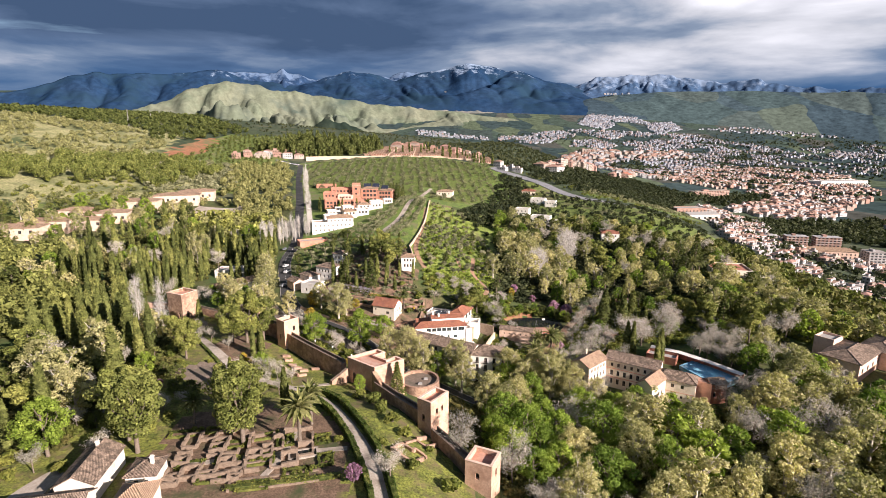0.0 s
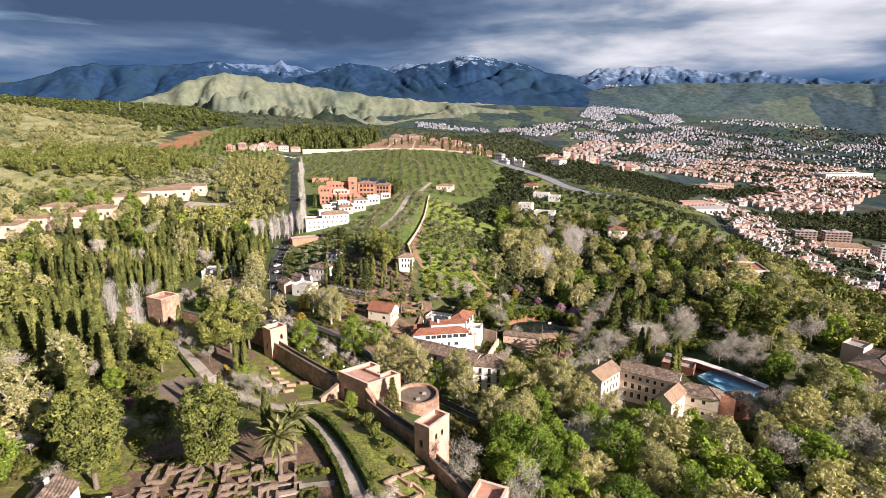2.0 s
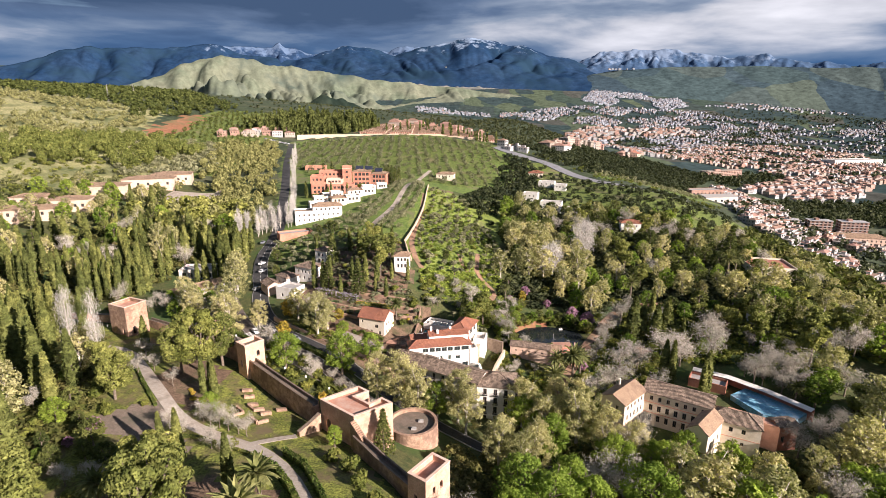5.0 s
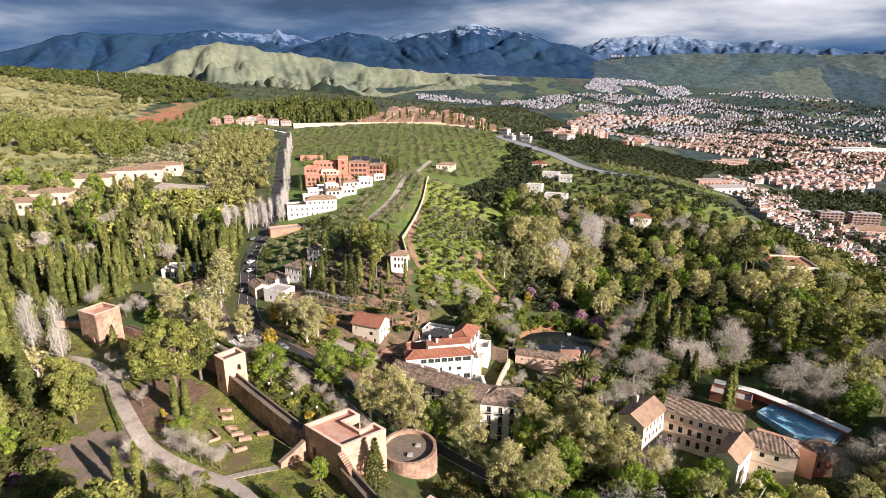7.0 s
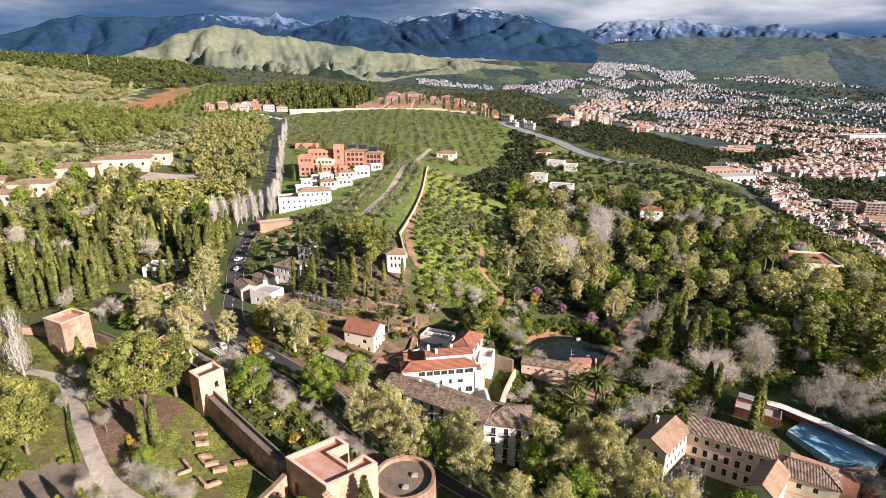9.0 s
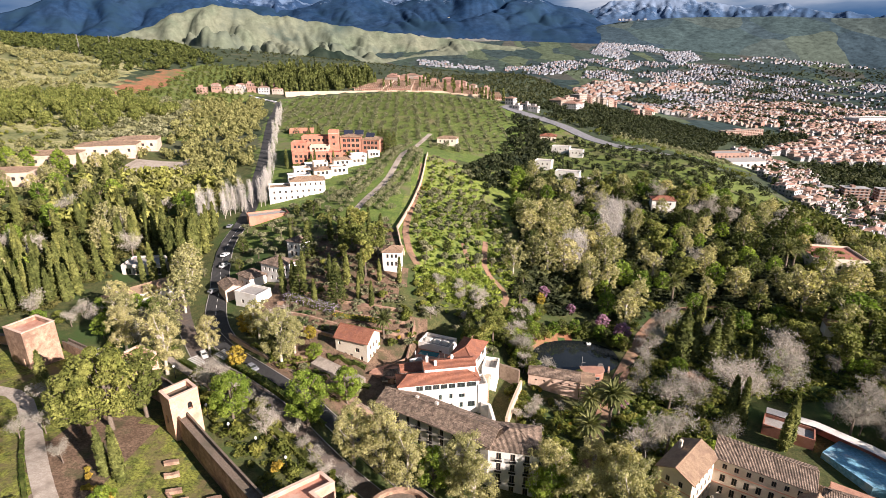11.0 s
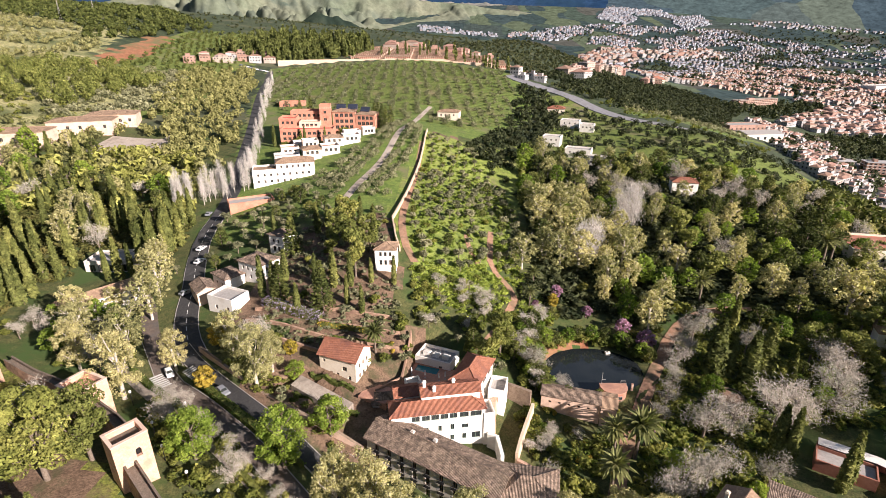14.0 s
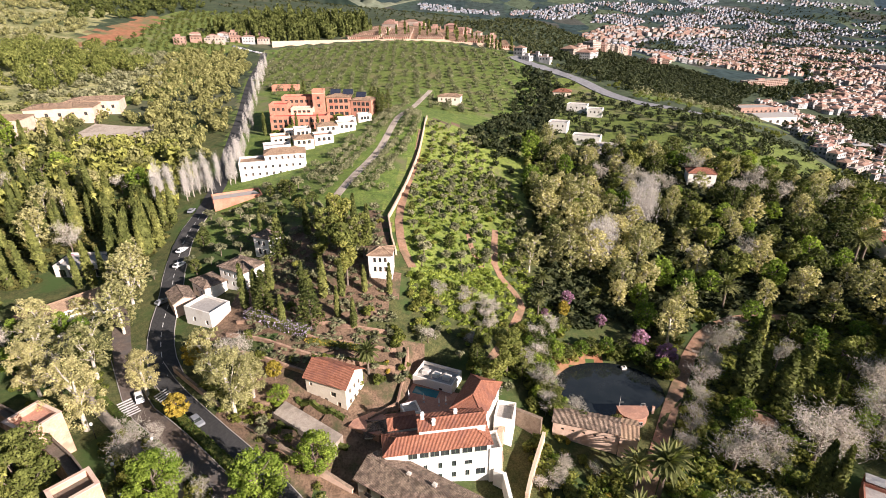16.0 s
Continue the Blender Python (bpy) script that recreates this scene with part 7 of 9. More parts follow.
def kind_of_tree(key, name, label, trunk_mat, crown_mat, makers, category="tree", fine=()):
    """Keeps the meshes of a kind: pairs of trunk and crown, in full leaf, thinned for far off, and finer for close by."""
    KINDS[key] = dict(name=name, label=label, category=category, pairs=[], far=[], fine=[], count=0)
    for i, mk in enumerate(makers):
        sh, (V, F) = mk(np.random.default_rng(100 + 17 * i + len(key)))
        t = sh.mesh(name + "_trunk", M[trunk_mat], False)
        c = array_mesh(name + "_crown", V, F, M[crown_mat])
        KINDS[key]["pairs"].append((t, c))
        tris = V[F]
        keep_ = tris[:: 2] if len(F) > 900 else tris
        mid_ = keep_.mean(1, keepdims=True)
        far_ = mid_ + (keep_ - mid_) * (1.32 if len(F) > 900 else 1.0)
        KINDS[key]["far"].append((t, array_mesh(name + "_far_crown", far_.reshape(-1, 3), np.arange(far_.shape[0] * 3).reshape(-1, 3), M[crown_mat])))
    for i, mk in enumerate(fine):
        sh, (V, F) = mk(np.random.default_rng(300 + 17 * i + len(key)))
        KINDS[key]["fine"].append((sh.mesh(name + "_fine_trunk", M[trunk_mat], False), array_mesh(name + "_fine_crown", V, F, M[crown_mat])))


def make_plane(r, h=15.0, leaves=3400, size=0.27, n=10, wide=0.26):
    """A tall egg-shaped crown of many small clumps, with limbs that show through."""
    s, ends = limb_tree(r, h, 0, h * 0.17, n, 2, 0.5, 0.2)
    C, R = [], []
    for e in ends[::2]:
        C.append(tuple(e)), R.append((h * 0.06, h * 0.06, h * 0.06))
    lean = r.normal(size=2) * 0.02 * h
    for i in range(60):
        t = (i + r.random()) / 60
        env = wide * h * math.sin(math.pi * min(1, 0.14 + 0.82 * t)) ** 0.75
        k = env * (0.45 + 0.6 * math.sqrt(r.random()))
        a = 2.4 * i + r.random()
        C.append((math.cos(a) * k + lean[0] * t, math.sin(a) * k + lean[1] * t, h * (0.20 + 0.76 * t)))
        q = h * (0.035 + 0.035 * r.random())
        R.append((q * 1.15, q * 1.15, q))
    return s, leaf_cloud(lumps(leaves, C, R, r, 0.35), size, 0.0, int(r.integers(1e6)))


def make_round(r, h=13.0, leaves=2100, size=0.36, wide=0.27, dense=0.6, n=44):
    """A full rounded crown whose outline breaks into small domes."""
    s, ends = limb_tree(r, h, 0, h * 0.2, 6, 1, 0.3, 0.3)
    C, R = [], []
    for i in range(n):
        t = (i + r.random()) / n
        k = wide * h * math.sin(math.pi * min(1, 0.16 + 0.76 * t)) * (0.5 + 0.6 * math.sqrt(r.random()))
        a = 2.4 * i + r.random()
        C.append((math.cos(a) * k, math.sin(a) * k, h * (0.22 + 0.70 * t)))
        q = h * (0.05 + 0.055 * r.random())
        R.append((q * 1.1, q * 1.1, q * 0.9))
    return s, leaf_cloud(lumps(leaves, C, R, r, dense), size, 0.1, int(r.integers(1e6)))


def make_cypress(r, h=13.0, leaves=1700, fat=0.092):
    s = Shape()
    s.tube([(0, 0, -0.5), (0, 0, h * 0.5), (0, 0, h * 0.9)], [0.22, 0.14, 0.04], 5)
    z = r.random(leaves) ** 0.85
    w = np.interp(z, [0, 0.06, 0.3, 0.6, 0.85, 1], [0.45, 0.85, 1.0, 0.78, 0.42, 0.03]) * h * fat
    a = r.random(leaves) * 2 * math.pi
    w = w * (0.80 + 0.2 * np.sin(a * 3 + z * 17) * r.random(leaves) + 0.15 * r.normal(size=leaves) * 0.6)
    pts = np.stack([np.cos(a) * w, np.sin(a) * w, 0.25 + z * (h - 0.3)], 1)
    way = np.stack([np.cos(a), np.sin(a), 0.25 + 0 * a], 1)
    return s, leaf_cloud(np.concatenate([pts, way], 1), 0.30, 0.0, int(r.integers(1e6)), 1.4)


def make_bare(r, h=12.0, n=1800):
    s, ends = limb_tree(r, h, 0, h * 0.27, 11, 2, 0.4, 0.28)
    return s, twigs(ends, n, h * 0.11, 0.027, r, 0.6)


def make_poplar(r, h=17.0, n=1500):
    s = Shape()
    s.tube([(0, 0, -0.6), (0, 0, h * 0.5), (0.2, 0, h * 0.97)], [0.34, 0.2, 0.03], 6)
    ends = []
    for i in range(46):
        a, z = r.random() * 6.28, h * (0.08 + 0.75 * r.random())
        L = h * 0.075 * (1.25 - z / h) + 0.5
        e = Vector((math.cos(a) * L, math.sin(a) * L, z + h * 0.15))
        s.tube([(0, 0, z), tuple(Vector((math.cos(a) * L * 0.7, math.sin(a) * L * 0.7, z + h * 0.05))), tuple(e)], [0.07, 0.05, 0.02], 3)
        ends += [e, Vector((0, 0, z)).lerp(e, 0.6)]
    return s, twigs(ends, n, h * 0.09, 0.022, r, 3.0)


def make_stone_pine(r, h=14.0, leaves=10500):
    """A bare trunk that forks into a high dome of tight billowing clumps."""
    s = Shape()
    lean = r.normal() * 0.4
    s.tube([(0, 0, -0.6), (lean * 0.3, 0, h * 0.3), (lean, 0.2, h * 0.58)], [0.40, 0.32, 0.24], 8)
    C, R = [], []
    n = 36
    for i in range(n):
        a, t = 2.4 * i + r.random(), (i + 0.5) / n
        k = h * 0.225 * math.sin(math.pi * min(1, 0.12 + 0.74 * t)) ** 0.6 * (0.6 + 0.65 * r.random())
        z = h * (0.94 - 0.62 * t) + r.normal() * 0.35
        e = (lean + math.cos(a) * k, math.sin(a) * k, z)
        s.tube([(lean, 0.2, h * 0.34), tuple(Vector((lean, 0.2, h * 0.34)).lerp(Vector(e), 0.55) + Vector((0, 0, -0.4))), e], [0.15, 0.10, 0.05], 4)
        q = h * (0.055 + 0.055 * r.random())
        C.append(e), R.append((q * 1.2, q * 1.2, q * 0.9))
    return s, leaf_cloud(lumps(leaves, C, R, r, 0.84), 0.22, 0.0, int(r.integers(1e6)))


def make_pine(r, h=14.0, leaves=3800):
    s, ends = limb_tree(r, h, 0, h * 0.2, 10, 1, 0.4, 0.3)
    C = [tuple(e) for e in ends]
    return s, leaf_cloud(lumps(leaves, C, [(h * 0.11, h * 0.11, h * 0.08)] * len(C), r, 0.6), 0.30, 0.2, int(r.integers(1e6)))


def make_fir(r, h=16.0, leaves=1700):
    s = Shape()
    s.tube([(0, 0, -0.5), (0, 0, h * 0.95)], [0.3, 0.03], 6)
    z = r.random(leaves)
    tier = np.floor(z * 13) / 13
    a = np.round(r.random(leaves) * 9 + tier * 20) / 9 * 2 * math.pi + r.normal(size=leaves) * 0.12
    w = (1 - tier) * h * 0.2 * r.random(leaves) ** 0.5 + 0.15
    pts = np.stack([np.cos(a) * w, np.sin(a) * w, h * 0.1 + tier * h * 0.88 - w * 0.18 + r.normal(size=leaves) * 0.12], 1)
    return s, leaf_cloud(pts, 0.38, 0.6, int(r.integers(1e6)))


def make_olive(r, h=4.2, leaves=400):
    s, ends = limb_tree(r, h, 0, h * 0.25, 4, 1, 0.2, 0.25, rad=0.16, sides=5)
    C = [(r.normal() * h * 0.16, r.normal() * h * 0.16, h * (0.5 + 0.3 * r.random())) for _ in range(6)]
    return s, leaf_cloud(lumps(leaves, C, [(h * 0.24, h * 0.24, h * 0.2)] * 6, r, 0.4), 0.33, 0.0, int(r.integers(1e6)))


def make_shrub(r, h=2.4, leaves=340):
    s = Shape()
    for i in range(4):
        a = 1.6 * i
        s.tube([(0, 0, -0.3), (math.cos(a) * h * 0.2, math.sin(a) * h * 0.2, h * 0.6)], [0.06, 0.02], 4)
    C = [(r.normal() * h * 0.22, r.normal() * h * 0.22, h * (0.3 + 0.35 * r.random())) for _ in range(6)]
    return s, leaf_cloud(lumps(leaves, C, [(h * 0.32, h * 0.32, h * 0.28)] * 6, r, 0.5), 0.29, 0.0, int(r.integers(1e6)))


def make_palm(r, h=8.0):
    s = Shape()
    s.tube([(0, 0, -0.5), (0.1, 0, h * 0.4), (0.25, 0.1, h * 0.86), (0.25, 0.1, h * 0.92)], [0.34, 0.27, 0.3, 0.42], 8)
    V, F = [], []
    for i in range(46):
        a, el = 2.399 * i, radians(78 - 118 * (i / 46))
        L = h * 0.33 * (0.85 + 0.25 * r.random()) + 0.6
        p = Vector((0.25, 0.1, h * 0.9))
        d = Vector((math.cos(a) * math.cos(el), math.sin(a) * math.cos(el), math.sin(el)))
        side = Vector((-math.sin(a), math.cos(a), 0))
        for j in range(6):
            q = p + d * (L / 6)
            d = (d + Vector((0, 0, -0.17))).normalized()
            w0, w1 = [0.10, 0.34, 0.42, 0.38, 0.28, 0.16, 0.02][j : j + 2]
            up = side.cross(d).normalized() * 0.12
            for sg in (-1, 1):
                k = len(V)
                V += [tuple(p), tuple(q), tuple(q + side * sg * w1 - up + d * 0.12), tuple(p + side * sg * w0 - up + d * 0.12)]
                F += [(k, k + 1, k + 2), (k, k + 2, k + 3)]
            p = q
    return s, (np.array(V), np.array(F))


kind_of_tree("plane", "plane_tree", "tall plane tree with sparse pale yellow-green spring leaves", "pale_bark", "plane_leaf", [make_plane, make_plane, make_plane, lambda r: make_plane(r, 15, 3600, 0.28, 11, 0.31)],
             fine=[lambda r: make_plane(r, 15, 9000, 0.16), lambda r: make_plane(r, 15, 9800, 0.16, 11, 0.30), lambda r: make_plane(r, 15, 8400, 0.16, 9, 0.22)])
kind_of_tree("green", "broadleaf_tree", "broadleaf tree in fresh bright green leaf", "bark", "green_leaf", [make_round, make_round, make_round], fine=[lambda r: make_round(r, 13, 6000, 0.20), lambda r: make_round(r, 13, 6400, 0.20, 0.30), lambda r: make_round(r, 13, 5600, 0.20, 0.24, 0.5)])
kind_of_tree("oak", "evergreen_oak", "dark evergreen tree with a dense round crown", "bark", "oak_leaf", [make_round, make_round, lambda r: make_round(r, 12.5, 2100, 0.38, 0.34, 0.5)])
kind_of_tree("cypress", "cypress", "slender dark green cypress tree", "bark", "cypress_leaf", [make_cypress, make_cypress, lambda r: make_cypress(r, 13, 1900, 0.11), lambda r: make_cypress(r, 13, 1500, 0.08)])
kind_of_tree("bare", "bare_tree", "leafless grey-brown tree with fine twigs", "bark", "twig", [make_bare, make_bare, make_bare])
kind_of_tree("poplar", "poplar", "leafless white-barked poplar with upright twigs", "pale_bark", "pale_twig", [make_poplar, make_poplar])
kind_of_tree("stone_pine", "stone_pine", "stone pine with a domed green crown on a bare trunk", "bark", "pine_leaf", [make_stone_pine, make_stone_pine])
kind_of_tree("pine", "pine_tree", "pine tree with loose tufted green crown", "bark", "pine_leaf", [make_pine, make_pine])
kind_of_tree("fir", "conifer", "tall dark conifer with drooping tiers", "bark", "oak_leaf", [make_fir])
kind_of_tree("olive", "olive_tree", "small silver-green olive tree", "bark", "olive_leaf", [make_olive, make_olive])
kind_of_tree("shrub", "shrub", "rounded green garden shrub with dense leaves", "bark", "scrub_leaf", [make_shrub, make_shrub], "shrub")
kind_of_tree("judas", "judas_tree", "small tree in pink-purple blossom", "bark", "judas_leaf", [lambda r: make_round(r, 6, 900, 0.3, 0.3, 0.4)])
kind_of_tree("palm", "palm_tree", "date palm with a full head of fronds", "bark", "palm_leaf", [make_palm], "palm")
kind_of_tree("gold", "golden_shrub", "low shrub covered in yellow flowers", "bark", "gold_leaf", [lambda r: make_shrub(r, 1.2, 260)], "shrub")
kind_of_tree("gold_tree", "golden_tree", "young tree with golden-green leaves", "bark", "gold_leaf", [lambda r: make_round(r, 9, 1300, 0.4, 0.26, 0.5)])
BASE = dict(plane=15, green=13, oak=12.5, cypress=13, bare=12, poplar=17, stone_pine=14, pine=14, fir=16, olive=4.2, shrub=2.4, judas=6, palm=8, gold=1.2, gold_tree=9)


# full-grown height against the nominal one
GROWN = dict(plane=1.38, green=1.35, oak=1.3, bare=1.38, cypress=1.35, poplar=1.3, stone_pine=1.48, pine=1.3, fir=1.35, palm=1.35)


def plant(key, x, y, h, wide=1.0, sink=0.0, group=""):
    k = KINDS[key]
    i = k["count"] % len(k["pairs"])
    k["count"] += 1
    if k["fine"] and -95 < x < 62 and 100 < y < 226:
        t, c = k["fine"][k["count"] % len(k["fine"])]
    else:
        t, c = k["far" if y > 245 or x < -130 or x > 125 else "pairs"][i]
    h *= GROWN.get(key, 1.0)
    f = h / BASE[key]
    e = new(k["name"])
    e.matrix_world = pose(x, y, grid_height(x, y) - sink, 0, 0, float(rng.random() * 360)) @ Matrix.Diagonal((f * wide, f * wide, f, 1))
    tagged(e, k["label"], k["category"], group or k["name"].replace("_", " ") + "s")
    for nm, me in (("trunk", t), ("crown", c)):
        o = new(nm, me)
        o.parent = e
    PLANTED.append((x, y, h * 0.16 * wide))
    return e


PLANTED = []


def plant_all(key, spots, jitter=0.12, wide=1.12):
    for x, y, h in spots:
        plant(key, x, y, h * (1 + jitter * (float(rng.random()) - 0.5)), wide)


# places that must stay clear of scattered trees: (x, y, radius)
CLEAR = [(-24, 220, 11), (-2, 192, 12), (10, 180, 11), (0, 214, 15), (8, 225, 9), (-2, 236, 10), (33, 217, 8), (44, 214, 5), (47, 223.5, 7.5), (38.5, 224, 6), (30, 225, 5), (77.5, 226.6, 4.5), (62, 185, 10), (72, 176, 10), (84, 170, 9), (58, 178, 10), (98, 172, 8),
         (100, 193, 11), (108, 186, 9), (96, 203, 9), (90, 208, 8), (-25, 158, 11), (-10, 168, 11), (-3, 128, 7), (9, 110, 6), (-60, 187, 7), (-78, 206, 8), (-112, 223, 10), (-18, 262, 6), (-61, 262, 9), (-58, 247, 8),
         (-72, 262, 8), (-57, 280, 6), (-116, 256, 17), (-116, 280, 14), (-74, 345, 18), (-80, 318, 9), (150, 195, 18), (165, 175, 16), (147, 202, 9), (18, 206, 7)]


def is_clear(x, y, pad=0.0):
    for cx_, cy_, cr in CLEAR:
        if (x - cx_) ** 2 + (y - cy_) ** 2 < (cr + pad) ** 2:
            return False
    if ((x - POND[0]) / (POND[2] + 1.5)) ** 2 + ((y - POND[1]) / (POND[3] + 1.5)) ** 2 < 1:
        return False
    for line, w in ((ROAD, 5.5), (EAST_LANE, 4.2), (SIDE_ROAD, 4.4), (PROMENADE, 2.6), (GARDEN_PATH, 3.2), (POND_PATH, 3.2), (SLOPE_PATH, 2.6), (LOW_PATH, 2.0), (OLIVE_WALL, 2.2), (GROVE_TRACK, 2.6)):
        if near_line(line, x, y) < w:
            return False
    return abs(float(side_of_rampart(x, y))) > 3.0


def scatter(poly, gap, mix, seed, tall=1.0, spread_=0.25, keep=1.0):
    """Trees strewn over a plan, no nearer to one another than gap; mix: (kind, share, height)."""
    r = np.random.default_rng(seed)
    gap *= 1.16 if gap > 5.5 else 1.0
    xs, ys = [p[0] for p in poly], [p[1] for p in poly]
    made = [(px, py) for px, py, _ in PLANTED if min(xs) - 10 < px < max(xs) + 10 and min(ys) - 10 < py < max(ys) + 10]
    shares = np.cumsum([m[1] for m in mix])
    tries = int((max(xs) - min(xs)) * (max(ys) - min(ys)) / gap**2 * 4)
    for _ in range(tries):
        x, y = r.uniform(min(xs), max(xs)), r.uniform(min(ys), max(ys))
        if not inside(poly, x, y) or r.random() > keep or not is_clear(x, y):
            continue
        if any((x - a) ** 2 + (y - b) ** 2 < gap**2 for a, b in made):
            continue
        made.append((x, y))
        k = int(np.searchsorted(shares, r.random() * shares[-1]))
        key, _, h = mix[min(k, len(mix) - 1)]
        plant(key, x, y, h * tall * (1 + spread_ * (r.random() * 2 - 1)), 1.0 + 0.35 * r.random())
# ---- planting: trees that stand out, one by one ----
plant_all("stone_pine", [(-73.5, 184, 13.5), (-69.5, 190.5, 11.5), (-77.5, 181, 11), (-73, 111.5, 15), (-78, 116.5, 13), (-49, 115, 14.5), (-53, 121, 13), (-85.4, 161.9, 9.5)], wide=1.0)
plant_all("cypress", [(-103, 161, 15), (-108, 166, 15.5), (-100, 168, 13), (-113, 172, 15), (-118, 163, 14), (-97, 156, 12), (-122, 176, 15), (-128, 170, 14), (-110, 158, 13), (-116, 182, 14), (-126, 186, 13)])
plant_all("pine", [(12, 228, 10), (16, 236, 11), (112, 232, 11), (120, 226, 12), (105, 238, 10), (-29, 262, 11), (-24, 268, 10), (-27, 256, 9), (131, 210, 12), (138, 222, 12), (-36, 275, 9), (-33, 281, 10)])
plant("poplar", -108.9, 191.6, 15.2, 0.7)
plant("poplar", -120.2, 195.6, 15.6, 0.78)
plant_all("poplar", [(51, 296, 12), (53.5, 297.5, 13.5), (56.5, 298, 13), (59, 299.5, 12.5), (75, 325, 14), (77.7, 326, 16), (80.5, 326.5, 15.5), (83, 328, 14)])
plant_all("cypress", [(-65.7, 169.2, 9), (-63.9, 170.5, 8.5), (-62.5, 168.6, 8), (-96.1, 195.4, 9), (-61.2, 139.3, 9), (-58.5, 141, 9.5), (-42.8, 129.7, 10), (77.3, 205.5, 12), (79, 203.5, 13), (86.4, 196.3, 10), (88.2, 197.6, 11)])
plant_all("cypress", [(76.6, 235, 14), (80, 234.6, 11.5), (84, 231, 12.5), (88.4, 232.2, 14)], wide=1.55)
plant_all("shrub", [(-60, 416, 4), (-57, 414, 4), (-88, 396, 4), (-80, 396.5, 5), (-74, 397, 4)])
plant_all("cypress", [(-79, 397, 6), (-77, 397.5, 7), (-66, 398, 6), (-94, 398, 8), (-96, 404, 8)])
plant_all("fir", [(-38, 428, 10), (-41, 434, 11), (-35, 422, 9), (-33, 430, 9), (-44, 440, 10), (-98, 470, 9), (-92, 474, 10), (-14.5, 152.5, 10), (-34.5, 242.8, 13), (-47.8, 247.4, 10), (-51, 273.5, 12), (8.5, 238, 8), (160, 322, 18), (150, 340, 14), (128, 226, 14)])
plant_all("cypress", [(-54.3, 250.3, 10.5), (-32.8, 251.3, 9), (-27.9, 251.9, 8), (-50, 248.5, 9), (-40, 280, 9), (-45, 285, 9), (-30, 288, 8), (-37, 291, 8)])
plant_all("plane", [(-76, 212, 13), (-69.5, 224.2, 9), (-45.4, 216, 12), (-86.2, 245.2, 11), (-90.5, 258, 12), (-94, 268, 12), (-83.2, 228, 12), (-92, 221, 11), (-97, 230, 11), (-104, 240, 10), (-20.2, 184.6, 12.5), (-13, 183, 12.5), (-7.5, 179.3, 11), (4.5, 178.6, 13), (24.3, 181.5, 12),
                    (6.8, 174, 11), (16.1, 163.5, 10.5), (20, 156, 11), (38.5, 172, 14), (45, 167, 12), (33, 176, 10), (-43, 221, 9), (-56, 229, 9)], wide=1.12)
plant_all("green", [(-50.5, 193.2, 9.5), (-32.5, 193.5, 11.5), (-1.5, 180, 9), (24.2, 178, 9.5), (28.5, 184.5, 9), (-93, 109.6, 11), (-60, 160, 5), (-26, 150, 4.5), (18, 141, 13), (24, 137, 13), (30, 146, 12), (34, 140, 12), (27, 131, 11), (66, 164, 8), (-24.8, 203, 8.5)])
plant_all("green", [(63, 163.5, 6.5), (71, 166.5, 5), (79, 159.5, 6), (56.5, 162, 7), (88, 157, 5.5), (73.5, 158, 7)])
plant_all("oak", [(67, 159, 4), (84, 161, 4), (92, 160, 4.5)])
plant_all("plane", [(40.6, 176.9, 12.5), (29.4, 175.2, 11.5), (35.2, 185.0, 11), (53, 165.5, 10), (61, 156, 9), (82, 152, 9.5), (97, 156, 9)])
plant_all("bare", [(52.6, 166.9, 8.5), (99.2, 166.5, 7), (107.5, 169.9, 7)])
plant_all("green", [(59.9, 161.8, 7.5), (77.3, 161.3, 7)])
plant_all("plane", [(39.8, 180.5, 12.5), (14.9, 158.8, 11.5), (24.9, 160.4, 11)])
plant_all("plane", [(71.5, 265.5, 10), (112.5, 272, 10)], wide=1.25)
plant_all("gold_tree", [(-57.8, 215.5, 7), (-60, 231, 9), (36, 264, 6)])
plant_all("bare", [(58.8, 223, 5), (63.5, 231, 5.5), (55, 217, 4.5), (67.2, 238, 6.5), (72, 243.5, 6), (76.2, 249, 7.5), (105.6, 231.5, 8), (90, 244, 6), (-49.3, 229.5, 7), (-11.5, 101, 6), (4.8, 120.5, 8), (45, 149, 8), (50, 193, 8), (57, 196, 9), (105, 199, 9),
                   (112, 205, 8), (104, 224, 8), (118, 200, 9), (25.5, 231, 6), (-60, 202, 7), (-88, 200, 7), (-41, 188.2, 5)])
plant_all("bare", [(64, 212.4, 8), (70.5, 212.8, 6.5), (81.5, 213.4, 9.5), (87, 215, 8.5), (98.3, 217.6, 9)], wide=1.4)
for i, (x, y) in enumerate(((-60.1, 156), (-57.7, 154.8), (-55.1, 153.8), (-52.5, 152.7), (-49.6, 151.6), (-47.3, 150.8), (-61, 147), (-65.5, 150.5), (-48.3, 141.5), (-85, 180), (-88, 177), (-93, 190), (-75, 171), (-53, 144.5))):
    plant("bare", x, y, 3.5 + 0.3 * (i % 4))
plant_all("palm", [(-34.7, 113.5, 8.5), (-34.2, 123.2, 7.5), (-64.4, 122.4, 6), (40.6, 206.9, 7), (45.5, 206.4, 8), (37, 196.5, 7), (49, 210, 6), (-18, 229, 5.5), (87.5, 270.5, 8), (147, 298, 9), (153, 302, 9), (113, 190, 5), (168, 268, 9), (172, 276, 9), (163, 262, 8), (133, 252, 9), (28, 262, 4.5), (31, 274, 4.5)])
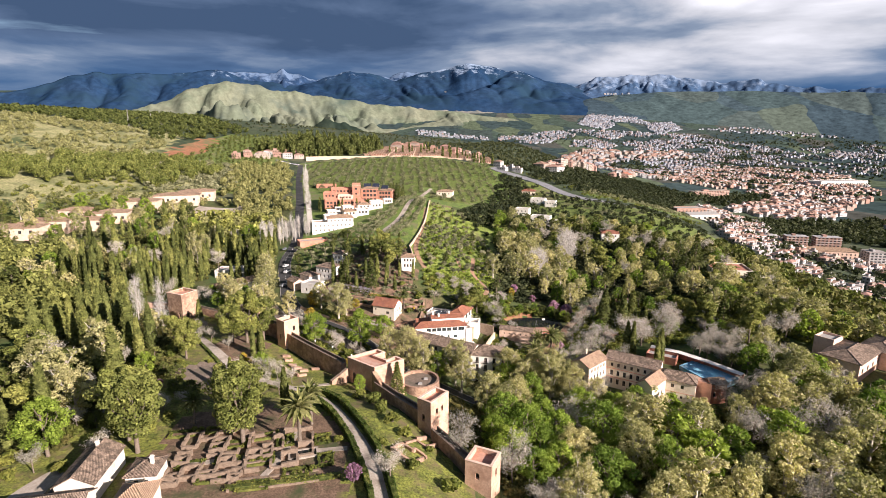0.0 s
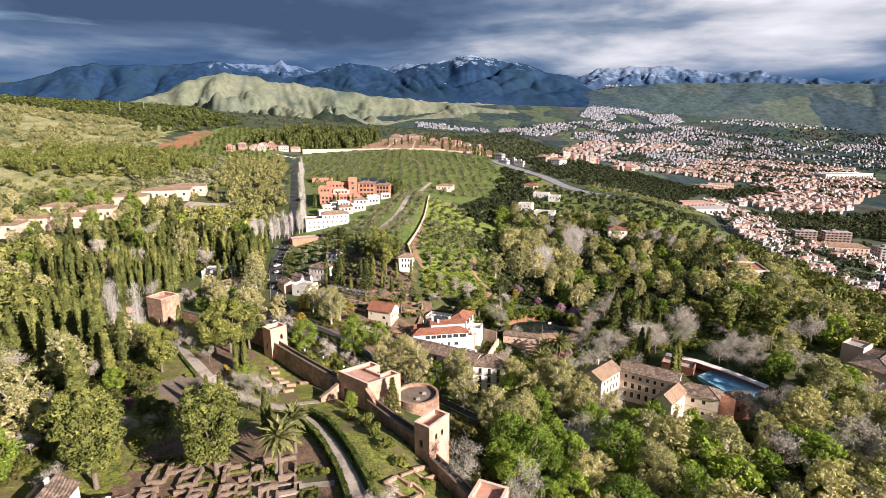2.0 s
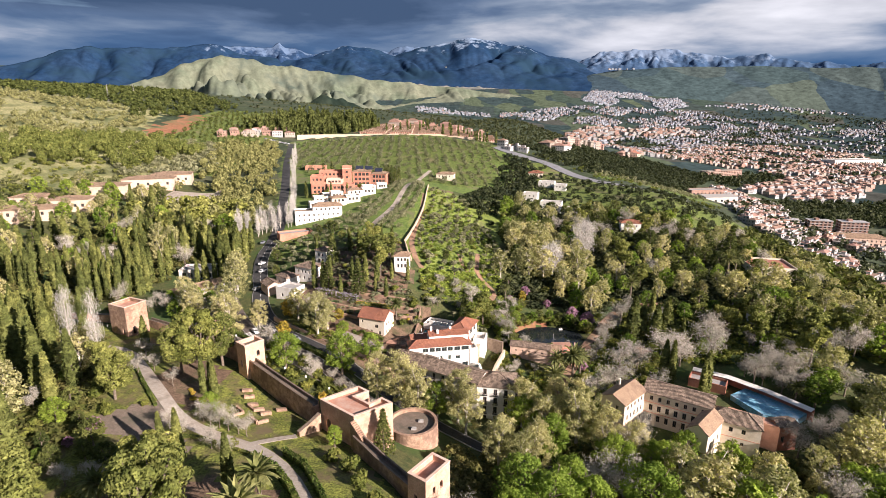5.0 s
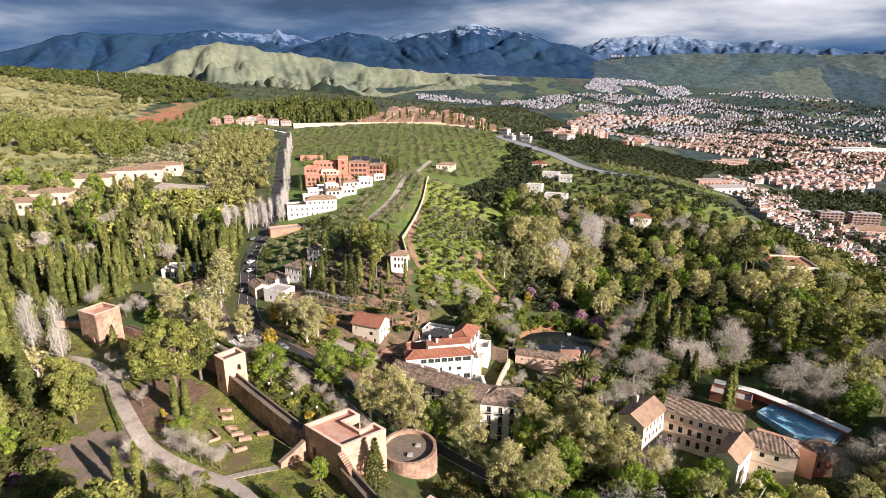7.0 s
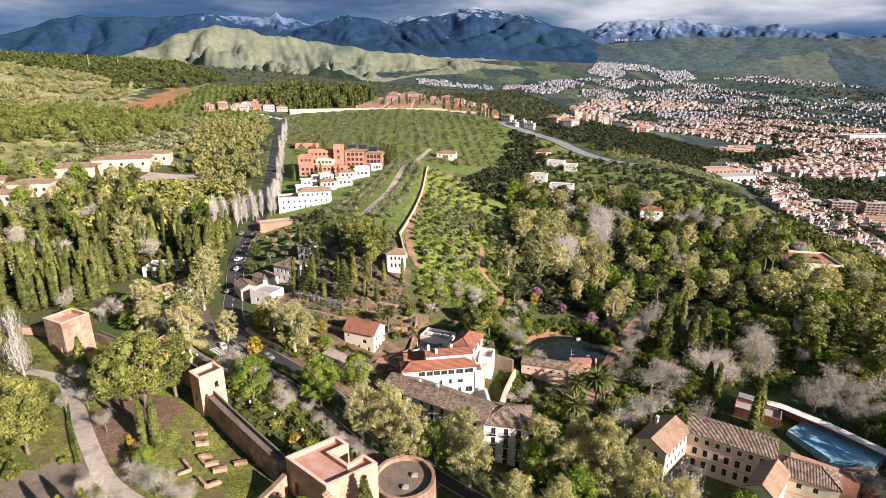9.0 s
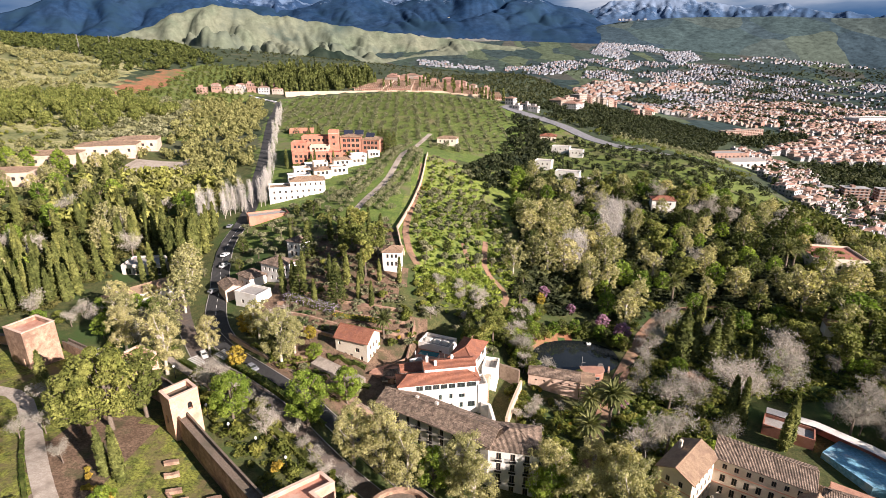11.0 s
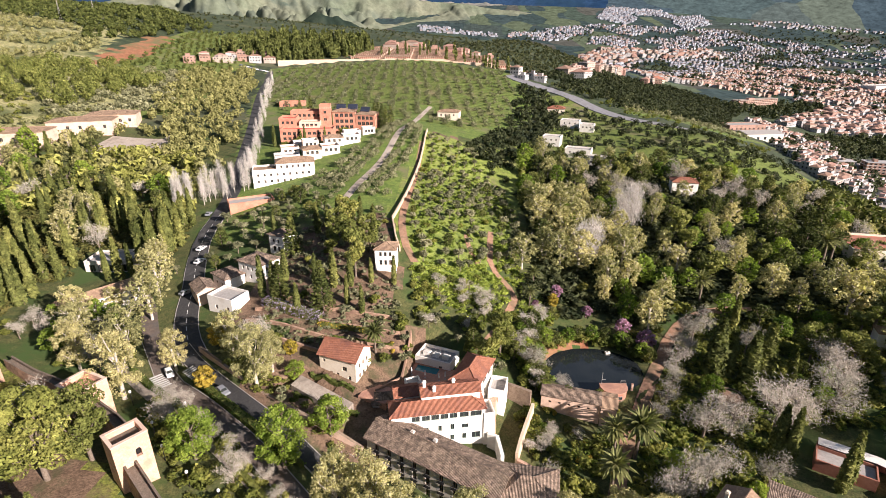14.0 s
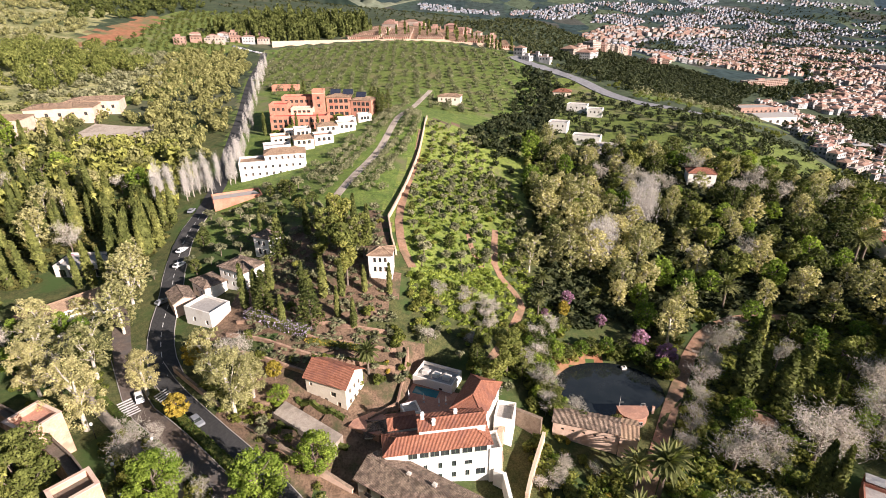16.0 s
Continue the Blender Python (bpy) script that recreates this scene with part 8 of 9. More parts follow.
plant_all("judas", [(38.1, 270, 5.5), (61.2, 246.6, 7.5), (30, 262, 3), (56.6, 254.6, 6), (-19.5, 100.5, 5), (-82, 148, 4.5), (-118, 283, 3.5), (-124, 284, 3.5), (47, 262, 4.5), (110, 245, 5), (51, 213, 4)])
plant_all("gold", [(-66.8, 165.5, 1.2), (-65, 165, 1.3), (-63.4, 164.8, 1.2), (-68.4, 168, 1.1), (-69.5, 170, 1.0), (-62, 164.2, 1.2), (-36, 178.5, 2.0)])
plant_all("shrub", [(-83.5, 155, 2.4), (-84.8, 157.4, 2.2), (-49, 146.4, 2.0), (-76.5, 160, 1.6), (-45, 196, 4.0), (-40.5, 191, 3.5), (-36.5, 184.5, 3.2), (-41, 183, 3.0), (-47.5, 188, 3.2), (-52, 201, 3.4), (-67, 209, 3.2), (-64, 203, 3.0), (-59, 198.5, 3.0), (-32, 178, 3),
                    (-29.5, 104.5, 1.6), (-25.5, 115, 2.0), (-28, 174, 3.0), (-24, 177, 2.6), (-19, 172, 2.8), (-20.5, 139, 3.6), (-25, 143, 3.2), (-17, 133, 3.4), (-13.5, 127, 3.4), (2, 103.5, 3.4)])
for i in range(64):
    a, k = 0.0982 * i + 0.05 * float(rng.random()), 1.10 + 0.24 * float(rng.random())
    x, y = POND[0] + math.cos(a) * POND[2] * k, POND[1] + math.sin(a) * POND[3] * k
    if near_line(POND_PATH, x, y) > 2.4 and not (y < 230 and x < 56):
        plant(("shrub", "shrub", "oak", "shrub", "green")[i % 5], x, y, (3.2, 2.6, 4.0, 3.4, 4.4)[i % 5], 1.25)
for i in range(46):
    x, y = 19 + 17 * float(rng.random()), 203 + 24 * float(rng.random())
    if is_clear(x, y, -5):
        plant(("shrub", "shrub", "gold", "bare", "shrub")[i % 5], x, y, (1.6, 2.2, 1.0, 2.6, 1.2)[i % 5], 1.2)
for i in range(70):
    x, y = -48 + 40 * float(rng.random()), 205 + 28 * float(rng.random())
    if near_line([(-38, 222), (-10, 212)], x, y) > 7 and near_line(EAST_LANE, x, y) > 4 and not (x > -12 and y < 226):
        plant(("shrub", "oak", "shrub", "olive", "gold")[i % 5], x, y, (1.5, 2.2, 2.4, 2.6, 0.9)[i % 5], 1.2)
for i in range(40):
    x, y = 96 + 34 * float(rng.random()), 202 + 32 * float(rng.random())
    if near_line(COURT_WALL, x, y) > 4 and math.hypot(x - 110, y - 218) > 7:
        plant(("shrub", "bare", "shrub", "green", "oak")[i % 5], x, y, (2.0, 4.0, 2.6, 4.5, 3.5)[i % 5], 1.2)
for i in range(44):
    k = i / 43
    x, y = -66 + 44 * k + float(rng.normal()) * 0.8, 208.4 - 33.5 * k + float(rng.normal()) * 0.8
    plant(("shrub", "oak", "shrub", "bare")[i % 4], x + 2.5, y + 1.5, (1.5, 1.8, 2.0, 3.2)[i % 4], 1.1)
for i in range(46):
    a, k = 1.9 + 0.066 * i + 0.05 * float(rng.random()), 1.34 + 0.4 * float(rng.random())
    x, y = POND[0] + math.cos(a) * POND[2] * k, POND[1] + math.sin(a) * POND[3] * k
    if x < 60 and is_clear(x, y, -4):
        plant(("oak", "green", "shrub", "bare", "oak")[i % 5], x, y, (4.5, 3.6, 3.0, 4.0, 3.4)[i % 5], 1.2)
for i in range(120):
    x, y = -16 + 34 * float(rng.random()), 226 + 36 * float(rng.random())
    if not inside([(-10.5, 219), (8, 213), (10, 222), (4, 239), (-8, 240)], x, y) and near_line(OLIVE_WALL, x, y) > 2 and near_line(LOW_PATH, x, y) > 2 and math.hypot(x + 18, y - 262) > 8 and not (x > 30):
        plant(("shrub", "olive", "shrub", "olive", "bare", "shrub")[i % 6], x, y, (2.2, 2.8, 1.6, 2.4, 3.2, 2.6)[i % 6], 1.25)
# cypress rows of the upper garden
r = np.random.default_rng(21)
for a, b, n, h in (((-150, 232), (-112, 262), 15, 11), ((-146, 240), (-116, 264), 12, 12), ((-160, 246), (-126, 268), 12, 12), ((-112, 268), (-98, 274), 5, 11), ((-104, 276), (-97, 306), 10, 13), ((-108, 284), (-102, 312), 8, 13),
                   ((-170, 262), (-138, 276), 11, 12), ((-180, 250), (-165, 240), 6, 12), ((-145, 300), (-122, 306), 8, 11), ((-168, 315), (-150, 330), 7, 9), ((-136, 188), (-124, 205), 6, 13), ((-150, 205), (-128, 214), 8, 12)):
    for i in range(n):
        k = (i + 0.3 * r.random()) / n
        x, y = a[0] + (b[0] - a[0]) * k + r.normal() * 0.8, a[1] + (b[1] - a[1]) * k + r.normal() * 0.8
        if is_clear(x, y, -6):
            plant("cypress", x, y, h * (0.8 + 0.35 * r.random()))
# white poplars along the avenue
for i in range(46):
    k = i / 45
    x, y = np.interp(k, [0, 0.4, 0.55, 1], [-116, -93, -98, -165]), np.interp(k, [0, 0.4, 0.55, 1], [322, 334, 358, 612])
    plant("poplar", x + r.normal() * 1.2 + (0 if k < 0.4 else 5.0), y + r.normal() * 2.0, (12 if k < 0.45 else 10.5) * (0.75 + 0.35 * r.random()), 0.6)

# ---- woods near the flight, strewn ----
scatter([(14, 132), (26, 176), (46, 166), (46, 112), (30, 60), (24, 80)], 6.0, [("plane", 0.42, 12), ("green", 0.40, 11.5), ("bare", 0.16, 7.5), ("oak", 0.04, 7)], 31)
scatter([(46, 60), (46, 148), (72, 146), (90, 144), (96, 60)], 6.2, [("plane", 0.50, 12), ("green", 0.28, 11), ("bare", 0.18, 8), ("oak", 0.04, 7)], 32)
scatter([(92, 60), (92, 146), (108, 158), (126, 178), (150, 172), (190, 150), (190, 60)], 6.6, [("plane", 0.50, 12), ("green", 0.22, 10), ("bare", 0.20, 8), ("oak", 0.06, 7.5), ("gold_tree", 0.03, 8)], 33)
scatter([(112, 158), (120, 196), (134, 206), (146, 184), (132, 150)], 5.2, [("plane", 0.46, 9.5), ("green", 0.34, 8), ("bare", 0.08, 6), ("pine", 0.12, 9)], 61)
scatter([(102, 206), (112, 214), (124, 204), (118, 190), (112, 194)], 4.0, [("shrub", 0.4, 2.4), ("green", 0.3, 4.5), ("bare", 0.3, 5)], 62)
scatter([(90, 152), (112, 168), (134, 160), (128, 138), (98, 138)], 5.0, [("plane", 0.42, 8), ("green", 0.46, 7), ("bare", 0.12, 5.5)], 63)
scatter([(-134, 228), (-112, 262), (-98, 266), (-86, 240), (-98, 214), (-118, 222)], 4.4, [("bare", 0.34, 5), ("shrub", 0.34, 2.6), ("green", 0.14, 5), ("plane", 0.18, 7)], 64)
scatter([(-96, 214), (-84, 232), (-72, 222), (-84, 208)], 4.0, [("bare", 0.3, 5), ("shrub", 0.5, 2.6), ("green", 0.2, 5)], 65)
scatter([(46, 148), (46, 166), (72, 163), (92, 159), (110, 168), (108, 158), (92, 146)], 6.2, [("bare", 0.5, 5), ("green", 0.25, 5.5), ("plane", 0.25, 6.5)], 49)
scatter([(20, 196), (22, 232), (40, 205), (62, 200), (90, 218), (70, 192), (48, 186)], 4.6, [("shrub", 0.45, 2.6), ("bare", 0.22, 5), ("oak", 0.15, 4.5), ("green", 0.1, 4.5)], 34)
scatter([(62, 222), (80, 262), (120, 262), (124, 236), (110, 236), (96, 224), (84, 226)], 5.6, [("oak", 0.36, 6), ("bare", 0.2, 5.5), ("shrub", 0.22, 3), ("green", 0.12, 6), ("cypress", 0.1, 9), ("judas", 0.05, 5)], 35)
scatter([(120, 205), (126, 262), (190, 275), (190, 205), (150, 212)], 6.4, [("plane", 0.32, 11), ("oak", 0.30, 8), ("bare", 0.14, 8), ("green", 0.14, 9), ("pine", 0.12, 10)], 36)
scatter([(36, 286), (38, 342), (78, 348), (76, 302), (60, 286)], 5.6, [("plane", 0.85, 10), ("green", 0.15, 8)], 38)
scatter([(28, 255), (24, 275), (34, 300), (34, 360), (48, 425), (105, 412), (190, 395), (230, 340), (195, 285), (120, 262), (72, 258), (60, 254)], 6.1,
        [("oak", 0.38, 8), ("plane", 0.28, 8.5), ("green", 0.16, 8), ("bare", 0.08, 7), ("shrub", 0.08, 4), ("pine", 0.06, 9)], 37)
scatter([(-8, 238), (-8, 262), (12, 268), (26, 250), (20, 236), (8, 231)], 4.4, [("oak", 0.04, 4), ("green", 0.06, 4), ("olive", 0.4, 3.8), ("bare", 0.2, 4), ("shrub", 0.3, 2.6), ("pine", 0.05, 6)], 39)
scatter([(-17, 268), (-14, 300), (-13, 340), (-9, 404), (14, 404), (30, 360), (30, 300), (20, 272), (0, 262)], 4.3, [("olive", 0.74, 3.6), ("shrub", 0.2, 2.2), ("oak", 0.05, 3.5)], 40)
scatter([(-140, 95), (-140, 215), (-112, 200), (-96, 176), (-84, 140), (-96, 112)], 6.6, [("plane", 0.14, 11), ("oak", 0.22, 7), ("bare", 0.14, 7), ("cypress", 0.38, 13), ("pine", 0.12, 10), ("green", 0.10, 7)], 41)
scatter([(-205, 225), (-205, 300), (-160, 340), (-110, 330), (-100, 262), (-128, 244), (-150, 226)], 6.4, [("cypress", 0.36, 11), ("plane", 0.22, 9), ("green", 0.12, 8), ("oak", 0.14, 7), ("bare", 0.12, 7)], 42)
scatter([(-92, 268), (-98, 320), (-58, 330), (-44, 300), (-54, 268), (-76, 268)], 4.4, [("olive", 0.72, 3.8), ("oak", 0.18, 4.5), ("cypress", 0.06, 6)], 43)
scatter([(-58, 236), (-58, 256), (-46, 300), (-22, 300), (-14, 262), (-16, 240)], 5.2, [("olive", 0.4, 3.4), ("shrub", 0.25, 2.4), ("cypress", 0.2, 8), ("pine", 0.08, 8)], 44)
scatter([(-64, 226), (-44, 214), (-34, 212), (-34, 232), (-56, 240)], 4.4, [("shrub", 0.5, 2.2), ("oak", 0.2, 4.5), ("gold_tree", 0.08, 5), ("green", 0.12, 5)], 45)
scatter([(-66, 200), (-82, 224), (-34, 186), (-22, 172), (-40, 176)], 5.0, [("shrub", 0.7, 2.6), ("green", 0.15, 5), ("gold_tree", 0.06, 5), ("oak", 0.1, 4.5)], 46)
scatter([(-300, 285), (-300, 345), (-250, 400), (-190, 395), (-165, 340), (-205, 290)], 8.5, [("cypress", 0.34, 10), ("plane", 0.26, 9), ("green", 0.2, 8), ("oak", 0.2, 7)], 47)
scatter([(-104, 98), (-104, 172), (-90, 166), (-80, 150), (-70, 136), (-72, 121), (-84, 104)], 4.2, [("bare", 0.28, 3.6), ("shrub", 0.42, 2.8), ("oak", 0.16, 4.5), ("judas", 0.04, 4), ("green", 0.1, 4)], 50)
scatter([(10, 90), (2, 112), (-8, 124), (-22, 146), (-16, 112), (-4, 84)], 6.0, [("shrub", 0.7, 2.4), ("bare", 0.15, 4.5)], 48)

# ---- far woods and groves: too many to count, one object each ----
def grove(name, spots, mat, label, leaves=46, size=0.95, category="trees", seed=5, narrow=False, wide=1.0):
    """Small crowns of leaf clumps at (x, y, height) spots, joined."""
    r = np.random.default_rng(seed)
    if category == "trees" and np.mean([p[1] for p in spots]) < 950:
        leaves, size = int(leaves * 1.7), size * 0.74
    temp = []
    for i in range(6):
        if narrow:
            z = r.random(leaves)
            a = r.random(leaves) * 6.28
            w = np.interp(z, [0, 0.3, 1], [0.07, 0.11, 0.01])
            pts = np.stack([np.cos(a) * w, np.sin(a) * w, z * 0.95 + 0.05, np.cos(a), np.sin(a), 0.2 + 0 * a], 1)
        else:
            C = [(r.normal() * 0.2, r.normal() * 0.2, 0.35 + 0.3 * r.random()) for _ in range(4)]
            pts = lumps(leaves, C, [(0.34, 0.34, 0.3)] * 4, r, 0.8)
        V, F = leaf_cloud(pts, size * (0.12 if narrow else 0.2), 0.1, 40 + i)
        temp.append((V, F))
    Vs, Fs, off = [], [], 0
    S = np.array(spots)
    Z = height(S[:, 0], S[:, 1])
    for i, (x, y, h) in enumerate(S):
        V, F = temp[i % 6]
        a = r.random() * 6.28
        c, s_ = math.cos(a), math.sin(a)
        W = V * np.array((h * wide, h * wide, h))
        Vs.append(np.stack([W[:, 0] * c - W[:, 1] * s_ + x, W[:, 0] * s_ + W[:, 1] * c + y, W[:, 2] + Z[i] - 0.1], 1))
        Fs.append(F + off)
        off += len(V)
    ob = new(name, array_mesh(name, np.concatenate(Vs), np.concatenate(Fs), M[mat]))
    return tagged(ob, label, category, kind="stuff")


def strew(poly, gap, h, seed, keep=1.0, clump=0.0, clear=False):
    r = np.random.default_rng(seed)
    xs, ys = [p[0] for p in poly], [p[1] for p in poly]
    X, Y = np.meshgrid(np.arange(min(xs), max(xs), gap), np.arange(min(ys), max(ys), gap))
    X, Y = X.ravel() + r.normal(size=X.size) * gap * 0.3, Y.ravel() + r.normal(size=Y.size) * gap * 0.3
    k = inside(poly, X, Y) & (r.random(X.size) < keep)
    if clump:
        k &= np.array([noise.noise((x * clump, y * clump, seed)) for x, y in zip(X, Y)]) > -0.15
    k &= (near_line(ROAD, X, Y) > 7) & ~inside(CAR_PARK, X, Y) & (near_line(FAR_ROAD, X, Y) > 13)
    if clear:
        k &= np.array([is_clear(x, y) for x, y in zip(X, Y)])
    return [(x, y, h * (0.7 + 0.6 * q)) for x, y, q in zip(X[k], Y[k], r.random(int(k.sum())))]


def lines_of(poly, way, row, gap, h, seed):
    """Trees in straight rows: way is the rows' direction in degrees."""
    r = np.random.default_rng(seed)
    c, s_ = math.cos(radians(way)), math.sin(radians(way))
    P = np.array(poly)
    u, v = P @ (c, s_), P @ (-s_, c)
    out = []
    for b in np.arange(v.min(), v.max(), row):
        for a in np.arange(u.min(), u.max(), gap):
            a2, b2 = a + r.normal() * gap * 0.12, b + r.normal() * row * 0.06
            x, y = a2 * c - b2 * s_, a2 * s_ + b2 * c
            if inside(poly, x, y) and r.random() < 0.92 and near_line(GROVE_TRACK, x, y) > 2.2 and near_line(OLIVE_WALL, x, y) > 2.5 and near_line(ROAD, x, y) > 7:
                out.append((x, y, h * (0.75 + 0.5 * r.random())))
    return out


grove("olive_grove", lines_of([(-60, 338), (-46, 312), (-24, 318), (-14, 404), (-22, 470), (-34, 440), (-40, 392)], 80, 5.2, 4.0, 3.6, 51), "olive_leaf", "silvery olive trees in rows along a track", 110, 0.58)
TERRACES = [(-150, 545), (-110, 478), (-40, 470), (10, 455), (46, 500), (62, 600), (56, 664), (0, 722), (-60, 736), (-178, 706), (-168, 620)]
grove("terraced_grove", lines_of(TERRACES, 4, 9.0, 9.5, 4.2, 52), "olive_leaf", "olive trees on grassy terraces below a wall", 80, 0.66)
lips = Shape()
tc, ts = math.cos(radians(4)), math.sin(radians(4))
TP = np.array(TERRACES)
for b in np.arange((TP @ (-ts, tc)).min(), (TP @ (-ts, tc)).max(), 4.5):
    prev = None
    for a in np.arange((TP @ (tc, ts)).min(), (TP @ (tc, ts)).max(), 6.0):
        b2 = b + 1.4 * noise.noise((a * 0.03, b * 0.05, 8))
        x, y = a * tc - b2 * ts, a * ts + b2 * tc
        if not inside(TERRACES, x, y) or near_line(GROVE_TRACK, x, y) < 3:
            prev = None
            continue
        row = [Vector((x - ts * k, y + tc * k, grid_height(x - ts * k, y + tc * k) + q)) for k, q in ((-1.3, -0.1), (-0.5, 0.75), (1.6, 0.05))]
        if prev:
            lips.quad(prev[0], row[0], row[1], prev[1]), lips.quad(prev[1], row[1], row[2], prev[2])
        prev = row
tagged(part("terrace_banks", lips, M["bank"]), "low grassy banks of the olive terraces", "banks", kind="stuff")
grove("slope_grove", strew([(12, 412), (28, 366), (50, 430), (70, 470), (96, 560), (80, 620), (62, 600), (46, 500)], 6.5, 5.5, 53, 0.9), "dark_leaf", "dark evergreen scrub trees on the slope", 60, 0.95)
grove("hill_grove", lines_of([(-308, 620), (-336, 860), (-272, 896), (-222, 720), (-222, 640)], 62, 10, 9, 4.8, 54), "oak_leaf", "olive rows on a red hillside", 50, 0.8)
grove("pine_belt", strew([(-460, 380), (-250, 470), (-236, 560), (-290, 620), (-350, 560), (-400, 480)], 11, 12.5, 55, 0.95), "pine_leaf", "belt of dark green pines", 300, 0.42, wide=0.74)
grove("scrub_hill", strew([(-900, 420), (-380, 500), (-330, 600), (-360, 700), (-420, 760), (-900, 800)], 8, 6.0, 56, 0.85, 0.02), "hill_leaf", "scattered scrub oaks on a sunlit hillside", 40, 1.0, wide=0.85)
grove("oak_ridge", strew([(-380, 700), (-420, 770), (-1200, 800), (-1200, 1050), (-500, 1100), (-330, 900), (-345, 800)], 11, 9, 57, 0.9), "oak_leaf", "dark wood along the hill crest", 30, 1.2)
grove("plane_park", strew([(-252, 640), (-206, 690), (-184, 640), (-150, 528), (-118, 410), (-150, 384), (-205, 480)], 8.5, 7.5, 58, 0.85), "khaki_leaf", "car park shaded by budding plane trees", 80, 0.85, wide=0.84)
grove("valley_grove", strew([(-330, 560), (-250, 640), (-200, 500), (-200, 440), (-250, 440), (-290, 500)], 8, 6, 59, 0.85), "olive_leaf", "old olives and scrub in the valley", 44, 1.0)
grove("terrace_scrub", strew([(-330, 400), (-290, 360), (-260, 400), (-220, 470), (-260, 500), (-330, 450)], 9, 3.5, 60, 0.8), "scrub_leaf", "bushes on green terraces", 40, 1.0)
grove("cemetery_cypresses", strew([(-262, 740), (-190, 732), (-120, 762), (-90, 800), (-120, 880), (-230, 880)], 6.5, 15, 61, 0.95), "cypress_leaf", "dense dark cypresses round a cemetery", 46, 1.3, narrow=True)
grove("ridge_scrub", strew([(-80, 885), (60, 1000), (100, 1130), (240, 1110), (300, 1000), (240, 880), (120, 780), (90, 800), (40, 880)], 8, 5.0, 86, 0.8), "dark_leaf", "dark scrub on the ridge behind the cemetery", 30, 1.1)
grove("back_slope_scrub", strew([(-430, 930), (-80, 890), (60, 1010), (60, 1300), (-430, 1350)], 17, 3.6, 87, 0.75), "dark_leaf", "scattered trees on the back slopes", 26, 1.2)
grove("cemetery_rows", strew([(-90, 770), (-20, 770), (40, 715), (60, 690), (70, 720), (20, 800), (-60, 840)], 11, 11, 62, 0.5), "cypress_leaf", "cypresses among the cemetery buildings", 46, 1.3, narrow=True)
grove("east_slope_wood", strew([(70, 690), (150, 640), (200, 700), (330, 900), (480, 1050), (360, 1100), (200, 950)], 11, 7, 63, 0.9), "dark_leaf", "dark wooded slope", 30, 1.2)
grove("ring_road_grove", lines_of([(150, 560), (310, 640), (300, 780), (200, 720)], 20, 9, 7, 4.2, 64), "olive_leaf", "olive rows below the ring road", 26, 1.2)
grove("spur_scrub", strew([(120, 400), (130, 480), (230, 520), (290, 470), (240, 400), (200, 390)], 6.5, 3.6, 65, 0.7, 0.04), "dark_leaf", "scrub on a grassy spur", 40, 1.0)
grove("spur_wood", strew([(190, 395), (228, 420), (240, 400), (236, 345), (225, 335)], 8, 8, 66, 0.95), "oak_leaf", "dark wood on the spur's flank", 60, 0.95)
grove("river_wood", strew([(440, 780), (560, 880), (800, 920), (900, 850), (640, 715), (540, 745)], 11, 11, 67, 0.9), "dark_leaf", "dark riverside trees at the edge of town", 30, 1.2)
grove("brick_slope_wood", strew([(430, 940), (480, 1050), (700, 1190), (760, 1120), (600, 990)], 13, 9, 68, 0.9), "dark_leaf", "trees on the slope under the apartments", 26, 1.25)
grove("drive_trees", strew([(190, 395), (238, 405), (262, 330), (290, 260), (290, 110), (188, 110), (188, 285)], 8, 10, 69, 0.85), "under_leaf", "budding trees on the flank of the hill", 60, 0.95)
grove("flank_wood", strew([(190, 395), (250, 425), (290, 372), (330, 330), (330, 110), (188, 110), (188, 285)], 8.5, 10, 73, 0.85), "oak_leaf", "dark trees on the flank of the hill", 60, 0.95)
grove("town_trees", strew([(252, 425), (268, 480), (330, 640), (400, 780), (500, 780), (600, 580), (520, 430), (440, 345), (330, 330)], 15, 9, 74, 0.7), "dark_leaf", "dark trees between the town houses", 40, 1.05)
grove("valley_planes", strew([(-205, 340), (-228, 400), (-205, 440), (-150, 436), (-112, 380), (-104, 340), (-150, 326)], 9, 7.5, 75, 0.72), "khaki_leaf", "pale budding trees in the valley", 70, 0.9, wide=0.8)
grove("valley_pines", strew([(-190, 318), (-190, 400), (-140, 400), (-108, 350), (-108, 318)], 11, 9, 76, 0.7), "pine_leaf", "dark pines round a car park", 80, 0.9)
grove("visitor_scrub", strew([(-300, 300), (-330, 400), (-250, 460), (-200, 430), (-190, 330), (-240, 290)], 8, 4.5, 77, 0.6), "hill_leaf", "bushes between the visitor blocks", 46, 1.0)
grove("outer_wood", strew([(-330, 60), (-330, 280), (-205, 280), (-205, 225), (-142, 215), (-142, 60)], 9.5, 13, 70, 0.85), "cypress_leaf", "mixed wood beyond the gardens", 240, 0.46)
grove("low_wood", strew([(30, -40), (190, -40), (190, 60), (46, 60), (30, 58)], 8.5, 12, 71, 0.9), "plane_leaf", "budding wood behind the flight", 150, 0.55)
grove("plain_trees", strew([(450, 1300), (700, 2300), (1500, 3000), (2600, 3000), (2600, 2000), (1300, 1300), (900, 1000)], 34, 11, 72, 0.75, 0.006), "dark_leaf", "trees scattered over the plain", 16, 1.5)

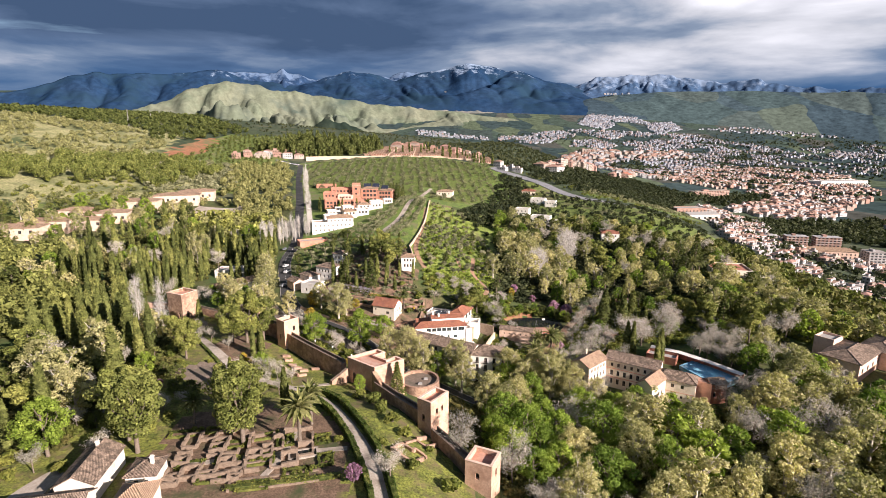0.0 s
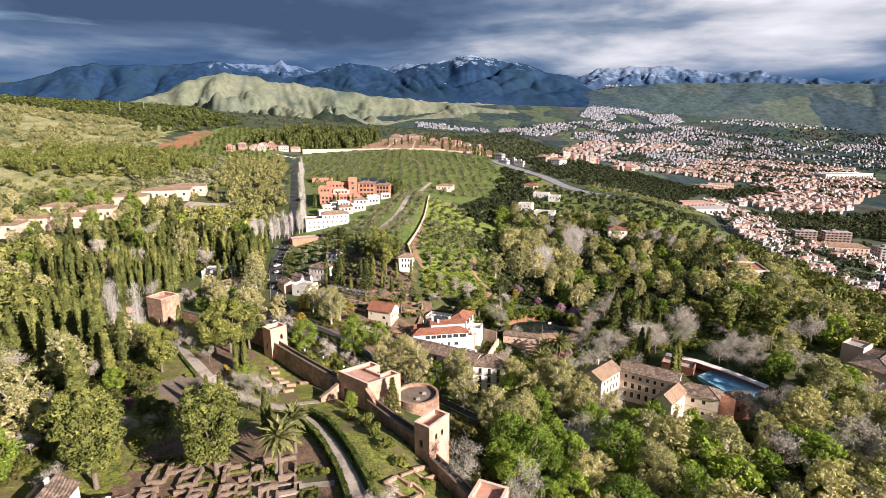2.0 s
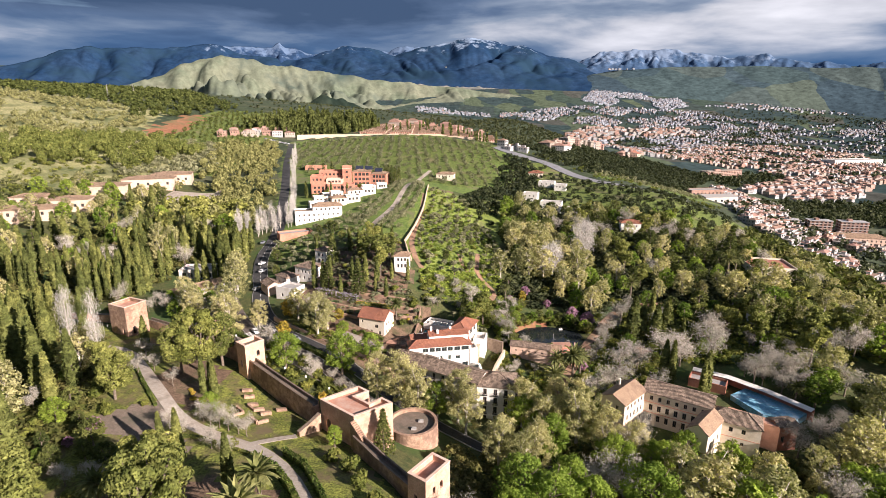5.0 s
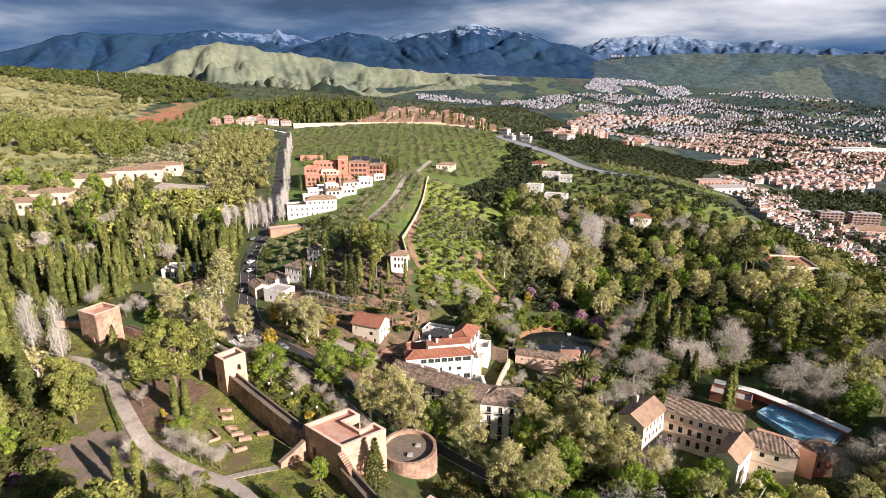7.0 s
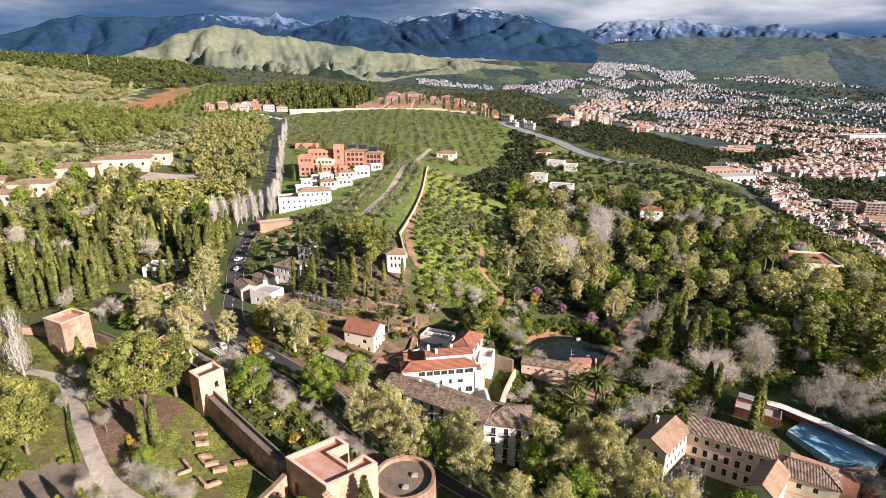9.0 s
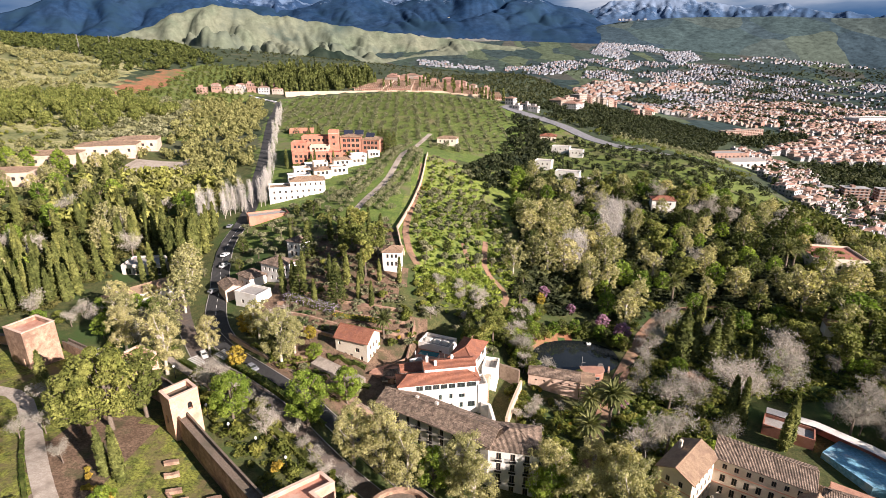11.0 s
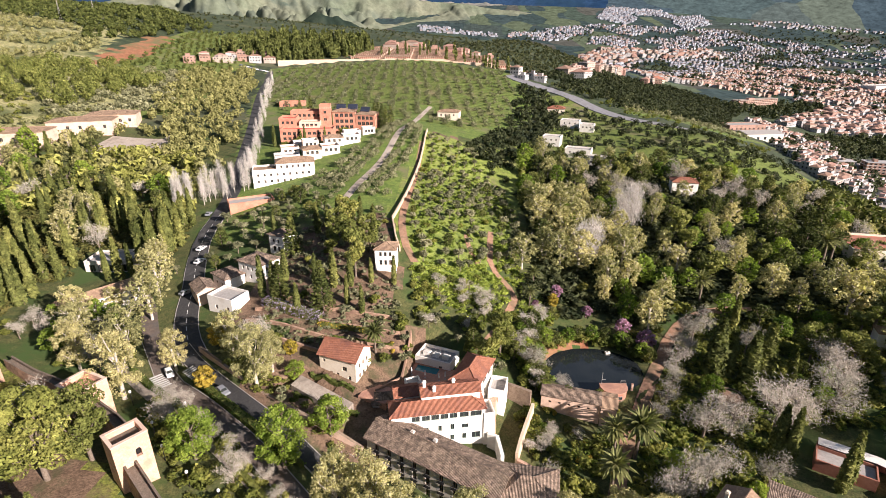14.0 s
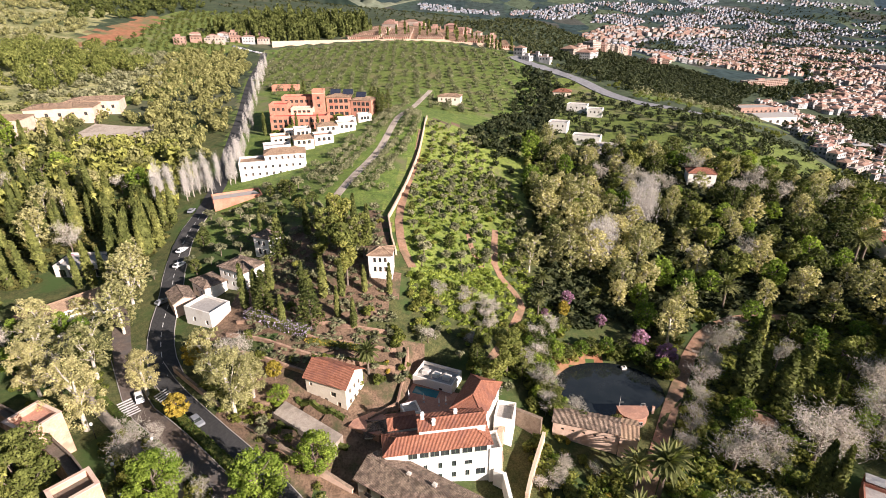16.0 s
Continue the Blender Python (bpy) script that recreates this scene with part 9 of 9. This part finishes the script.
# ---- undergrowth: bushes and saplings under the woods ----
for nm, poly, gap, h, mt, lab, sd in (
    ("undergrowth_wood", [(14, 130), (24, 178), (48, 168), (72, 160), (108, 164), (128, 186), (186, 170), (186, 40), (30, 40), (24, 80)], 2.4, 2.6, "under_leaf", "dense undergrowth of bushes and saplings", 101),
    ("undergrowth_pond", [(18, 190), (22, 236), (32, 250), (60, 254), (84, 262), (186, 280), (186, 200), (130, 196), (118, 212), (86, 218), (70, 190), (40, 178)], 2.6, 2.0, "scrub_leaf", "bushes and rough grass round the pond and park", 102),
    ("undergrowth_park", [(18, 190), (22, 236), (32, 250), (60, 254), (84, 262), (124, 268), (124, 204), (118, 212), (86, 212), (70, 190), (40, 178)], 2.9, 1.3, "meadow_leaf", "fresh green tussocks round the pond and park", 111),
    ("undergrowth_slope", [(-10, 236), (-14, 264), (4, 270), (20, 300), (34, 262), (26, 246), (14, 230), (4, 232)], 2.0, 1.5, "meadow_leaf", "dense green scrub on a bank", 103),
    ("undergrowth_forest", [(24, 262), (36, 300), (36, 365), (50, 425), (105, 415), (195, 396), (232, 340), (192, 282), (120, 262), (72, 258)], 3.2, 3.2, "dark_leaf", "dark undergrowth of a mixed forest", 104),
    ("undergrowth_palace", [(-140, 92), (-140, 216), (-112, 202), (-90, 176), (-84, 140), (-92, 108)], 2.8, 2.0, "under_leaf", "shrubbery under garden trees", 105),
    ("undergrowth_upper_garden", [(-205, 225), (-205, 330), (-110, 330), (-100, 300), (-100, 264), (-128, 242), (-150, 228)], 2.8, 2.2, "under_leaf", "shrubbery of the upper gardens", 106),
    ("undergrowth_avenue", [(-98, 236), (-66, 200), (-36, 172), (-22, 172), (-16, 190), (-34, 214), (-60, 236), (-80, 246)], 2.4, 1.3, "scrub_leaf", "low shrubs and ground cover beside the avenue", 107),
    ("undergrowth_terraces", [(-62, 232), (-54, 262), (-48, 300), (-22, 300), (-14, 262), (-14, 236), (-34, 230)], 2.8, 1.4, "olive_leaf", "low grey-green shrubs on garden terraces", 108),
    ("undergrowth_hillside", [(-17, 268), (-13, 340), (-9, 404), (14, 404), (32, 360), (32, 300), (20, 272), (0, 262)], 2.9, 1.3, "meadow_leaf", "tussocks and low scrub on a green slope", 109),
    ("undergrowth_rampart", [(22, 96), (8, 128), (-2, 150), (0, 162), (10, 172), (20, 170), (16, 132), (26, 90)], 2.2, 2.2, "under_leaf", "bushes at the foot of the rampart", 110),
):
    near = nm in ("undergrowth_pond", "undergrowth_wood", "undergrowth_slope", "undergrowth_rampart", "undergrowth_avenue")
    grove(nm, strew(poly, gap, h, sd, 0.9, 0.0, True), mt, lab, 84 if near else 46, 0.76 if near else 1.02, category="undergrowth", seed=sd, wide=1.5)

grove("dark_slope_wood", strew([(96, 600), (150, 575), (200, 610), (300, 690), (360, 800), (440, 920), (500, 1040), (400, 1110), (300, 1000), (180, 800)], 9, 6.5, 81, 0.92), "dark_leaf", "dark evergreen wood on slopes below the ring road", 34, 1.15)
grove("suburb_trees", strew([(560, 1340), (1040, 1225), (1300, 1700), (1300, 2050), (1700, 2660), (1170, 2600), (482, 2126), (420, 1500)], 26, 9, 82, 0.7), "dark_leaf", "dark trees among the town houses", 14, 1.5)
grove("suburb_trees_far", strew([(300, 2890), (308, 3034), (831, 3192), (1439, 3038), (2500, 3200), (2700, 2500), (1698, 2667), (708, 2720)], 38, 10, 83, 0.7), "dark_leaf", "dark trees among distant suburbs", 10, 1.7)

grove("far_slope_scrub", strew([(62, 420), (84, 600), (110, 590), (150, 530), (240, 520), (200, 440), (120, 400)], 7, 4.5, 84, 0.6), "dark_leaf", "scattered trees on the grassy slope below the ridge", 44, 1.0)
grove("roadside_scrub", strew([(84, 600), (60, 690), (110, 650), (170, 600), (250, 560), (300, 600), (260, 530), (150, 545)], 9, 4.0, 85, 0.6), "scrub_leaf", "bushes along the ring road", 36, 1.0)
# ---- clipped hedges, ruins and beds of the palace garden ----
def hedge(line, wide, high, mat="hedge_leaf", label="clipped green garden hedge with dense leaves", bright=1.0, group="hedges", name="hedge"):
    """A clipped hedge along (x, y) points: a solid core under a coat of leaves."""
    pts = resample(line, 1.2)
    th = thing(name, label, "hedge", group, pose(pts[0].x, pts[0].y, grid_height(pts[0].x, pts[0].y)))
    o = Vector((pts[0].x, pts[0].y, grid_height(pts[0].x, pts[0].y)))
    core = Shape()
    rows_, P = [], []
    r = np.random.default_rng(int(abs(pts[0].x * 13 + pts[0].y * 7)))
    for i, p in enumerate(pts):
        d = (pts[min(i + 1, len(pts) - 1)] - pts[max(i - 1, 0)]).normalized()
        n = Vector((-d.y, d.x, 0))
        z = grid_height(p.x, p.y)
        w, h = wide * 0.42, high * (0.9 + 0.06 * r.random())
        c = Vector((p.x, p.y, z)) - o
        rows_.append([c - n * w + Vector((0, 0, -0.3)), c - n * w + Vector((0, 0, h)), c + n * w + Vector((0, 0, h)), c + n * w + Vector((0, 0, -0.3))])
        for k in range(int(26 * (wide + 2 * high) / 3)):
            t = r.random() * (wide + 2 * high)
            q = c + d * r.uniform(-0.7, 0.7)
            if t < high:
                q += n * -wide / 2 + Vector((0, 0, t))
            elif t < high + wide:
                q += n * (t - high - wide / 2) + Vector((0, 0, high))
            else:
                q += n * wide / 2 + Vector((0, 0, t - high - wide))
            P.append(tuple(q))
    for a, b in zip(rows_, rows_[1:]):
        for k in range(3):
            core.quad(a[k], a[k + 1], b[k + 1], b[k])
    core.quad(*rows_[0]), core.quad(*reversed(rows_[-1]))
    part("core", core, M["oak_leaf"], th)
    V, F = leaf_cloud(np.array(P), 0.22, 0.0, 3)
    ob = new("foliage", array_mesh("foliage", V, F, M[mat]))
    ob.parent = th
    return th


HEDGE_IN = [(-42, 141), (-35.8, 136.5), (-31, 130), (-27.4, 124), (-22.6, 115), (-18.6, 105.6), (-15.4, 97), (-12.5, 84)]
HEDGE_OUT = [(-36, 143.5), (-30, 138), (-24.2, 128), (-20.0, 120.6), (-15.6, 112), (-12.2, 103.6), (-9.6, 94), (-7, 84)]
for k in range(7):
    for line, nm in ((HEDGE_IN, 0), (HEDGE_OUT, 1)):
        a, b = Vector(line[k]), Vector(line[k + 1])
        for u0, u1 in ((0.02, 0.48), (0.52, 0.98)):
            hedge([tuple(a.lerp(b, u0)), tuple(a.lerp(b, (u0 + u1) / 2)), tuple(a.lerp(b, u1))], 1.2, 1.9, "hedge_leaf", "tall clipped dark hedge lining the garden path", group="path hedges")
hedge([(-46.5, 98), (-38, 99.4), (-30, 100.8), (-22.7, 102.4)], 1.3, 0.9, "scrub_leaf", "low clipped bright green box hedge")
hedge([(-66, 147.5), (-58, 149.0), (-50, 145.4), (-44, 143)], 0.8, 0.7, "scrub_leaf", "low clipped green hedge beside the path")
hedge([(-90, 180), (-82, 169.5), (-74, 160)], 0.8, 0.7, "hedge_leaf", "low dark hedge beside the path")
hedge([(-80, 222.6), (-70, 215.2), (-57.4, 206.2), (-45.5, 197.4)], 1.6, 1.5, "hedge_leaf", "clipped hedge along the promenade")
hedge([(-62, 219.0), (-52, 210.6), (-42, 202.4), (-32, 195.2)], 1.8, 1.5, "hedge_leaf", "planted median hedge between the carriageways")
hedge([(-56, 214.6), (-47.6, 207.6), (-38, 200.6), (-29, 194.2)], 1.0, 1.2, "hedge_leaf", "low clipped hedge beside the carriageway")
hedge([(-44, 193.4), (-36, 187.0), (-28, 180.6)], 1.4, 1.4, "scrub_leaf", "rough green hedge below the rampart")
hedge([(-36, 215.2), (-28, 211.8), (-20, 209.4)], 1.0, 1.2, "hedge_leaf", "dark clipped hedge below the white house")
hedge([(-33.5, 221.5), (-28, 219.2), (-22, 216.8)], 0.9, 1.1, "hedge_leaf", "clipped hedge at the foot of the house wall")
hedge([(-52, 246.5), (-46, 243.4), (-40, 240.6), (-34.5, 238.8)], 2.6, 2.3, "wisteria", "long bank of lilac wisteria blossom")
hedge([(-34, 236.8), (-27, 236.2), (-20, 235.4)], 1.4, 1.2, "gold_leaf", "yellow-green clipped hedge on a garden terrace")
hedge([(-32, 232.6), (-24, 232.0), (-14, 231.4)], 1.0, 1.0, "hedge_leaf", "dark clipped terrace hedge")


def low_wall(x0, y0, x1, y1, high, thick=0.55, mat="stone", label="low excavated foundation wall of brown stone", group="foundation walls"):
    a, b = Vector((x0, y0)), Vector((x1, y1))
    n = max(2, int((b - a).length / 2.0))
    s = Shape()
    d = (b - a).normalized()
    w = Vector((-d.y, d.x)) * thick / 2
    r = random.Random(int(x0 * 31 + y1 * 17))
    prev = None
    for i in range(n + 1):
        p = a.lerp(b, i / n)
        z = grid_height(p.x, p.y)
        t = z + high * (0.75 + 0.4 * r.random())
        row = [(p.x - w.x, p.y - w.y, z - 0.6), (p.x - w.x, p.y - w.y, t), (p.x + w.x, p.y + w.y, t), (p.x + w.x, p.y + w.y, z - 0.6)]
        if prev:
            for k in range(3):
                s.quad(prev[k], prev[k + 1], row[k + 1], row[k])
        else:
            s.quad(*row)
        prev = row
    s.quad(*reversed(prev))
    return tagged(part("foundation_wall", s, M[mat]), label, "wall", group)


def cell_walls(x, y, turn, xs, ys, high, skip, seed, mat="stone", thick=0.55):
    """A plan of ruined rooms: walls on the lines xs and ys, some of them missing."""
    r = random.Random(seed)
    m = pose(x, y, 0, 0, 0, turn)
    for i, u in enumerate(xs):
        for v0, v1 in zip(ys, ys[1:]):
            if r.random() > skip:
                p, q = m @ Vector((u, v0, 0)), m @ Vector((u, v1, 0))
                low_wall(p.x, p.y, q.x, q.y, high * r.uniform(0.6, 1.3), thick, mat)
    for v in ys:
        for u0, u1 in zip(xs, xs[1:]):
            if r.random() > skip:
                p, q = m @ Vector((u0, v, 0)), m @ Vector((u1, v, 0))
                low_wall(p.x, p.y, q.x, q.y, high * r.uniform(0.6, 1.3), thick, mat)


cell_walls(-61.0, 98.5, 8, [0, 3.4, 7.0, 10.6, 14.0, 16.5], [0, 1.8, 3.4, 5.6, 7.4, 9.6, 11.4, 14.2, 17.0, 20.0], 1.25, 0.36, 3)
cell_walls(-44.5, 103.5, 14, [0, 3.2, 5.6, 8.0, 11.5, 15.0], [0, 2.6, 4.5, 7.0, 9.0, 11.6, 14.0], 1.15, 0.42, 5)
cell_walls(-12.5, 112.5, -37, [0, 3.4, 6.8], [0, 4.0, 5.2, 9.4, 13.5], 0.9, 0.3, 9, "rampart")
cell_walls(-57, 163, -43, [0, 3.6, 7.8, 11.0], [0, 2.6, 5.6], 0.8, 0.6, 11, "rampart")
cell_walls(-47, 103, 12, [0, 6.5, 13, 19], [-6, -2.5], 0.5, 0.4, 12)


def bed(x, y, turn, L, W, high=0.55, mat="hedge_leaf"):
    """A planted bed edged with clipped box."""
    m = pose(x, y, 0, 0, 0, turn)
    c = [m @ Vector((u, v, 0)) for u, v in ((0, 0), (L, 0), (L, W), (0, W))]
    for a, b in zip(c, c[1:] + c[:1]):
        hedge([(a.x, a.y), ((a.x + b.x) / 2, (a.y + b.y) / 2), (b.x, b.y)], 0.6, high, mat, "low clipped box edging of a garden bed", group="bed edgings")


for q in ((-45.0, 105.5, 14, 6.0, 3.6), (-40.0, 112.8, 14, 3.6, 4.4), (-30.8, 113.8, 16, 3.2, 3.6), (-28.2, 105.6, 14, 3.0, 4.2), (-35.2, 101.8, 12, 5.0, 2.6), (-68.5, 117.2, 10, 6.5, 2.6), (-60, 119.2, 10, 6.5, 2.4), (-60.2, 104.6, 8, 5.2, 2.6), (-53.6, 99.6, 8, 4.6, 3.0), (-52.4, 106.4, 8, 5.4, 2.2), (-55.0, 112.4, 8, 6.8, 2.4), (-46.8, 115.6, 14, 5.6, 2.4), (-43.8, 97.4, 10, 6.0, 2.6)):
    bed(*q, mat="scrub_leaf")
plant_all("shrub", [(-44, 107, 1.3), (-42.3, 107.8, 1.4), (-40.6, 107.6, 1.2), (-39, 114.5, 1.2), (-38, 115.6, 1.3), (-29.6, 115.4, 1.3), (-28.6, 116, 1.2), (-27, 107.6, 1.3), (-26.6, 109, 1.2), (-33.4, 103, 1.2), (-32, 103.4, 1.1), (-64, 121, 1.2), (-62, 121.2, 1.2), (-56, 122, 1.3), (-54.6, 122.2, 1.2)])
# reflecting basin with a stone rim
bs = thing("garden_basin", "rectangular dark garden basin with a stone rim", "basin", at=pose(-33.0, 110.2, 18.05, 0, 0, 16))
s = Shape()
for x0, x1, y0, y1 in ((-3.5, 3.5, -1.8, -1.3), (-3.5, 3.5, 1.3, 1.8), (-3.5, -3.0, -1.3, 1.3), (3.0, 3.5, -1.3, 1.3)):
    s.box(x0, x1, y0, y1, -0.6, 0.35)
part("rim", s, M["paving"], bs)
s = Shape()
s.quad((-3.0, -1.3, 0.18), (3.0, -1.3, 0.18), (3.0, 1.3, 0.18), (-3.0, 1.3, 0.18))
part("water", s, M["pond"], bs)
ribbon("path_beds", [(-60, 106), (-50, 108.6), (-40, 110.4), (-28, 111.6), (-23, 112.4)], 1.6, M["paving"], 0.12, label="paved garden walk between beds", category="path")
ribbon("path_beds_cross", [(-41, 99.5), (-38.6, 106), (-37.6, 113), (-36.5, 122)], 1.6, M["paving"], 0.13, label="paved garden walk between beds", category="path")
ribbon("path_gate", [(-47, 146.2), (-42, 149.4), (-38.5, 151.5), (-36, 153)], 1.8, M["paving"], 0.15, label="stone path to the gate tower", category="path")
for q in ((-52, 168), (-49.5, 165.6), (-54.6, 172.4), (-56.5, 176), (-47, 163.8), (-44, 167.2)):
    low_wall(q[0] - 1.2, q[1] - 1.0, q[0] + 1.2, q[1] + 0.4, 0.9, 0.9, "rampart", "stub of ruined masonry in the grass", "masonry stubs")


def mast(x, y, h, label):
    """A slim lattice mast on the skyline."""
    th = thing("radio_mast", label, "mast", "masts", pose(x, y, ground_at(x, y) - 1))
    s = Shape()
    for i in range(3):
        a = 2.1 * i
        s.tube([(math.cos(a) * 1.3, math.sin(a) * 1.3, 0), (math.cos(a) * 0.25, math.sin(a) * 0.25, h)], [0.16, 0.1], 4)
    part("legs", s, M["kerb"], th)
    s = Shape()
    for k in range(8):
        z, r0_ = h * k / 8, 1.3 - 1.05 * k / 8
        s.tube([(r0_, 0, z), (-0.5 * r0_, 0.8 * r0_, z + h / 16), (-0.5 * r0_, -0.8 * r0_, z + h / 10), (r0_, 0, z + h / 8)], [0.07] * 4, 3)
    part("bracing", s, M["kerb"], th)


mast(-469, 800, 24, "pale lattice mast on the wooded hill crest")
mast(-492, 905, 18, "pale lattice power mast on the far slope")
# ---- street furniture and cars ----
def lamp_post(x, y):
    th = thing("street_lamp", "pale lamp post with a white globe lantern", "street lamp", "lamp posts", pose(x, y, grid_height(x, y)))
    s = Shape()
    s.tube([(0, 0, -0.3), (0, 0, 0.4), (0, 0, 3.6)], [0.12, 0.08, 0.05], 8)
    part("pole", s, M["iron"], th)
    s = Shape()
    s.tube([(0, 0, 3.55), (0, 0, 3.7), (0, 0, 4.0), (0, 0, 4.25), (0, 0, 4.35)], [0.10, 0.26, 0.32, 0.22, 0.04], 10)
    part("lantern", s, M["car_white"], th, "white frosted lantern", flat=False)


for q in ((-57.8, 205.6), (-56.0, 192.0), (-48.6, 186.3), (-41.4, 183.1), (-72.6, 209.7), (-61.5, 198.7), (-106.7, 231), (-98, 238), (-33.5, 178.5)):
    lamp_post(*q)


def car(x, y, turn, mat, label):
    th = thing("car", label, "car", "cars", pose(x, y, grid_height(x, y) + 0.2, 0, 0, turn))
    s = Shape()
    prof = [(-2.1, 0.35), (2.1, 0.35), (2.15, 0.65), (1.95, 0.85), (1.0, 0.95), (0.35, 1.42), (-1.3, 1.45), (-1.95, 1.0), (-2.15, 0.8)]
    n = len(prof)
    L_ = [(u, -0.86 if v < 1.2 else -0.68, v) for u, v in prof]
    R_ = [(u, 0.86 if v < 1.2 else 0.68, v) for u, v in prof]
    s.quad(*L_), s.quad(*reversed(R_))
    for i in range(n):
        j = (i + 1) % n
        s.quad(L_[j], L_[i], R_[i], R_[j])
    part("body", s, M[mat], th)
    g = Shape()
    g.quad((0.98, -0.72, 0.99), (0.98, 0.72, 0.99), (0.4, 0.62, 1.4), (0.4, -0.62, 1.4))
    part("windscreen", g, M["glass"], th)
    g = Shape()
    g.quad((-1.9, 0.70, 1.06), (-1.9, -0.70, 1.06), (-1.38, -0.62, 1.43), (-1.38, 0.62, 1.43))
    part("rear_window", g, M["glass"], th)
    for sg in (-1, 1):
        g = Shape()
        a = [(-1.6, sg * 0.84, 1.0), (0.8, sg * 0.84, 1.0), (0.3, sg * 0.72, 1.37), (-1.25, sg * 0.72, 1.37)]
        g.quad(*(a if sg < 0 else reversed(a)))
        part("side_window", g, M["glass"], th)
        for u in (-1.35, 1.35):
            w = Shape()
            w.tube([(u, sg * 0.66, 0.32), (u, sg * 0.9, 0.32)], [0.32, 0.32], 12)
            part("wheel", w, M["tyre"], th)


car(-89.4, 287.8, 78, "car_white", "white car on the road")
car(-85.9, 278.2, 72, "car_white", "white car on the road")
car(-98.0, 316, 94, "car_grey", "grey car on the road")
car(-82.0, 258.5, 60, "car_grey", "grey car on the road")
car(-70.6, 222.6, -52, "car_white", "white car at the crossing")
car(-53.0, 213.8, -40, "car_grey", "grey car on the avenue")
car(-36.6, 219.4, 20, "car_white", "white car parked by the white house")
car(152, 236, 40, "car_white", "white car parked in the park drive")
car(146, 231, 40, "car_grey", "grey car parked in the park drive")
for i in range(9):
    car(-222 + i * 4.2, 706 - i * 2.5, 70, "car_white" if i % 3 else "car_grey", "car in the far car park")
